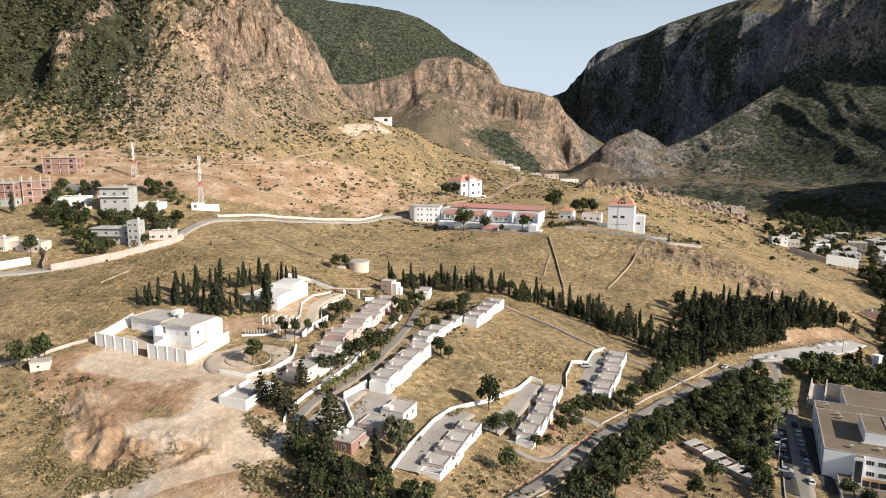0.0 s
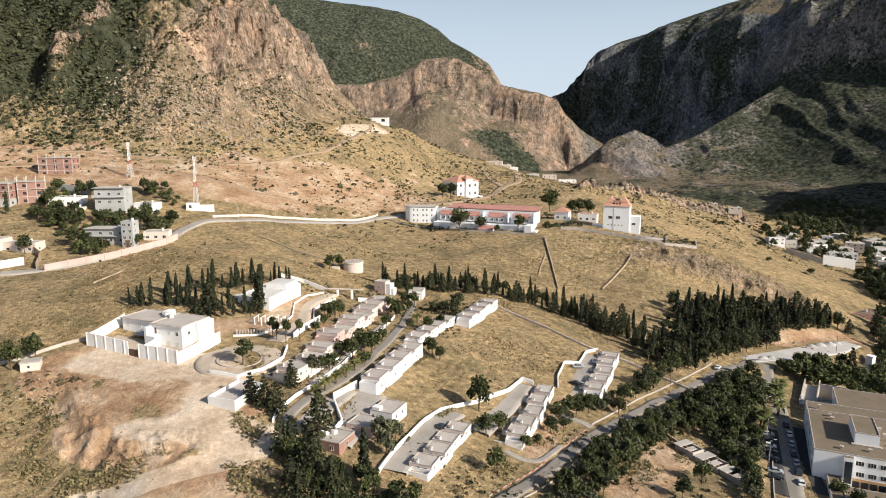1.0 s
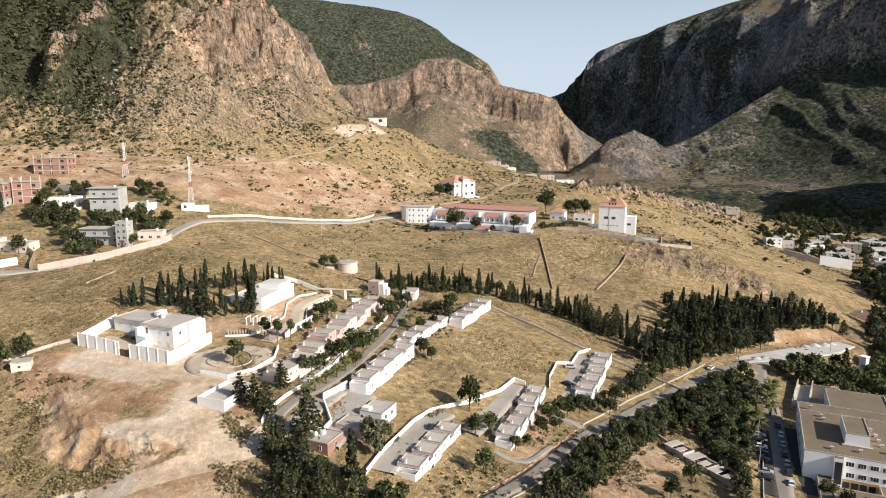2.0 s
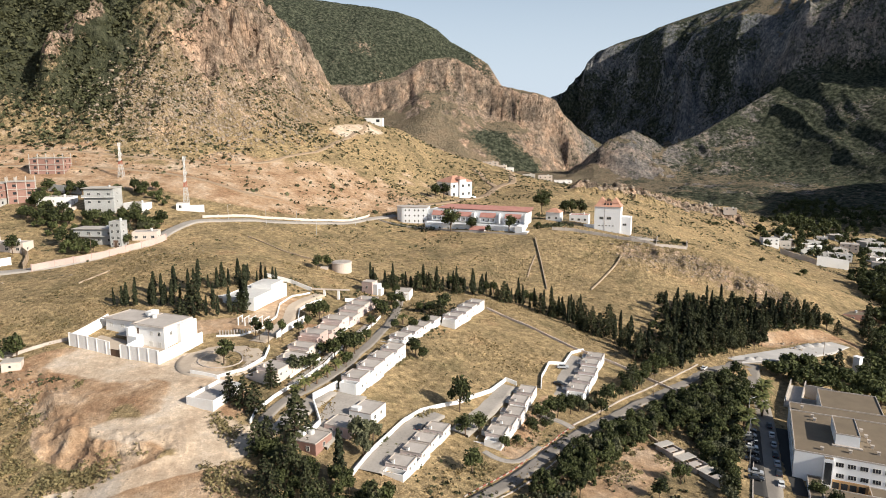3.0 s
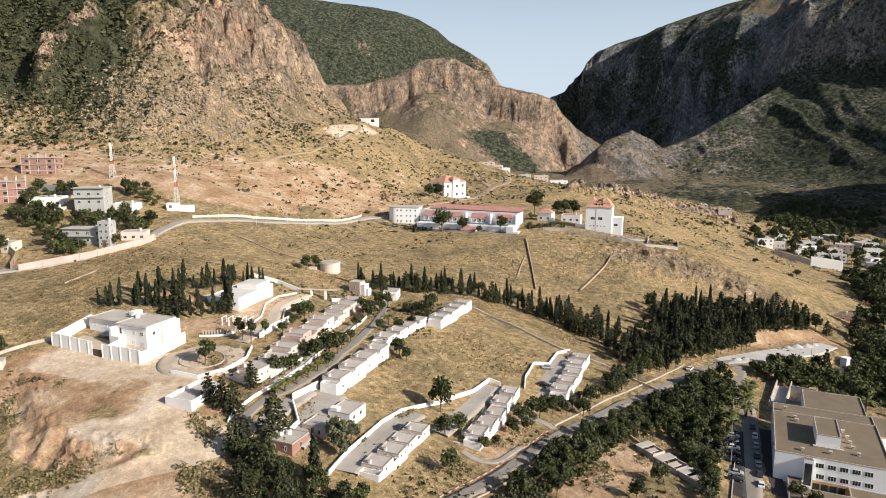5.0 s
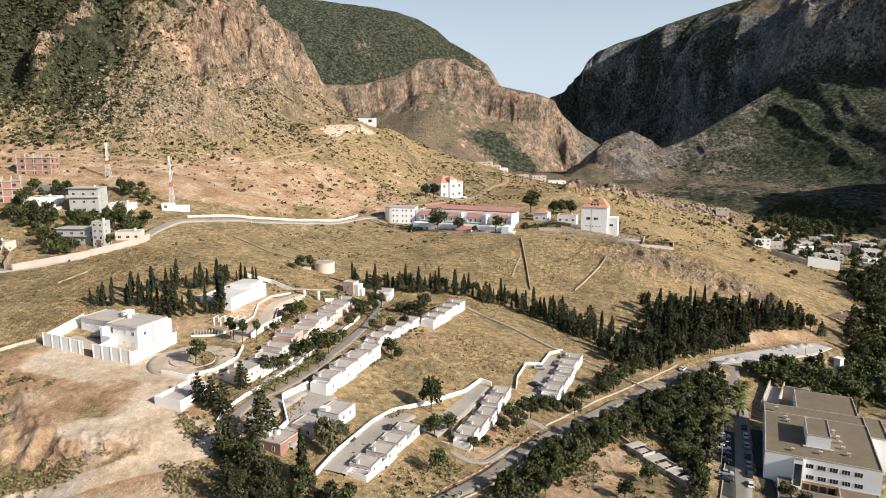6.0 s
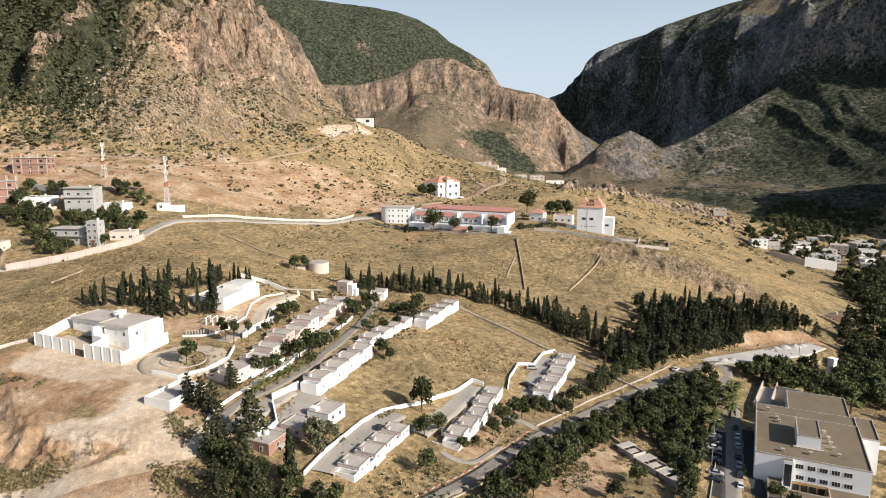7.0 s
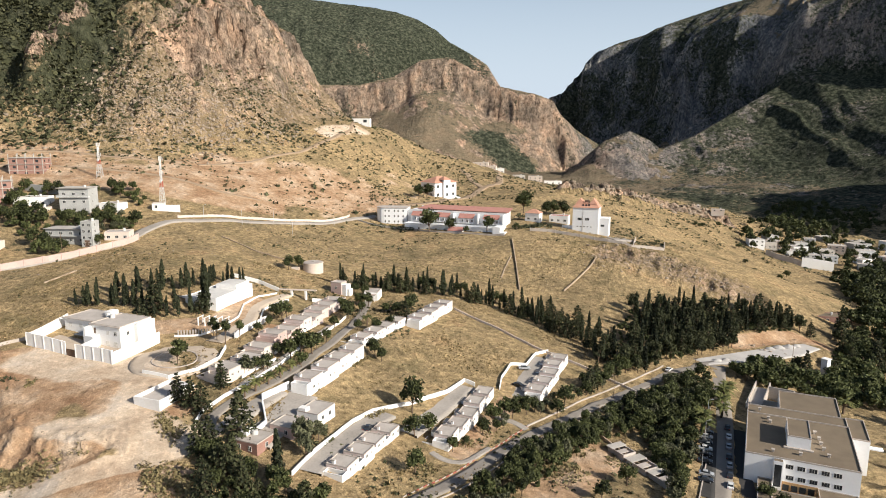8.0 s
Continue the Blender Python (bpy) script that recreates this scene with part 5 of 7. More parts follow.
def tower_house():
    g = 27.0
    root = thing("tower_house", heading(88.0, 398.0, g, -20), "tall white house with steep orange tiled roofs", "house")
    w, d, h = 15.2, 11.0, 13.6
    part("wall", box(0, w, 0, d, -6, h), BRIGHT, root)
    part("side_wing", box(w, w + 6.0, 1.0, 9.0, -7, 7.2), BRIGHT, root)
    part("side_wing_parapet", rim(w, w + 6.0, 1.0, 9.0, 7.2, 7.7, 0.25), BRIGHT, root)
    part("left_wall", box(-6.5, 0, 2, 2.4, -4, 2.4), BRIGHT, root)
    # skirt roof and the two steep gables on it
    bm = bmesh.new()
    lo = [bm.verts.new(p) for p in ((-0.5, -0.5, h), (w + 0.5, -0.5, h), (w + 0.5, d + 0.5, h), (-0.5, d + 0.5, h))]
    hi = [bm.verts.new(p) for p in ((2.0, 2.6, h + 2.6), (w - 2.0, 2.6, h + 2.6), (w - 2.0, d - 2, h + 2.6), (2.0, d - 2, h + 2.6))]
    bm.faces.new(lo[::-1]), bm.faces.new(hi)
    for k in range(4):
        n = (k + 1) % 4
        bm.faces.new((lo[k], lo[n], hi[n], hi[k]))
    part("roof", bm, DULL_TILE, root)
    for x0, x1 in ((1.2, 6.2), (9.0, 14.0)):
        bm = bmesh.new()
        a = [bm.verts.new(p) for p in ((x0, 1.6, h + 2.2), (x1, 1.6, h + 2.2), (x1, d - 1, h + 2.2), (x0, d - 1, h + 2.2))]
        m = (x0 + x1) / 2
        r = [bm.verts.new((m, 3.6, h + 5.2)), bm.verts.new((m, d - 3, h + 5.2))]
        bm.faces.new(a[::-1]), bm.faces.new((a[0], a[1], r[0])), bm.faces.new((a[1], a[2], r[1], r[0])), bm.faces.new((a[2], a[3], r[1])), bm.faces.new((a[3], a[0], r[0], r[1]))
        part("gable_roof", bm, DULL_TILE, root)
    part("dormer", box(6.6, 8.8, 2.2, 7.0, h + 1.6, h + 4.2), SHUTTER, root)
    part("dormer_front", box(6.4, 9.0, 2.0, 2.2, h + 1.4, h + 3.2), DULL_TILE, root)
    for k in range(3):
        part("dormer_window", box(5.4 + 1.7 * k, 6.4 + 1.7 * k, 0.7, 0.95, h + 1.0, h + 2.0), GLASS, root)
    for x in (4.2, 8.6):
        opening(root, "y-", x, 6.0, 2.4, 1.6, 0.0, bars=2)
    for k in range(5):
        opening(root, "y-", 3.0 + 2.0 * k, 2.0, 0.9, 0.6, 0.0, bars=0)
    opening(root, "y-", w + 2.4, 2.6, 2.2, 1.3, 1.0)
    part("drainpipe", box(5.9, 6.1, -0.1, 0.0, -2, h), COPING, root)
    wall_run("terrace_wall", [(62, 391), (74, 388.5), (90, 382.5), (105, 376.5), (117, 372.5), (136, 374.5), (142, 392)], 1.7, 0.35, COPING, "pale terrace wall with pillars", posts=7.5, step_=2.5, deep=2)
    wall_run("terrace_wall", [(118, 373), (127, 400)], 1.5, 0.35, COPING, "pale wall across a terrace", step_=2.5, deep=2)
    strip("terrace", [(108, 386), (121, 392)], 12, PAVING, "grey paved terrace", lift=0.35, across=6)


def hipped(bm, x0, x1, y0, y1, z, rise):
    m = (y0 + y1) / 2
    k = min((y1 - y0) / 2, (x1 - x0) / 2 - 0.2)
    a = [bm.verts.new(p) for p in ((x0, y0, z), (x1, y0, z), (x1, y1, z), (x0, y1, z))]
    r = [bm.verts.new((x0 + k, m, z + rise)), bm.verts.new((x1 - k, m, z + rise))]
    for f in ((a[0], a[1], r[1], r[0]), (a[1], a[2], r[1]), (a[2], a[3], r[0], r[1]), (a[3], a[0], r[0]), (a[3], a[2], a[1], a[0])):
        bm.faces.new(f)
    return bm


def villa():
    root = thing("villa", heading(3.5, 523, height(14, 530), 38) @ Matrix.Scale(1.28, 4), "white villa with an orange hipped roof", "house")
    part("wall", box(0, 17, 0, 14, -5, 9.5), BRIGHT, root)
    part("roof", hipped(bmesh.new(), -0.8, 17.8, -0.8, 14.8, 9.5, 3.6), DULL_TILE, root)
    part("gable_wall", box(6, 11, -1.5, 0, -5, 11.2), BRIGHT, root)
    part("gable_roof", hipped(bmesh.new(), 5.4, 11.6, -2.0, 5, 11.2, 2.0), DULL_TILE, root)
    part("balcony", box(-2.6, 0, 2, 12, 5.2, 5.6), BRIGHT, root)
    part("balcony_rail", box(-2.6, -2.4, 2, 12, 5.6, 6.6), COPING, root)
    part("terrace", box(-5, 17, -4, 0, -5, 0.4), BRIGHT, root)
    for z in (1.2, 6.2):
        for x in (2.6, 8.5, 14.4):
            opening(root, "y-", x, z, 1.8, 1.9, 0.0 if x != 8.5 else -1.5)
        for y in (3.5, 7, 10.5):
            opening(root, "x-", y, z, 1.7, 1.9, 0.0)


def hill_shed():
    root = thing("shed", heading(-76, 640, height(-72, 641) - 0.4, -6), "small white flat-roofed shed on the ridge", "shed")
    flat_roofed(root, 0, 17, 0, 7, -4, 4.0, WHITE, DECK, COPING)
    opening(root, "y-", 12.5, 0.0, 3.4, 2.6, 0.0, name="door", bars=0)


# ---- the village in the west ----
def brick_shell(m, w, d, floors, label, posts=True, high=3.2, base=None):
    """An unfinished frame house: concrete slabs and columns, brick between, dark panels painted for the shade in open
    windows.
    """
    root = thing("unfinished_house", m, label, "house")
    for f in range(floors):
        z = f * high
        part("brick_wall", box(0.15, w - 0.15, 0.15, d - 0.15, z if f else -4, z + high - 0.25), base if base and f == 0 else BRICK, root)
        part("slab", box(-0.3, w + 0.3, -0.5 if f else -0.1, d + 0.3, z + high - 0.25, z + high), CONCRETE, root)
        for k in range(max(2, int(w / 5.2))):
            x = (k + 0.5) * w / max(2, int(w / 5.2))
            part("dark_window_panel", box(x - 0.8, x + 0.8, 0.10, 0.16, z + 1.0, z + 2.4), GLASS, root)
        for k in range(max(1, int(d / 4.5))):
            y = (k + 0.5) * d / max(1, int(d / 4.5))
            part("dark_window_panel", box(w - 0.16, w - 0.10, y - 0.6, y + 0.6, z + 1.0, z + 2.3), GLASS, root)
    n = max(3, int(w / 4.6))
    for k in range(n + 1):
        x = k * (w - 0.4) / n
        for y in (0.0, d - 0.4):
            part("column", box(x, x + 0.35, y, y + 0.35, -3, floors * high - 0.26), CONCRETE, root)
            if posts:
                part("stub_column", box(x, x + 0.35, y, y + 0.35, floors * high, floors * high + 2.3), CONCRETE, root)
    return root


def plain_house(m, w, d, h, label, wall, floors=1, deck=None, rooms=3, canopy=False):
    root = thing("house", m, label, "house")
    flat_roofed(root, 0, w, 0, d, -4, h, wall, deck or DECK, wall)
    for f in range(floors):
        z = 0.9 + f * (h - 0.4) / floors
        for k in range(rooms):
            opening(root, "y-", (k + 0.5) * w / rooms, z, min(1.5, w / rooms * 0.5), 1.3, 0.0)
        opening(root, "x+", d * 0.4, z, 1.1, 1.2, w)
    if canopy:
        part("canopy", box(0.2, w - 0.2, -1.3, -0.03, h / 2, h / 2 + 0.18), wall, root)
    part("roof_tank", cylinder(bmesh.new(), (w * 0.7, d * 0.6, h - 0.2), (w * 0.7, d * 0.6, h + 1.1), 0.6, 0.6, 12), WHITE_METAL, root)
    return root


def west_village():
    brick_shell(heading(-245.5, 395.5, 58.6, 8), 19.0, 12, 3, "unfinished three-storey house of pinkish brick", high=3.6)
    brick_shell(heading(-263, 341, 47.0, 0), 34, 14, 3, "unfinished brick house on a grey ground floor", high=3.9, base=GREY)
    brick_shell(heading(-228, 346, 47.5, 30), 13, 10, 3, "unfinished brick wing stepping up the slope", high=3.9)
    wall_run("yard_wall", [(-222, 372), (-200, 366)], 4.0, 0.4, GREY, "grey rendered wall below a brick house")
    h2 = plain_house(heading(-184.5, 338.5, 44.0, 4), 14.5, 11, 12.4, "grey three-storey house with dark windows", GREY, 3)
    part("balcony", box(-0.8, 15.2, -1.4, -0.03, 7.9, 8.2), WHITE, h2)
    part("balcony_rail", box(-0.8, 15.2, -1.4, -1.25, 8.2, 9.1), GREY, h2)
    part("roof_slab", box(-0.8, 15.0, -1.2, 11.4, 12.4, 12.65), CONCRETE, h2)
    plain_house(heading(-213, 345, 46.5, 6), 17.5, 8, 4.8, "long low white house among trees", WHITE, 1, rooms=4)
    plain_house(heading(-168.5, 346, 43.0, -12), 11, 8, 5.2, "small white flat-roofed house with a dark door", WHITE, 1, rooms=2)
    plain_house(heading(-199, 337, 43.5, 0), 8, 6, 3.4, "low cream outbuilding below the trees", CREAM, 1, rooms=1)
    h3 = plain_house(heading(-172.0, 303.5, 34.2, -3), 19, 9, 6.6, "pale green-grey two-storey house with a canopy", GREY, 2, rooms=4, canopy=True)
    part("roof_slab", box(-0.6, 19.2, -0.8, 9.2, 6.6, 6.8), CONCRETE, h3)
    t = plain_house(heading(-153.5, 299.5, 33.0, -3), 5.2, 6, 11.8, "narrow grey stair tower with small windows", GREY, 4, rooms=2)
    part("arch", box(1.4, 3.8, -0.06, -0.02, 0.2, 3.2), SHUTTER, t)
    plain_house(heading(-148.0, 309, 34.5, 10), 11, 8, 4.0, "low cream house behind the roadside wall", CREAM, 1)
    plain_house(heading(-214, 287.5, 33.0, -4), 13, 9, 5.6, "flat-roofed house with a shaded loggia", CREAM, 1, rooms=4)
    plain_house(heading(-201, 289, 32.6, -4), 15, 7, 4.4, "long low cream outbuilding", CREAM, 1, rooms=3)
    wall_run("yard_wall", [(-190, 291), (-181, 283), (-176, 271)], 3.0, 0.3, PIPE, "dark brown yard wall")
    wall_run("yard_wall", [(-222, 262), (-205, 266), (-193, 269), (-184, 276)], 3.2, 0.35, WHITE, "white rendered yard wall beside a lane")
    plain_house(heading(-214, 270, 29.0, 10), 11, 7, 4.6, "small white house with a red roof", WHITE, 1, deck=TILE)
    wall_run("road_wall", [(-171, 268.5), (-166, 272), (-156, 277.5), (-146, 288), (-136.5, 303), (-133.5, 312)], 2.9, 0.35, PINK, "long pinkish retaining wall beside the road", posts=7.5, step_=2.5, deep=2.5)
    wall_run("road_wall", [(-128, 347), (-113, 358), (-88, 377), (-61, 408), (-50, 428)], 1.2, 0.35, CREAM, "pale parapet wall along the hillside road", posts=7.5, step_=2.5)
    kiosk = thing("guard_room", heading(-143.5, 352, height(-142, 354), 12), "small white guard room at the foot of a mast", "building")
    flat_roofed(kiosk, 0, 6, 0, 4.5, -2, 3.6, WHITE, DECK, COPING)
    part("yard_wall", box(6, 14, 0, 0.3, -2, 2.4), WHITE, kiosk)
    opening(kiosk, "y-", 2.0, 0.8, 1.4, 1.6, 0.0)


def mast(x, y, tall, wide, label):
    """A lattice mast in white and red bays, with panel antennas at the top."""
    z = height(x, y)
    root = thing("lattice_mast", Matrix.Translation((x, y, z)), label, "mast")
    n = 8
    for k in range(n):
        a, b = tall * k / n, tall * (k + 1) / n
        wa, wb = wide * (1 - 0.75 * min(1, k / 5)) / 2, wide * (1 - 0.75 * min(1, (k + 1) / 5)) / 2
        bm = bmesh.new()
        for sx, sy in ((-1, -1), (1, -1), (1, 1), (-1, 1)):
            cylinder(bm, (sx * wa, sy * wa, a - (2 if k == 0 else 0)), (sx * wb, sy * wb, b), 0.12, 0.10, 4)
        for (ax, ay), (bx, by) in (((-1, -1), (1, -1)), ((1, -1), (1, 1)), ((1, 1), (-1, 1)), ((-1, 1), (-1, -1))):
            cylinder(bm, (ax * wa, ay * wa, a), (bx * wb, by * wb, b), 0.05, 0.05, 4)
            cylinder(bm, (bx * wa, by * wa, a), (ax * wb, ay * wb, b), 0.05, 0.05, 4)
            cylinder(bm, (ax * wb, ay * wb, b), (bx * wb, by * wb, b), 0.05, 0.05, 4)
        bay = part("bay", bm, WHITE_METAL if k in (0, 1, 2, 4, 5, 7) else RED_METAL if k == 3 else STEEL, root)
        bay["kind"] = "stuff"
    for lvl in (0.66, 0.95):
        for a in (0.3, 2.4, 4.5):
            px, py = 1.1 * math.cos(a), 1.1 * math.sin(a)
            p = part("panel_antenna", box(px - 0.16, px + 0.16, py - 0.11, py + 0.11, tall * lvl - 1.0, tall * lvl + 1.0, 0.04), WHITE_METAL, root)
            part("bracket", cylinder(bmesh.new(), (0, 0, tall * lvl), (px, py, tall * lvl), 0.05, 0.05, 5), STEEL, p)
    part("dish", cylinder(bmesh.new(), (0, -0.9, tall * 0.5), (0, -1.2, tall * 0.5), 0.75, 0.6, 14), WHITE_METAL, root)


def water_tank():
    z = height(-50, 306)
    root = thing("water_reservoir", Matrix.Translation((-50.0, 306.5, z)), "round cream water reservoir on the slope", "reservoir")
    part("wall", cylinder(bmesh.new(), (0, 0, -3), (0, 0, 3.9), 4.6, 4.6, 32), CREAM, root)
    part("cornice", cylinder(bmesh.new(), (0, 0, 3.9), (0, 0, 4.15), 4.8, 4.8, 32), CREAM, root)
    part("lid", cylinder(bmesh.new(), (0, 0, 4.15), (0, 0, 4.45), 4.5, 4.2, 32), DECK, root)
    part("valve_house", box(-9.5, -6.0, -3.5, -0.5, -2, 2.2), CREAM, root)
    part("hatch", box(-0.6, 0.6, -0.6, 0.6, 4.4, 4.9), CONCRETE, root)


def gate_arch():
    root = thing("entrance_arch", heading(-52, 268, height(-50, 268), -8), "white arched entrance gate", "gate")
    for x in (0, 6.0):
        part("pier", box(x, x + 0.8, 0, 0.8, -1, 2.9), WHITE, root)
    part("beam", box(-5.0, 11.0, -0.05, 0.85, 2.9, 3.3), CREAM, root)
    wall_run("entrance_wall", [(-57, 269), (-66, 272), (-76, 272)], 1.6, 0.3, WHITE, "white wall beside the entrance")
    wall_run("entrance_wall", [(-43, 267), (-34, 270)], 1.6, 0.3, WHITE, "white wall between the entrance and the houses")


def pergola():
    root = thing("pergola", heading(-72, 218, height(-70, 219), -10), "white timber pergola and picket rail in the garden", "pergola")
    for k in range(5):
        for y in (0, 3.0):
            part("post", box(2.4 * k, 2.4 * k + 0.3, y, y + 0.3, -1, 2.5), WHITE, root)
        part("rafter", box(2.4 * k + 0.05, 2.4 * k + 0.25, -0.5, 3.8, 2.5, 2.7), WHITE, root)


def picket_fence():
    root = thing("picket_fence", Matrix.Translation((-76, 208, height(-76, 208))), "row of pale stub posts along the garden", "fence")
    for k in range(14):
        x, y = -75.5 + 0.55 * k * 1.6, 209.5 + 0.2 * k
        z = height(x, y) - height(-76, 208)
        part("post", box(x + 76, x + 76.35, y - 208, y - 207.65, z - 0.6, z + 1.5), COPING, root)


def transformer():
    root = thing("transformer_tower", heading(171.5, 267.5, height(172, 268), 30), "slim white transformer tower", "building")
    part("wall", box(0, 2.6, 0, 2.6, -3, 8.0, 0.05), WHITE, root)
    part("cornice", box(-0.25, 2.85, -0.25, 2.85, 8.0, 8.35), WHITE, root)
    part("door", box(0.6, 2.0, -0.06, -0.02, 0, 2.4), STEEL, root)


def east_huts():
    a = plain_house(heading(203, 338, -12.5, -14), 15, 9, 3.4, "low brick hut with a flat roof on the dry slope", BRICK, 1, deck=TAN_DECK)
    plain_house(heading(222, 341, -13.5, 30), 12, 6, 3.4, "low brick hut with a pale gable", BRICK, 1, deck=TAN_DECK)


def east_village():
    """The lower village beside the river trees."""
    rng = random.Random(11)
    wall_run("village_wall", [(303, 537), (326, 531)], 8.0, 0.6, WHITE, "tall pale retaining wall below the village", deep=6)
    wall_run("village_wall", [(280, 552), (303, 537)], 4.5, 0.6, COPING, "pale retaining wall above the slope", deep=5)
    looks = ((WHITE, "white flat-roofed village house"), (CREAM, "cream flat-roofed village house with dark windows"), (GREY, "grey unpainted village house with a flat roof"),
             (CONCRETE, "bare concrete village house"))
    spots = ((272, 566, 13, 6.5), (287, 572, 12, 5.5), (302, 560, 14, 5), (316, 556, 12, 6), (298, 586, 12, 6), (318, 580, 13, 7), (336, 566, 12, 6), (346, 590, 14, 6), (332, 604, 12, 7),
             (310, 612, 12, 5), (365, 610, 15, 6), (388, 600, 14, 8), (352, 632, 12, 6), (378, 642, 14, 7), (402, 630, 18, 7), (420, 612, 14, 6), (396, 570, 13, 7), (376, 574, 12, 5),
             (440, 640, 16, 7), (425, 668, 14, 6), (356, 548, 11, 5), (410, 540, 12, 6))
    for k, (x, y, w, h) in enumerate(spots):
        mat, lab = looks[(k * 7 + k // 3) % 4]
        plain_house(heading(x, y, height(x + w / 2, y + 3), rng.uniform(-35, 25)), w, w * 0.75, h, lab, mat, 2 if h > 5.5 else 1, rooms=3)


def saddle_village():
    looks = ((CREAM, "cream flat-roofed house on the saddle"), (WHITE, "white flat-roofed house on the saddle"), (CONCRETE, "bare concrete house on the saddle"))
    for k, (x, y, w, h) in enumerate(((44, 792, 18, 6), (66, 800, 16, 5), (92, 790, 14, 4.5), (108, 778, 16, 7), (126, 772, 20, 7), (150, 776, 16, 5.5), (60, 770, 10, 4))):
        mat, lab = looks[k % 3]
        plain_house(heading(x, y, height(x + w / 2, y + 2), -10 + 6 * (k % 3)), w, 9, h, lab, mat, 2 if h > 5 else 1)
    for x, y, w in ((252, 650, 8), (268, 642, 12)):
        plain_house(heading(x, y, height(x + 4, y + 2), -20), w, 6, 2.6, "small pale hut at the hill's edge", CREAM, 1, rooms=2)
    plain_house(heading(78, 424, height(82, 428), -20), 12, 8, 4.5, "low white house with a tiled roof beside trees", WHITE, 1, deck=TILE)
    g = plain_house(heading(62, 418, height(66, 420), -25), 9, 7, 5.0, "small white gabled house between trees", WHITE, 1, rooms=2)
    part("gable_roof", hipped(bmesh.new(), -0.5, 9.5, -0.5, 7.5, 5.0, 2.4), DULL_TILE, g)


def ditch_walls():
    """Dry-stone channels that run down the slope below the school."""
    for line, h in (([(50, 378), (49.5, 360), (49, 340), (48, 318)], 0.9), ([(47.5, 356), (43, 342), (40, 330)], 0.5), ([(92.5, 351), (86, 342), (78, 331), (70, 320)], 0.8)):
        wall_run("stone_channel", line, h, 0.5, PIPE, "narrow stone channel running down the slope", "channel", step_=3, deep=0.6)
    wall_run("old_wall", [(-141, 248), (-138, 256), (-136, 262)], 0.5, 0.5, PIPE, "low broken wall across the dry slope", step_=2)
    wall_run("old_wall", [(-100, 330), (-80, 318), (-62, 312)], 0.5, 0.5, PIPE, "low dark stone bank across the slope", step_=2)


large_building(), ramp_house(), kiln_sheds(), school(), tower_house(), villa(), hill_shed(), west_village()
mast(-141.0, 360.0, 26.5, 2.6, "white and red lattice radio mast with antennas")
mast(-191.3, 394.3, 20.0, 3.0, "tall pale lattice radio mast behind a house")
water_tank(), gate_arch(), pergola(), picket_fence(), transformer(), east_huts(), east_village(), saddle_village(), ditch_walls()

# ---- trees and scrub ----
def leaf_cards(places, outward, size, rng, droop=0.0):
    """Quads about the given places, each turned at random but leaning outward."""
    n = len(places)
    nrm = outward + rng.normal(0, 0.75, (n, 3))
    nrm /= np.linalg.norm(nrm, axis=1, keepdims=True) + 1e-9
    ref = rng.normal(0, 1, (n, 3))
    u = np.cross(nrm, ref)
    u /= np.linalg.norm(u, axis=1, keepdims=True) + 1e-9
    v = np.cross(nrm, u)
    s = size * rng.uniform(0.6, 1.35, (n, 1))
    t = s * rng.uniform(0.5, 0.9, (n, 1))
    bend = nrm * s * 0.25
    co = np.stack([places - u * s - v * t * 0.6, places + u * s * 0.2 - v * t + bend, places + u * s + v * t * 0.5, places - u * s * 0.3 + v * t + bend], 1)
    return co.reshape(-1, 3)


def crown_mesh(name, places, outward, size, rng, material):
    co = leaf_cards(places, outward, size, rng)
    return sheet(name, co, np.arange(len(co)).reshape(-1, 4), material)


def joined(name, bm, material):
    me = bpy.data.meshes.new(name)
    bm.to_mesh(me)
    bm.free()
    me.materials.append(material)
    return me




def cypress_meshes(seed, tall=10.0, r=1.15, count=620):
    rng = np.random.default_rng(seed)
    z = rng.uniform(0.05, 1, count) ** 0.85
    prof = np.interp(z, [0, 0.08, 0.3, 0.6, 0.85, 1], [0.5, 1.0, 1.15, 0.8, 0.42, 0.04])
    a = rng.uniform(0, math.tau, count)
    lump = 1 + 0.32 * np.sin(a * 3 + z * 9 + seed) + 0.25 * np.sin(a * 5 - z * 17)
    q = rng.uniform(0.55, 1.05, count) * prof * lump * r
    p = np.stack([q * np.cos(a), q * np.sin(a), 0.4 + z * (tall - 0.4)], -1)
    out = np.stack([np.cos(a), np.sin(a), np.full(count, 0.35)], -1)
    bm = bmesh.new()
    cylinder(bm, (0, 0, -1.5), (0, 0, tall * 0.75), 0.16, 0.05, 6)
    return joined("trunk", bm, BARK), crown_mesh("crown", p, out, 0.36, rng, CYPRESS_LEAF)


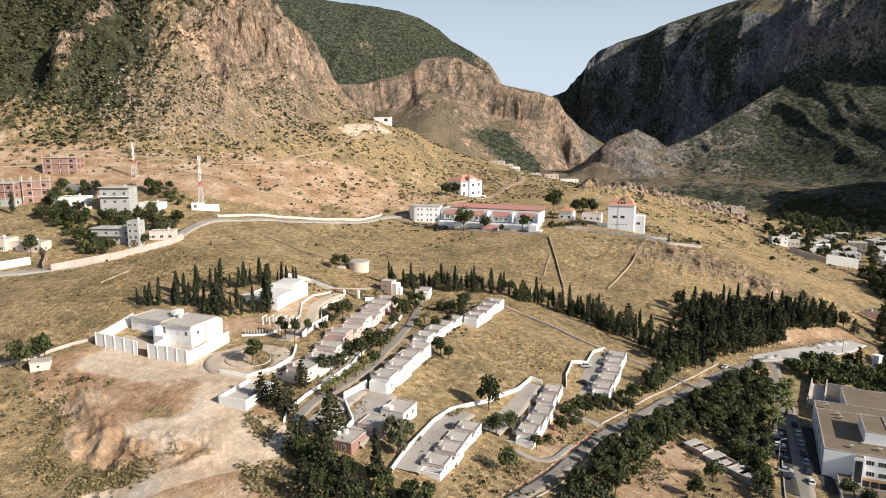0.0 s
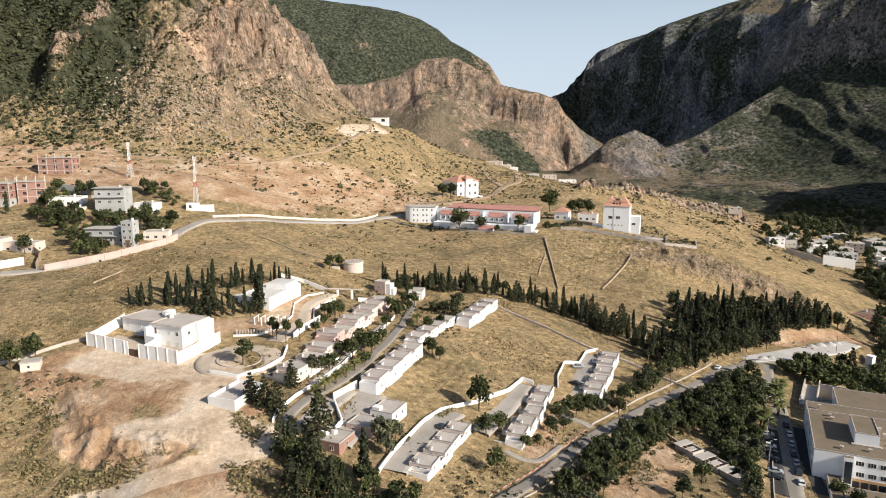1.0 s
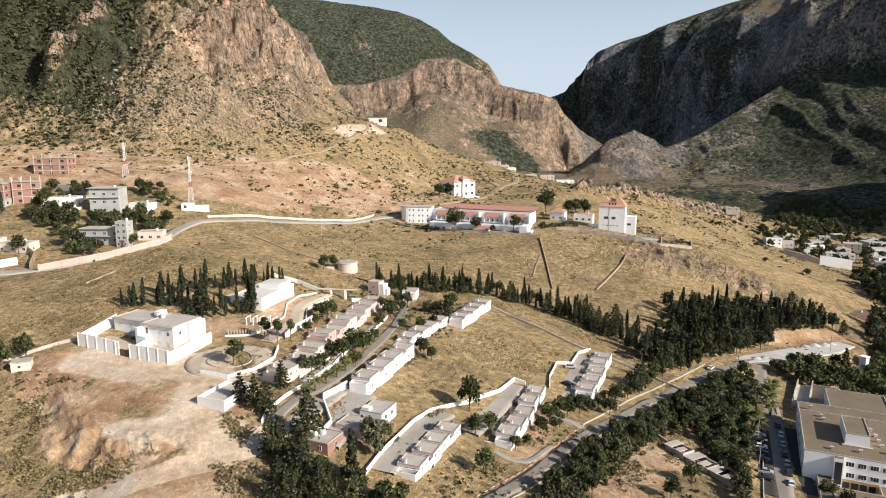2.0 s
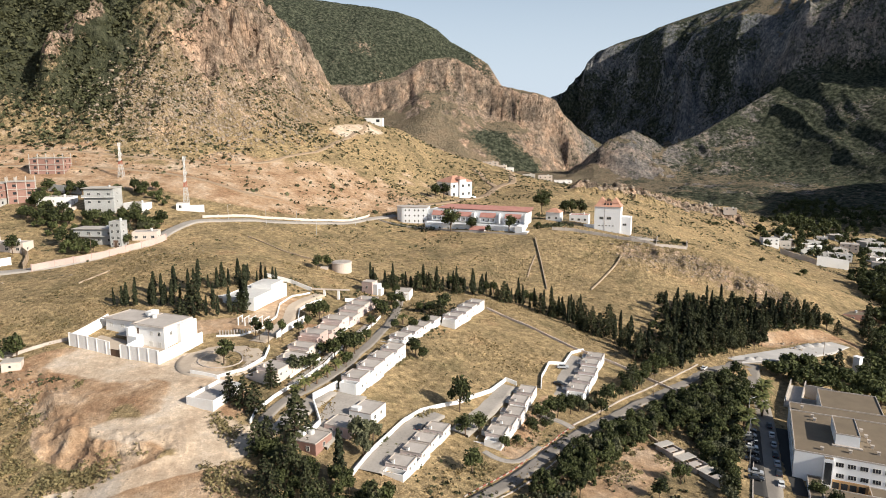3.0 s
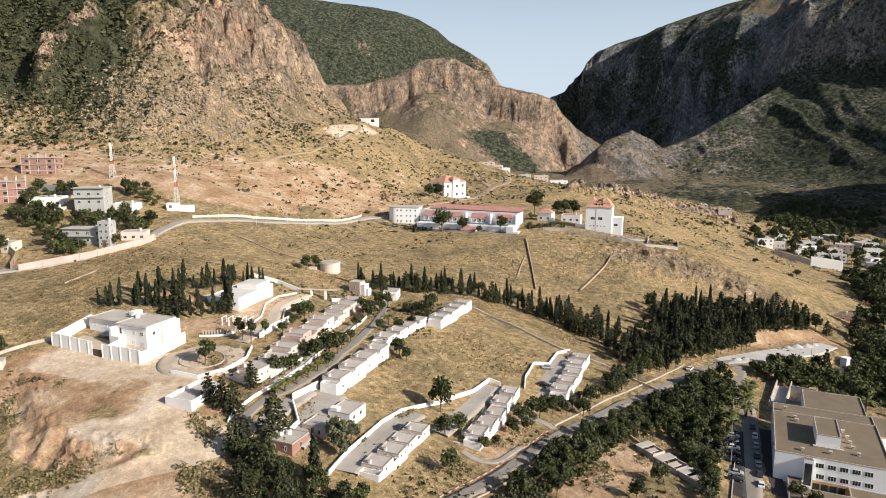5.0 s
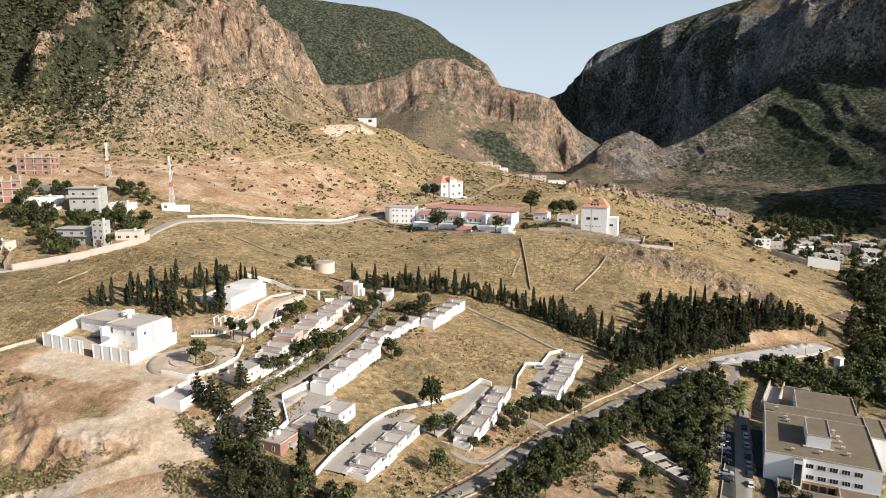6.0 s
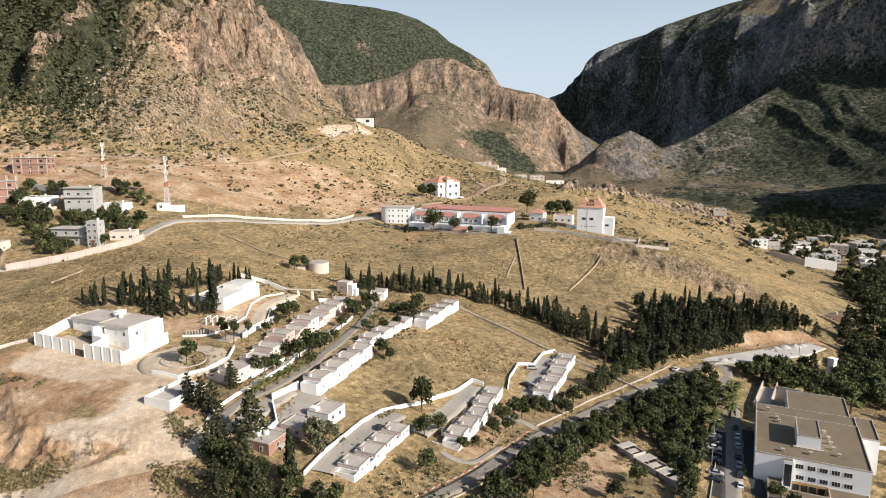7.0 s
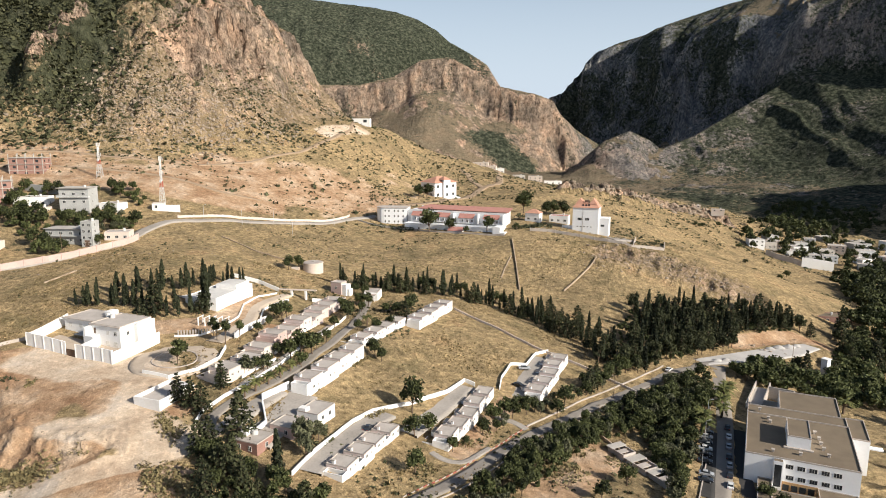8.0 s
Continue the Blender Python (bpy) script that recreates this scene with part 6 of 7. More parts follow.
def pine_meshes(seed, tall=10.0, r=2.9, count=900):
    rng = np.random.default_rng(seed)
    bm = bmesh.new()
    cylinder(bm, (0, 0, -1.5), (0.15, 0, tall * 0.93), 0.24, 0.05, 7)
    ps, outs = [], []
    tiers = 9
    for k in range(tiers):
        f = k / (tiers - 1)
        z = 1.3 + f * (tall - 1.6)
        reach = r * (1 - f) ** 0.65 * (0.85 + 0.3 * rng.random()) + 0.25
        arms = 7 if f < 0.6 else 5
        for j in range(arms):
            a = math.tau * (j + rng.random() * 0.7) / arms
            tip = np.array([math.cos(a) * reach, math.sin(a) * reach, z - 0.12 * reach + rng.normal(0, 0.15)])
            cylinder(bm, (0, 0, z), tuple(tip * [0.9, 0.9, 1]), 0.07 * (1.3 - f), 0.02, 4)
            n = int(count / tiers / arms * (1.5 - f))
            t = rng.uniform(0.15, 1.05, n) ** 0.7
            c = np.array([0, 0, z]) * (1 - t[:, None]) + tip * t[:, None] + rng.normal(0, 0.22, (n, 3)) * [1, 1, 0.7]
            ps.append(c)
            outs.append(np.tile([math.cos(a) * 0.5, math.sin(a) * 0.5, 0.8], (n, 1)))
    return joined("trunk", bm, BARK), crown_mesh("crown", np.concatenate(ps), np.concatenate(outs), 0.38, rng, PINE_LEAF)


def broad_meshes(seed, tall=7.0, r=2.9, lobes=8, count=900, leaf=None, bare=0.28):
    rng = np.random.default_rng(seed)
    bm = bmesh.new()
    fork = np.array([rng.normal(0, 0.12), rng.normal(0, 0.12), tall * bare])
    cylinder(bm, (0, 0, -1.5), tuple(fork), 0.24, 0.17, 7)
    ps, outs = [], []
    for k in range(lobes):
        a = math.tau * (k + rng.random() * 0.8) / lobes * 1.6
        reach = r * rng.uniform(0.25, 0.72)
        c = np.array([math.cos(a) * reach, math.sin(a) * reach, tall * rng.uniform(bare + 0.2, 0.84)])
        if k == 0:
            c = np.array([0, 0, tall * 0.85])
        size = r * rng.uniform(0.34, 0.58)
        mid = (fork + c) / 2 + [0, 0, -0.2]
        cylinder(bm, tuple(fork), tuple(mid), 0.12, 0.08, 5)
        cylinder(bm, tuple(mid), tuple(c), 0.08, 0.03, 5)
        n = count // lobes
        d = rng.normal(0, 1, (n, 3))
        d /= np.linalg.norm(d, axis=1, keepdims=True)
        q = rng.uniform(0.5, 1.08, (n, 1)) * size * (1 + 0.25 * np.sin(4 * d[:, :1] + 3 * d[:, 1:2] + k))
        ps.append(c + d * q * [1, 1, 0.78])
        outs.append(d + [0, 0, 0.25])
    return joined("trunk", bm, BARK), crown_mesh("crown", np.concatenate(ps), np.concatenate(outs), 0.34, rng, leaf or BROAD_LEAF)


def palm_meshes(seed, tall=3.0, reach=2.6, fronds=24):
    rng = np.random.default_rng(seed)
    bm = bmesh.new()
    for k in range(6):
        cylinder(bm, (0, 0, tall * k / 6 - (1.2 if k == 0 else 0)), (0, 0, tall * (k + 1) / 6), 0.32, 0.24, 8)
    co = []
    for k in range(fronds):
        a = math.tau * k / fronds * 2.4 + rng.normal(0, 0.1)
        lift = rng.uniform(0.1, 1.25)
        n = 7
        s = np.linspace(0, 1, n)
        out = reach * s * math.cos(lift * 0.6) * rng.uniform(0.85, 1.1)
        up = tall + reach * (s * math.sin(lift) * 0.9 - s ** 2 * (0.75 - 0.25 * lift))
        wide = 0.42 * np.sin(np.pi * np.clip(s * 0.92 + 0.08, 0, 1)) + 0.03
        ca, sa = math.cos(a), math.sin(a)
        mid = np.stack([out * ca, out * sa, up], -1)
        left = mid + np.stack([-sa * wide, ca * wide, -0.35 * wide], -1)
        right = mid + np.stack([sa * wide, -ca * wide, -0.35 * wide], -1)
        for i in range(n - 1):
            co += [left[i], mid[i], mid[i + 1], left[i] * 0.35 + left[i + 1] * 0.65, mid[i], right[i], right[i] * 0.35 + right[i + 1] * 0.65, mid[i + 1]]
    co = np.array(co)
    return joined("trunk", bm, BARK), sheet("crown", co, np.arange(len(co)).reshape(-1, 4), PALM_LEAF)


KINDS = {
    "cypress": ([cypress_meshes(s, 11, 0.72 + 0.16 * (s % 3), 620) for s in (1, 2, 3, 4)], "tall dark cypress", "cypress"),
    "pine": ([pine_meshes(s, 10, 2.9 + 0.4 * (s % 3)) for s in (11, 12, 13)], "dark spreading conifer", "conifer"),
    "broadleaf": ([broad_meshes(s, 7, 2.8 + 0.3 * (s % 3), 8 + s % 3) for s in (21, 22, 23, 24)], "bushy broadleaved tree", "tree"),
    "olive": ([broad_meshes(s, 5, 2.2, 7, 620, OLIVE_LEAF, 0.3) for s in (31, 32, 33)], "grey-green olive tree", "olive tree"),
    "tall_tree": ([broad_meshes(s, 11, 2.6, 10, 900, BROAD_LEAF, 0.4) for s in (41, 42)], "tall slender broadleaved tree", "tree"),
    "round_pine": ([broad_meshes(s, 8, 2.6 + 0.3 * (s % 3), 9, 900, PINE_LEAF, 0.25) for s in (61, 62, 63)], "round-crowned dark pine", "pine tree"),
    "orchard_tree": ([broad_meshes(s, 6.4, 2.5 + 0.3 * (s % 3), 7 + s % 3, 800, BROAD_LEAF, 0.2) for s in (71, 72, 73)], "low bushy orchard tree", "tree"),
    "palm": ([palm_meshes(s) for s in (51, 52, 53)], "young palm with arching fronds", "palm tree"),
}
plant_rng = random.Random(5)


def plant(kind, x, y, scale=1.0, label="", stretch=1.0, group=""):
    """One tree of a kind, set into the ground."""
    sets, lab, cat = KINDS[kind]
    n = plant_rng.randrange(len(sets))
    root = thing(kind + ("" if kind.endswith("tree") or kind in ("cypress", "pine", "palm") else "_tree"), Matrix.Identity(4), label or lab, cat, group)
    for nm, me in zip(("trunk", "crown"), sets[n]):
        ob = new(nm, me)
        ob.parent = root
    s = scale * plant_rng.uniform(0.86, 1.14)
    root.matrix_basis = pose(x, y, height(x, y), plant_rng.uniform(-2.5, 2.5), plant_rng.uniform(-2.5, 2.5), plant_rng.uniform(0, 360)) @ Matrix.Diagonal((s, s, s * stretch, 1))
    return root


def inside(poly, x, y):
    hit = False
    for (ax, ay), (bx, by) in zip(poly, poly[1:] + poly[:1]):
        if (ay > y) != (by > y) and x < (bx - ax) * (y - ay) / (by - ay) + ax:
            hit = not hit
    return hit


def scattered(poly, count, gap, seed):
    """Places in a plan outline, no two nearer than gap."""
    rng = random.Random(seed)
    xs, ys = [p[0] for p in poly], [p[1] for p in poly]
    got = []
    for _ in range(count * 60):
        x, y = rng.uniform(min(xs), max(xs)), rng.uniform(min(ys), max(ys))
        if inside(poly, x, y) and all((x - a) ** 2 + (y - b) ** 2 > gap * gap for a, b in got):
            got.append((x, y))
            if len(got) == count:
                break
    return got


def rowed(line, gap, seed, wobble=0.5):
    rng = random.Random(seed)
    got, carry = [], 0.0
    for a, b in zip(line[:-1], line[1:]):
        size = math.hypot(b[0] - a[0], b[1] - a[1])
        d = carry
        while d < size:
            got.append((a[0] + (b[0] - a[0]) * d / size + rng.gauss(0, wobble), a[1] + (b[1] - a[1]) * d / size + rng.gauss(0, wobble)))
            d += gap * rng.uniform(0.7, 1.4)
        carry = d - size
    return got


def wood(kind_shares, places, scale, label_of, group, seed):
    rng = random.Random(seed)
    for x, y in places:
        pick, total = rng.random(), 0.0
        for kind, share in kind_shares:
            total += share
            if pick <= total:
                break
        plant(kind, x, y, scale * rng.uniform(0.75, 1.25), label_of[kind], rng.uniform(0.9, 1.2), group)


def thicket(name, places, scale, label, seed, kinds=("broadleaf", "olive")):
    """Far trees past counting, joined: every third leaf clump of a tree, a little larger."""
    rng = np.random.default_rng(seed)
    cos = []
    for x, y in places:
        me = KINDS[kinds[rng.integers(len(kinds))]][0]
        me = me[rng.integers(len(me))][1]
        co = np.empty(len(me.vertices) * 3, np.float32)
        me.vertices.foreach_get("co", co)
        q = co.reshape(-1, 4, 3)[rng.integers(3)::3]
        mid = q.mean(1, keepdims=True)
        q = mid + (q - mid) * 1.7
        a, s = rng.uniform(0, math.tau), scale * rng.uniform(0.75, 1.3)
        turn = np.array([[math.cos(a), -math.sin(a), 0], [math.sin(a), math.cos(a), 0], [0, 0, 1]])
        cos.append((q.reshape(-1, 3) * s) @ turn.T + [x, y, height(x, y) - 0.3])
    co = np.concatenate(cos)
    return tagged(new(name, sheet(name, co, np.arange(len(co)).reshape(-1, 4), BROAD_LEAF)), label, "trees", kind="stuff")


# the cypress belt behind the meadow
belt = {"cypress": "tall dark cypress in the belt behind the meadow", "pine": "dark conifer in the belt behind the meadow", "broadleaf": "bushy tree in the belt behind the meadow"}
wood([("cypress", 0.6), ("pine", 1.0)], rowed([(-36, 290), (-21, 293), (-1, 292), (19, 293), (34, 290), (46, 283), (58, 271)], 1.9, 1, 1.0), 0.68, belt, "cypress belt", 1)
wood([("cypress", 0.4), ("broadleaf", 0.75), ("pine", 1.0)], rowed([(-30, 297), (-5, 299), (20, 299), (42, 296), (56, 282)], 2.6, 2, 1.6), 0.64, belt, "cypress belt", 2)
wood([("cypress", 0.5), ("pine", 1.0)], scattered([(40, 284), (60, 262), (74, 250), (84, 250), (78, 280), (58, 296)], 26, 3.2, 3), 0.74, belt, "cypress belt", 3)
# the dark wood above the gravel lot
dark = {"cypress": "tall dark cypress in the wood", "pine": "broad dark conifer in the wood", "round_pine": "round-crowned dark pine in the wood"}
wood([("pine", 0.36), ("cypress", 0.52), ("round_pine", 1.0)], scattered([(96, 284), (112, 276), (124, 279), (140, 292), (157, 304), (176, 313), (192, 312), (190, 320), (172, 323), (150, 320), (122, 316), (100, 308)], 100, 2.7, 4), 0.86, dark, "dark wood", 4)
wood([("pine", 0.36), ("cypress", 0.62), ("round_pine", 1.0)], scattered([(84, 252), (106, 264), (124, 282), (150, 300), (170, 310), (128, 306), (104, 300), (92, 276)], 52, 3.4, 5), 0.84, dark, "dark wood", 5)
wood([("pine", 0.4), ("round_pine", 1.0)], scattered([(104, 265), (118, 269), (132, 277), (143, 287), (140, 294), (124, 284), (106, 276)], 26, 2.5, 66), 0.82, dark, "dark wood", 66)
wood([("cypress", 0.55), ("round_pine", 1.0)], scattered([(66, 246), (84, 240), (96, 250), (112, 264), (100, 268), (84, 256)], 16, 3.4, 6), 0.95, dark, "dark wood", 6)
# left belt by the long hall
hall = {"cypress": "tall dark cypress beside the long hall", "pine": "dark conifer beside the long hall"}
wood([("cypress", 1.0)], rowed([(-117, 226), (-107, 227), (-97, 229), (-88, 228)], 1.4, 7, 0.9), 0.72, hall, "cypresses by the hall", 7)
wood([("cypress", 1.0)], rowed([(-108, 233), (-96, 239), (-86, 248), (-76, 260), (-70, 268)], 1.9, 8, 1.3), 0.72, hall, "cypresses by the hall", 8)
wood([("pine", 0.6), ("cypress", 1.0)], [(-91, 217), (-87.5, 220), (-84, 222), (-80.5, 223.5), (-77, 226), (-74.5, 228.5), (-89, 224), (-83, 227)], 0.9, hall, "cypresses by the hall", 9)
plant("cypress", -72.6, 229.0, 1.25, "tall slim cypress beside the white hall", 1.15)
plant("cypress", -74.4, 232.0, 1.2, "tall slim cypress beside the white hall", 1.15)
# lower woods
low = {"orchard_tree": "low bushy tree beside the access road", "broadleaf": "leafy tree beside the access road", "olive": "grey-green olive beside the access road", "pine": "dark conifer beside the access road", "tall_tree": "tall leafy tree beside the access road"}
wood([("orchard_tree", 0.75), ("olive", 1.0)], scattered([(8, 124), (18, 144), (29, 163), (40, 180), (57, 197.5), (73, 213.5), (88, 226), (76, 206), (60, 190), (47, 176), (33, 155), (27, 138), (24, 124)], 120, 2.3, 10), 0.66, low, "roadside trees", 10)
wood([("broadleaf", 0.62), ("olive", 0.75), ("tall_tree", 0.88), ("pine", 1.0)], scattered([(74, 204), (88, 226), (104, 246), (113, 246), (104, 222), (92, 200), (82, 178), (74, 162), (68, 150), (74, 184), (70, 198)], 96, 2.7, 11), 0.78, low, "roadside trees", 11)
wood([("broadleaf", 0.8), ("pine", 1.0)], scattered([(58, 214), (72, 230), (97, 257), (100, 266), (82, 250), (66, 230)], 26, 3.0, 19), 0.72, low, "roadside trees", 19)
# added leaf clumps that darken the ground where the trees' shade lies
thicket("undergrowth", scattered([(30, 160), (40, 177), (57, 195), (73, 211), (88, 224), (104, 244), (110, 242), (98, 214), (84, 184), (72, 158), (70, 172), (76, 200), (60, 188), (46, 172), (34, 152)], 300, 1.7, 61)
        + scattered([(84, 252), (108, 262), (126, 282), (150, 299), (184, 314), (178, 321), (128, 309), (100, 306), (86, 280)], 200, 2.4, 62), 0.42, "low leaf clumps added to darken the ground below the trees", 61)
wood([("pine", 0.35), ("broadleaf", 0.8), ("olive", 1.0)], [(136.5, 262), (143, 265), (148, 264.5), (159.5, 269.5), (162, 266), (142, 250.5), (131, 251.5), (152, 258), (162.5, 257), (177, 272)], 0.72,
     {"broadleaf": "leafy tree below the gravel lot", "pine": "dark conifer below the gravel lot", "olive": "grey-green tree below the gravel lot"}, "trees by the gravel lot", 63)
thicket("slope_wood", scattered([(126, 254), (150, 266), (168, 262), (182, 280), (200, 285), (196, 255), (176, 236), (156, 240), (134, 246)], 100, 2.9, 12), 0.95, "dense leafy trees behind the large building", 12)
thicket("riverside_wood", scattered([(226, 348), (250, 360), (306, 500), (364, 536), (420, 560), (330, 420), (262, 330), (225, 290), (208, 300)], 210, 4.6, 13), 1.35, "dense leafy wood along the river", 13)
thicket("riverside_thicket", scattered([(228, 352), (246, 356), (300, 470), (330, 505), (372, 540), (352, 470), (300, 400), (258, 340)], 150, 4.2, 23), 1.2, "dense low trees between the river and the road", 23)
thicket("village_wood", scattered([(262, 560), (300, 548), (350, 536), (430, 590), (440, 720), (360, 720), (300, 650)], 110, 7.0, 14), 1.25, "leafy trees between the village houses", 14)
thicket("valley_wood", scattered([(380, 700), (520, 760), (640, 980), (560, 1080), (440, 900)], 170, 10.0, 21), 1.5, "dark scrubby wood on the valley floor", 21)
wood([("broadleaf", 0.7), ("pine", 1.0)], scattered([(146, 150), (170, 150), (195, 190), (190, 250), (176, 250), (160, 200)], 26, 4.0, 15), 0.95,
     {"broadleaf": "leafy tree beside the large building", "pine": "dark conifer beside the large building"}, "garden trees", 15)
wood([("broadleaf", 1.0)], [(99.5, 160), (103, 157), (98, 166), (141, 176), (139, 168)], 0.7, {"broadleaf": "leafy shrub tree at the large building's wall"}, "garden trees", 16)
# trees on the uphill side of the access road
wood([("broadleaf", 0.45), ("olive", 1.0)], scattered([(6, 152), (18, 170), (32, 189), (44, 200), (56, 212), (70, 228), (74, 238), (64, 232), (54, 217), (38, 200), (27, 187), (13, 169)], 22, 3.2, 29), 0.6,
     {"broadleaf": "low leafy tree beside the pale kerb", "olive": "grey-green tree beside the pale kerb"}, "roadside trees", 29)
# trees round the gravel lot
wood([("pine", 0.4), ("broadleaf", 0.8), ("olive", 1.0)], scattered([(196, 300), (192, 286), (184, 276), (205, 280), (224, 324), (214, 334), (200, 316)], 30, 3.4, 24), 0.95,
     {"broadleaf": "leafy tree beside the gravel lot", "pine": "dark conifer beside the gravel lot", "olive": "grey-green tree beside the gravel lot"}, "trees by the gravel lot", 24)
# trees in the compound
for x, y, s in ((-55, 165, 0.95), (-59, 167, 0.85), (-51.5, 163.5, 0.8), (-39, 153.5, 1.15), (-50, 176, 0.7), (-46.5, 147, 0.8)):
    plant("pine", x, y, s, "dark conifer beside the dusty forecourt")
wood([("broadleaf", 0.6), ("pine", 1.0)], scattered([(-46, 149), (-41, 146.5), (-36, 143), (-27, 138.5), (-17, 136), (-12, 130), (-16, 120), (-34, 120), (-41, 133)], 38, 2.8, 20), 0.7,
     {"broadleaf": "bushy dark tree at the compound's lower corner", "pine": "dark conifer at the compound's lower corner"}, "corner trees", 20)
plant("cypress", -26.0, 140.5, 1.1, "slim dark cypress at the compound's lower corner")
for x, y, s in ((-34, 203, 1.2), (-31, 206, 1.1), (-36.5, 199, 0.9), (-47, 233, 1.25), (-26, 251, 1.0), (-8, 261, 0.8), (-3.5, 264, 1.0), (-12, 215.5, 0.75), (-9.5, 212, 0.7), (-29, 237, 0.7), (-20, 269, 0.9), (-24, 269.5, 0.8), (-50, 226, 0.6), (-51, 216, 0.6), (-52, 240, 0.6), (3.5, 170.5, 1.0), (7, 174, 0.9), (26, 187, 0.8), (30, 193, 0.95), (34, 198, 0.8),
                (40, 200, 0.75), (47, 199, 0.8), (51, 207, 1.0), (4.5, 151.5, 0.85), (-2, 268, 1.0), (-12, 262, 0.6), (-30, 262, 0.7), (-23, 281, 0.8), (-28, 285, 0.7), (59, 161, 0.85), (50, 150, 0.8),
                (-130, 191, 1.2), (-134, 186, 1.3), (-60, 300, 1.0), (-56.5, 305, 0.9), (-14, 239, 0.7), (-9, 246, 0.6)):
    plant("broadleaf", x, y, s, "round leafy tree among the bungalows")
plant("broadleaf", -67, 187.5, 0.95, "spreading tree on the planted island")
for x, y in ((-61.5, 206), (-58, 203.5), (-63.5, 209)):
    plant("tall_tree", x, y, 0.68, "leafy tree with a bare trunk beside the turning loop")
for x, y, sc in ((-40.1, 200, 0.75), (-43.9, 186.7, 0.7), (-41, 189, 0.7), (-20.5, 237.5, 0.55), (-26.6, 256.4, 0.8), (-13.1, 217.4, 0.75), (-8.2, 263.4, 0.6), (-29, 220, 0.6), (-32.3, 195, 0.65), (-22, 261.5, 0.6), (-30.5, 211, 0.8)):
    plant("broadleaf", x, y, sc, "leafy tree beside the bungalow lane")
for x, y, sc in ((-45.7, 233.7, 0.85), (-54.6, 207.6, 0.6)):
    plant("tall_tree", x, y, sc, "tall open-crowned tree above the lane")
plant("pine", -3.6, 258.2, 0.75, "dark conifer behind the bungalows")
plant("broadleaf", 2.0, 184.0, 1.05, "tall dark tree beside a court", 1.35)
for x, y in ((-41, 176), (-38.7, 181), (-36.5, 186), (-34.7, 191), (-33.2, 197), (-42.8, 172), (-18, 246), (95.5, 205), (94, 199), (112, 228), (108, 221)):
    plant("palm", x, y, 1.0 if x < 0 else 1.6, "young palm with arching fronds beside the lane")
for x, y, s in ((-24, 155.5, 1.3), (-22, 151, 1.0), (-20.5, 159, 0.9), (-46, 185, 1.0), (-41.8, 188, 0.95), (-34.5, 214, 0.8)):
    plant("olive", x, y, s, "grey-green tree in a garden bed")
for x, y, s in ((2, 402, 1.75), (14.5, 400, 1.3), (36.5, 393, 1.5), (66, 462, 2.1), (90, 478, 1.6), (97, 480, 1.7), (84, 474, 1.4), (-8, 500, 1.5), (-2, 507, 1.5), (24, 393, 0.7), (54, 393, 0.7), (98, 402, 0.6)):
    plant("broadleaf", x, y, s, "round dark tree beside the school")
wood([("broadleaf", 0.8), ("olive", 1.0)], scattered([(-212, 325), (-190, 318), (-150, 318), (-140, 332), (-156, 340), (-185, 332), (-205, 340)], 26, 4.5, 17), 0.85,
     {"broadleaf": "leafy tree between the village houses", "olive": "grey-green tree between the village houses"}, "west village trees", 17)
wood([("broadleaf", 1.0)], [(-168, 368), (-174, 372), (-180, 366), (-205, 364), (-198, 362), (-162, 295), (-168, 296), (-174, 297), (-147, 302), (-205, 280), (-210, 283)], 1.0, {"broadleaf": "leafy tree beside a village house"}, "west village trees", 18)
wood([("broadleaf", 1.0)], [(-221, 370), (-209, 371), (-210, 341), (-195, 319), (-189, 318), (-184, 321), (-175, 319), (-173, 324), (-163.5, 323), (-162, 331), (-149, 325), (-143, 333), (-167, 367.5), (-162, 290), (-158, 293), (-190, 287)], 0.95,
     {"broadleaf": "dense leafy tree in a village garden"}, "west village trees", 64)
thicket("garden_trees", scattered([(-189, 306), (-206, 320), (-222, 360), (-224, 374), (-209, 378), (-200, 358), (-206, 345), (-186, 324), (-166, 313), (-176, 306)], 46, 3.2, 25)
        + scattered([(-176, 318), (-178, 332), (-159, 336), (-140, 333), (-143, 322), (-158, 318)], 26, 3.0, 26) + scattered([(-174, 366), (-174, 376), (-160, 376), (-150, 360), (-152, 350), (-158, 362)], 13, 3.6, 27)
        + scattered([(-170, 286), (-170, 294), (-159, 296), (-158, 287)], 8, 3.0, 28), 0.65, "bushy trees filling the gardens between village houses", 25)
for x, y, r in ((229, 577, 0.8), (238, 583, 0.9), (234, 580, 0.7), (262, 608, 0.8), (273, 606, 0.7), (275, 588, 0.8), (255, 546, 0.9), (150, 430, 0.6), (212, 470, 0.7), (240, 500, 0.8), (252, 470, 0.7), (268, 492, 0.9)):
    plant("broadleaf", x, y, r, "dark round bush on the dry hillside", 0.75)
for x, y, sc in ((106, 215, 1.5), (109.5, 224, 1.4), (116, 234, 1.5), (112.5, 231, 1.2), (158, 232, 1.5), (176, 228, 1.4)):
    plant("palm", x, y, sc, "shaggy palm beside the service road")
plant("cypress", -224, 330, 0.9, "single slim cypress on the grassy slope")


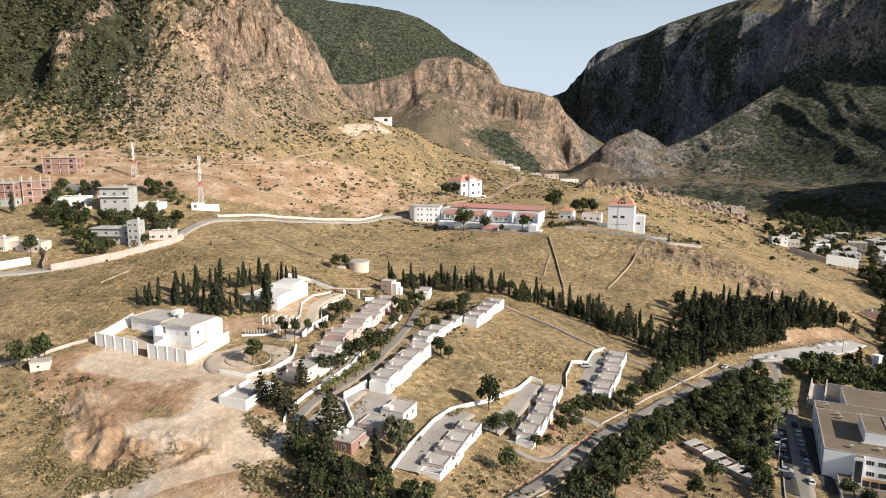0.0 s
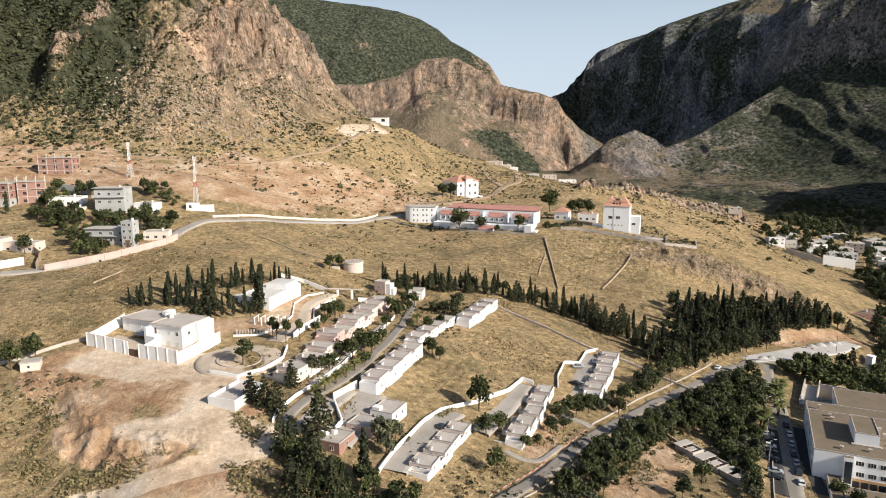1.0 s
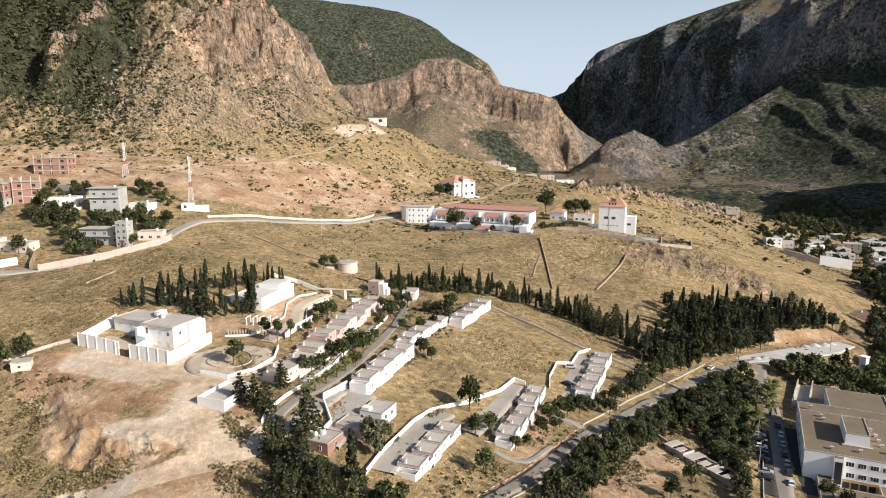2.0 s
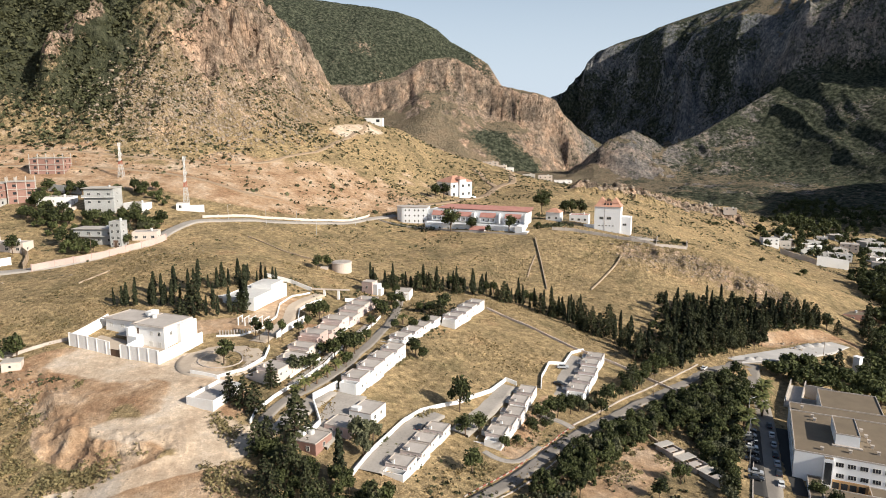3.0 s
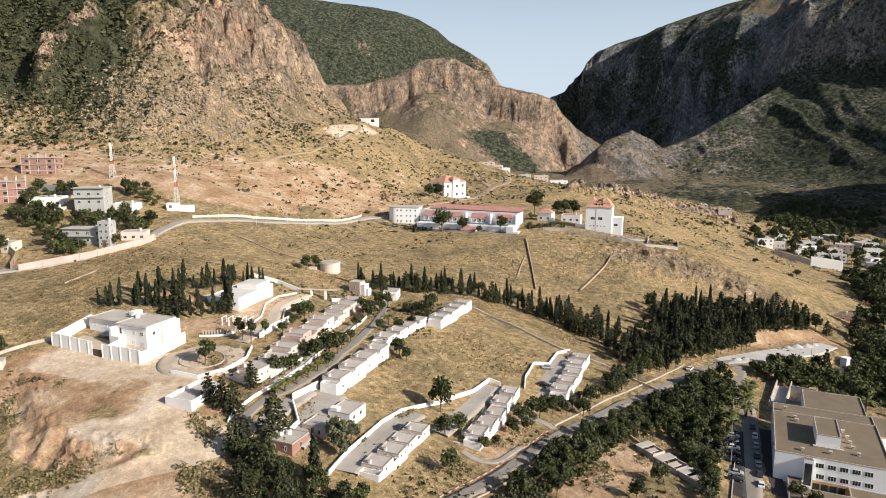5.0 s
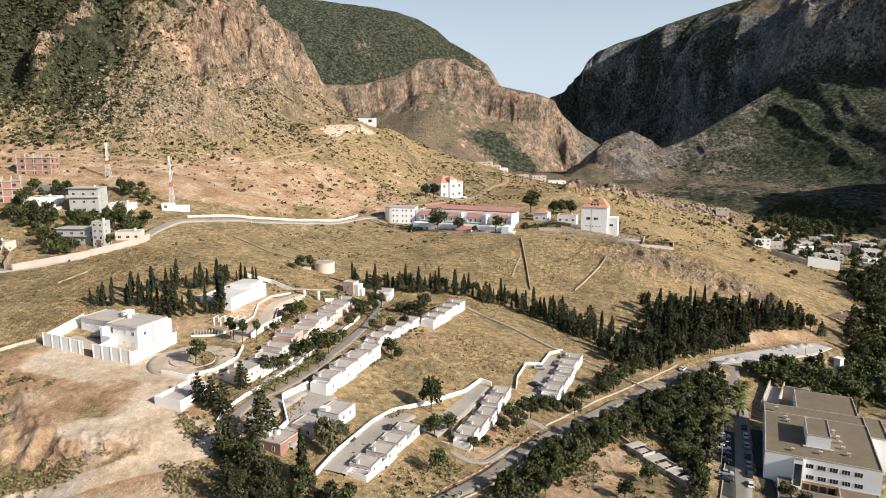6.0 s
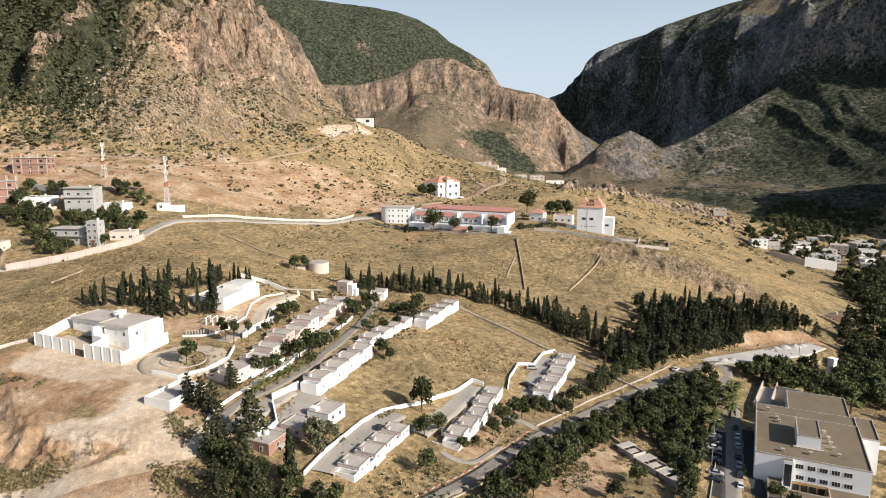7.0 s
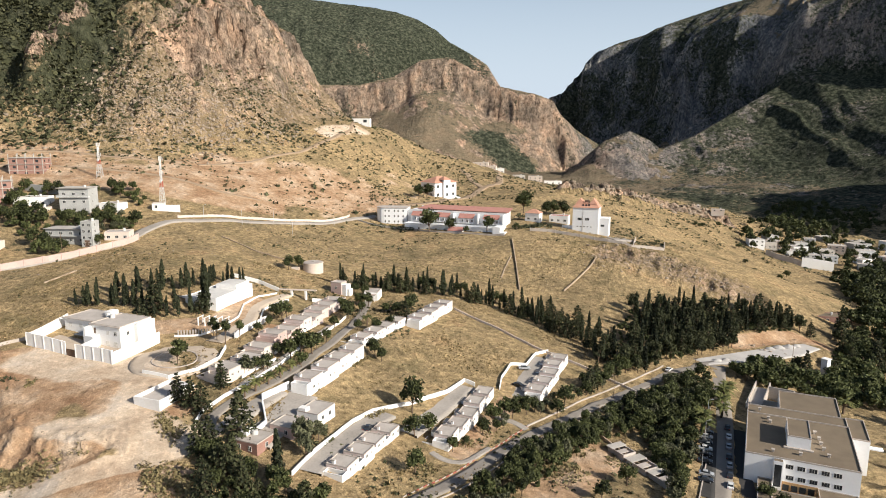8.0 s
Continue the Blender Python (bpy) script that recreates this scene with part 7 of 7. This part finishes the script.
def scrub():
    """Low bushes on the slopes, past counting: one sheet of leaf clumps."""
    rng = np.random.default_rng(77)
    groups = []
    n = 90000
    x, y = rng.uniform(-430, 40, n), rng.uniform(400, 780, n)
    _, _, d = along(CLIFF, x, y)
    face = step(-20, 5, d) * step(-250, -200, x + 12 * fbm(x, y, 30, 2, 12))
    lumps = step(-0.35, 0.25, fbm(x, y, 38, 3, 14))
    keep = rng.random(n) < (0.035 + 0.34 * step(-105, -45, d) * lumps + 0.62 * step(35, 75, d) + 0.5 * step(5, 40, d) * step(-170, -200, x) + 1.0 * step(-70, 0, d) * step(-190, -245, x) * (0.45 + 0.55 * lumps)) * (1 - 0.85 * face * step(60, 30, d) * step(-205, -180, x))
    groups.append((x[keep], y[keep], rng.uniform(0.5, 1.35, keep.sum()) * (1 + 0.8 * (rng.random(keep.sum()) < 0.15)) * (1 + 0.45 * step(-190, -250, x[keep]))))
    n = 34000
    x, y = rng.uniform(-330, 330, n), rng.uniform(225, 660, n)
    keep = (fbm(x, y, 60, 3, 15) > -0.25) & (fbm(x, y, 17, 3, 16) > 0.12) & (np.abs(x) + y * 0.2 > 40) & ~((x > -70) & (x < 70) & (y < 300)) & ~((x > 30) & (y < 320))
    keep &= (y > 330) | (rng.random(n) < 0.35)
    groups.append((x[keep], y[keep], rng.uniform(0.2, 0.75, keep.sum()) * (1 + 1.1 * (rng.random(keep.sum()) < 0.12)) * (0.8 + 0.5 * step(400, 480, y[keep]))))
    n = 2600
    x, y = rng.uniform(60, 420, n), rng.uniform(560, 900, n)
    groups.append((x, y, rng.uniform(0.5, 1.4, n)))
    for cx, cy, r, k, s in ((-37, 208, 3, 24, 0.5), (-40, 194, 3, 20, 0.5), (-33, 224, 3, 20, 0.5), (-44, 182, 3, 30, 0.4), (-24, 262, 8, 60, 0.6), (-6, 268, 10, 120, 0.8), (-40, 275, 8, 60, 0.6), (-62, 268, 12, 60, 0.6), (-95, 126, 18, 60, 0.5), (-52, 158, 6, 40, 0.45), (-120, 170, 14, 90, 0.6), (-22, 160, 5, 60, 0.7), (-13, 157, 5, 50, 0.6),
                            (0, 145, 10, 60, 0.6), (-15, 226, 6, 30, 0.6), (-6, 240, 6, 30, 0.6), (30, 176, 9, 60, 0.6), (48, 160, 14, 26, 0.7), (-66, 189, 4, 30, 0.4), (10, 215, 22, 26, 0.5),
                            (-34, 419.5, 3, 30, 0.9), (-28, 417.5, 3, 30, 0.9), (-22, 416, 3, 30, 0.9), (-16, 414, 3, 30, 0.9), (-10, 411.5, 3, 30, 0.9), (56, 398, 4, 40, 1.0), (64, 400, 5, 50, 1.0), (72, 404, 5, 40, 1.0), (66, 440, 8, 50, 1.1), (128, 384, 6, 70, 0.6), (136, 390, 5, 50, 0.6)):
        a, q = rng.uniform(0, math.tau, k), r * np.sqrt(rng.random(k))
        groups.append((cx + q * np.cos(a), cy + q * np.sin(a), s * rng.uniform(0.5, 1.4, k)))
    x, y, s = (np.concatenate([g[i] for g in groups]) for i in range(3))
    z = land(x, y)
    k = 5
    d = rng.normal(0, 1, (len(x), k, 3))
    d /= np.linalg.norm(d, axis=2, keepdims=True)
    d[..., 2] = np.abs(d[..., 2]) * 0.8
    p = np.stack([x, y, z + 0.1], -1)[:, None] + d * (s[:, None, None] * rng.uniform(0.35, 0.9, (len(x), k, 1)))
    co = leaf_cards(p.reshape(-1, 3), (d + [0, 0, 0.5]).reshape(-1, 3), np.repeat(s, k)[:, None] * 0.6, rng)
    return tagged(new("scrub", sheet("scrub", co, np.arange(len(co)).reshape(-1, 4), SCRUB_LEAF)), "low dark green scrub scattered over dry slopes", "bush", kind="stuff")


def boulders():
    """Loose rock on the slopes, past counting."""
    rng = np.random.default_rng(78)
    ico = bmesh.new()
    bmesh.ops.create_icosphere(ico, subdivisions=1, radius=1)
    base = np.array([v.co for v in ico.verts])
    tri = np.array([[v.index for v in f.verts] for f in ico.faces])
    ico.free()
    spots = []
    for line, wide, k, lo, hi in (([(108, 356), (126, 351), (146, 341), (163, 337)], 9, 260, 0.2, 1.0), ([(94, 345), (111, 354)], 8, 80, 0.3, 1.0), ([(128, 596), (150, 606), (183, 622), (221, 642), (251, 648), (275, 640)], 7, 240, 0.6, 3.6),
                                  ([(-122, 180), (-117, 172), (-112, 164)], 4, 90, 0.15, 0.8), ([(-100, 155), (-82, 145), (-66, 147)], 5, 110, 0.1, 0.4), ([(-250, 280), (-160, 262), (-120, 285)], 14, 160, 0.2, 0.8),
                                  ([(-120, 300), (-60, 330), (40, 350)], 22, 420, 0.12, 0.6), ([(-200, 420), (-110, 430), (-30, 450), (40, 440)], 34, 1400, 0.12, 0.6), ([(-110, 320), (-30, 350), (60, 345), (130, 340)], 24, 900, 0.12, 0.5), ([(60, 380), (140, 420), (220, 470)], 26, 500, 0.15, 0.8), ([(-160, 330), (-60, 300), (60, 330)], 30, 500, 0.1, 0.45), ([(-220, 460), (-160, 490), (-130, 540)], 26, 420, 0.3, 1.3), ([(-90, 180), (-60, 165), (-90, 160)], 10, 120, 0.08, 0.22),
                                  ([(150, 286), (160, 292)], 6, 40, 0.3, 1.1), ([(104, 358), (126, 353), (146, 344), (166, 338)], 12, 260, 0.25, 1.3),
                                  ([(-250, 470), (-205, 480), (-165, 495), (-135, 540)], 24, 3600, 0.35, 2.0), ([(-140, 560), (-122, 640), (-112, 720)], 16, 900, 0.4, 2.2)):
        for _ in range(k):
            i = rng.integers(len(line) - 1)
            f = rng.random()
            spots.append((line[i][0] * (1 - f) + line[i + 1][0] * f + rng.normal(0, wide), line[i][1] * (1 - f) + line[i + 1][1] * f + rng.normal(0, wide * 0.7), lo + (hi - lo) * rng.random() ** 2.5))
    s = np.array(spots)
    z = land(s[:, 0], s[:, 1])
    n = len(s)
    warp = rng.uniform(0.45, 1.35, (n, len(base), 1))
    squash = rng.uniform(0.55, 1.2, (n, 1, 3)) * [1, 1, 0.8]
    co = base[None] * warp * squash * s[:, 2][:, None, None] + np.stack([s[:, 0], s[:, 1], z - s[:, 2] * 0.2], -1)[:, None]
    faces = (tri[None] + (np.arange(n) * len(base))[:, None, None]).reshape(-1, 3)
    return tagged(new("boulders", sheet("boulders", co.reshape(-1, 3), faces, ROCKY)), "weathered limestone boulders lying on dry slopes", "rock", kind="stuff")


def tufts():
    """Dry grass and weeds in the near meadows, past counting."""
    rng = np.random.default_rng(79)
    n = 30000
    x, y = rng.uniform(-150, 75, n), rng.uniform(118, 300, n)
    keep = (fbm(x, y, 14, 3, 55) + rng.normal(0, 0.25, n) > 0.05) & (EARTH(x, y) < 0.5) & (PALE(x, y) < 0.3)
    for line, wide in PAVED:
        _, _, d = along(line, x, y)
        keep &= np.abs(d) > wide
    x, y = x[keep], y[keep]
    k = 3
    s = rng.uniform(0.25, 0.65, len(x))
    d = rng.normal(0, 1, (len(x), k, 3))
    d[..., 2] = np.abs(d[..., 2])
    p = np.stack([x, y, land(x, y) + 0.08], -1)[:, None] + d * s[:, None, None] * 0.5
    co = leaf_cards(p.reshape(-1, 3), (d * 0.3 + [0, 0, 0.8]).reshape(-1, 3), np.repeat(s, k)[:, None] * 0.5, rng)
    return tagged(new("dry_grass", sheet("dry_grass", co, np.arange(len(co)).reshape(-1, 4), DRY_LEAF)), "tufts of dry golden grass in the meadows", "grass", kind="stuff")


def weeds():
    """Olive-brown weeds on spoil heaps and verges, past counting."""
    rng = np.random.default_rng(80)
    xs, ys = [], []
    for line, wide, k in (([(-106, 146), (-96, 140), (-86, 140.5), (-74, 142)], 3.0, 1500), ([(-61, 160), (-57, 155), (-53, 151)], 2.2, 200), ([(-104, 176), (-101, 178)], 1.6, 110),
                          ([(-58, 138), (-48, 136), (-40, 130)], 4.0, 700), ([(-116, 172), (-109, 160), (-106, 150)], 3.5, 700), ([(38, 160), (52, 172), (60, 184)], 5, 900), ([(4, 152), (14, 168), (24, 184)], 3.0, 500), ([(-13, 166), (-6, 182)], 1.6, 220),
                          ([(-26, 184), (-18, 204), (-12, 216)], 1.2, 300), ([(-60, 330), (10, 345), (60, 335)], 22, 1500), ([(70, 350), (120, 385), (180, 420)], 24, 1800)):
        i = rng.integers(0, len(line) - 1, k)
        f = rng.random(k)
        p = np.array(line, float)
        q = p[i] * (1 - f[:, None]) + p[i + 1] * f[:, None] + rng.normal(0, wide * 0.6, (k, 2))
        lump = fbm(q[:, 0], q[:, 1], 9, 3, 81) > -0.1
        xs.append(q[lump, 0]), ys.append(q[lump, 1])
    x, y = np.concatenate(xs), np.concatenate(ys)
    k = 4
    s = rng.uniform(0.25, 0.75, len(x))
    d = rng.normal(0, 1, (len(x), k, 3))
    d[..., 2] = np.abs(d[..., 2])
    p = np.stack([x, y, land(x, y) + 0.1], -1)[:, None] + d * s[:, None, None] * 0.45
    co = leaf_cards(p.reshape(-1, 3), (d * 0.4 + [0, 0, 0.6]).reshape(-1, 3), np.repeat(s, k)[:, None] * 0.5, rng)
    return tagged(new("weeds", sheet("weeds", co, np.arange(len(co)).reshape(-1, 4), WEED_LEAF)), "olive-brown weeds on banks and verges", "weeds", kind="stuff")


# plan lines of what is paved or built on, with half their widths
PAVED = [([(-44, 150), (-48.5, 160), (-39, 182), (-27.5, 220), (-21, 275)], 5), ([(-54, 268), (-60.5, 244), (-58, 228), (-64, 205), (-80, 195)], 5), ([(-27, 176), (-12, 215)], 6),
         ([(-17, 219), (-2, 252)], 6), ([(2, 246), (13, 275)], 5), ([(-20, 140), (-1, 185)], 12), ([(2, 166), (28, 206)], 12), ([(34, 204), (54, 242)], 12), ([(-6, 128), (27, 178), (98, 253)], 4), ([(-48, 178), (-33, 285)], 10), ([(-110, 205), (-75, 205)], 14)]
scrub(), boulders(), tufts(), weeds()

# ---- cars, poles and small things ----
def car_pattern(name, colour, label):
    """A small saloon: body, glazed cabin, wheels, lamps and plates. x runs forward."""
    root = thing(name, Matrix.Translation((0, 0, 0)), label, "car", "parked cars")
    bm = bmesh.new()
    side = [(-2.05, 0.35), (-2.1, 0.75), (-1.95, 0.98), (-1.2, 1.02), (1.0, 0.98), (1.9, 0.82), (2.1, 0.6), (2.08, 0.32)]
    rows = [[bm.verts.new((x, y, z)) for x, z in side] for y in (-0.84, 0.84)]
    bm.faces.new(rows[0]), bm.faces.new(rows[1][::-1])
    for k in range(len(side)):
        n = (k + 1) % len(side)
        bm.faces.new((rows[0][k], rows[1][k], rows[1][n], rows[0][n]))
    bmesh.ops.recalc_face_normals(bm, faces=bm.faces)
    bmesh.ops.bevel(bm, geom=list(bm.edges), offset=0.06, segments=1, affect="EDGES")
    paintwork = car_paint(name + "_paint", colour)
    body = part("body", bm, paintwork, root)
    for nm, prof, half, mat in (("glazed_cabin", [(-1.35, 1.0), (-0.95, 1.40), (0.35, 1.42), (1.05, 0.98)], 0.74, GLASS), ("roof", [(-0.98, 1.40), (-0.85, 1.47), (0.25, 1.48), (0.38, 1.41)], 0.70, paintwork)):
        bm = bmesh.new()
        rows = [[bm.verts.new((x, y * (0.86 if z > 1.2 else 1), z)) for x, z in prof] for y in (-half, half)]
        bm.faces.new(rows[0]), bm.faces.new(rows[1][::-1])
        for k in range(4):
            n = (k + 1) % 4
            bm.faces.new((rows[0][k], rows[1][k], rows[1][n], rows[0][n]))
        bmesh.ops.recalc_face_normals(bm, faces=bm.faces)
        part(nm, bm, mat, root)
    for x in (-1.3, 1.3):
        for y in (-0.8, 0.8):
            w = part("wheel", cylinder(bmesh.new(), (x, y - 0.1, 0.31), (x, y + 0.1, 0.31), 0.31, 0.31, 14), RUBBER, root)
            part("rim", cylinder(bmesh.new(), (x, y - 0.11, 0.31), (x, y + 0.11, 0.31), 0.18, 0.18, 10), STEEL, w)
    for y in (-0.6, 0.6):
        part("headlight", box(2.02, 2.1, y - 0.18, y + 0.18, 0.6, 0.72), WHITE_METAL, body)
        part("tail_light", box(-2.1, -2.04, y - 0.18, y + 0.18, 0.75, 0.88), RED_METAL, body)
    return root


def place_cars():
    looks = {"white": ((0.75, 0.75, 0.74), "small white saloon parked on asphalt"), "silver": ((0.42, 0.43, 0.45), "silver-grey saloon parked on asphalt"), "dark": ((0.03, 0.035, 0.045), "dark blue saloon parked on asphalt"), "black": ((0.015, 0.015, 0.017), "black saloon parked in a court")}
    spots = [("white", 90.2, 170.0, 66), ("dark", 92.6, 176.0, 66), ("silver", 94.8, 181.5, 66), ("dark", 97.0, 187.0, 66), ("silver", 99.6, 193.5, 66), ("white", 102.2, 200.0, 66), ("dark", 104.5, 206.5, 66),
             ("dark", 95.6, 201.5, -20), ("silver", 94.2, 198.2, -20), ("dark", 92.7, 194.8, -20), ("white", 91.0, 190.4, -20), ("black", 89.6, 186.9, -20), ("dark", 88.0, 182.8, -20), ("silver", 85.4, 175.0, -20), ("dark", 83.6, 171.0, -20),
             ("silver", 40.0, 228.0, 0), ("black", 36.5, 214.5, -35), ("dark", -9.0, 169.0, 70), ("black", 20.5, 200.0, 75), ("white", 99.0, 249.0, 50)]
    first = {}
    for kind, x, y, turn in spots:
        m = heading(x, y, height(x, y) + 0.17, turn)
        if kind in first:
            copy_thing(first[kind], m)
        else:
            first[kind] = car_pattern("car", *looks[kind])
            first[kind].matrix_basis = m


def pole(x, y, tall, label, lamp=False, cross=False):
    root = thing("street_lamp" if lamp else "utility_pole", Matrix.Translation((x, y, height(x, y))), label, "lamp post" if lamp else "pole")
    part("post", cylinder(bmesh.new(), (0, 0, -0.8), (0, 0, tall), 0.13, 0.07, 8), STEEL if lamp else WOOD, root)
    if lamp:
        part("arm", cylinder(bmesh.new(), (0, 0, tall - 0.1), (1.2, 0, tall + 0.25), 0.04, 0.04, 6), STEEL, root)
        part("lamp_head", box(0.9, 1.7, -0.16, 0.16, tall + 0.2, tall + 0.34, 0.03), STEEL, root)
    if cross:
        part("crossarm", box(-0.9, 0.9, -0.07, 0.07, tall - 0.5, tall - 0.35), WOOD, root)
        for k in (-0.75, 0, 0.75):
            part("insulator", cylinder(bmesh.new(), (k, 0, tall - 0.35), (k, 0, tall - 0.1), 0.06, 0.04, 6), WHITE_METAL, root)


place_cars()
for x, y in ((-72, 363), (-98, 358), (-85, 374), (-116, 351), (-56, 404)):
    pole(x, y, 8.0, "slim steel street lamp beside the hillside road", lamp=True)
for x, y in ((163, 279), (108, 246), (36, 560), (24, 600), (52, 620), (-158, 291), (-174, 270), (70, 219)):
    pole(x, y, 8.5, "weathered wooden utility pole with a crossarm", cross=True)
for x, y in ((86.5, 181), (93, 196), (100, 212)):
    pole(x, y, 7.0, "slim steel street lamp beside the service road", lamp=True)


def gravel_lot_heaps():
    for x, y, r in ((163, 291.5, 2.4), (168.5, 293.5, 2.7), (157.5, 288.5, 1.8), (173.5, 296.5, 2.0), (124, 264.5, 1.9), (128.5, 266.5, 1.5)):
        bm = bmesh.new()
        bmesh.ops.create_icosphere(bm, subdivisions=3, radius=r)
        for v in bm.verts:
            f = noise.noise(v.co * 0.8 + Vector((x, y, 0)))
            v.co.x *= 1.15 + 0.2 * f
            v.co.z = max(-0.6, v.co.z * 0.42 * (1.2 - 0.7 * math.hypot(v.co.x, v.co.y) / r) + 0.2 * f)
        me = joined("mound", bm, GRAVEL)
        ob = new("mound", me)
        ob.matrix_basis = Matrix.Translation((x, y, height(x, y) + 0.2))
        tagged(ob, "loose heap of grey gravel on the lot", "gravel heap", "gravel heaps")


gravel_lot_heaps()


def stone_hut():
    root = thing("stone_hut", heading(-130.5, 184.5, height(-128, 186), 20), "small pale stone hut at the field's edge", "hut")
    part("wall", box(0, 5, 0, 4, -2, 2.4, 0.05), CREAM, root)
    part("roof", box(-0.2, 5.2, -0.2, 4.2, 2.4, 2.6), CONCRETE, root)
    opening(root, "y-", 2.2, 0.8, 0.8, 0.8, 0.0, bars=0)


def planted_island():
    wall_run("island_kerb", [(-69 + 6.5 * math.cos(a), 190.5 + 5.9 * math.sin(a)) for a in np.linspace(0, math.tau, 19)], 0.3, 0.3, KERB, "low pale kerb round the planted island", step_=1.2, deep=0.6)


stone_hut(), planted_island()
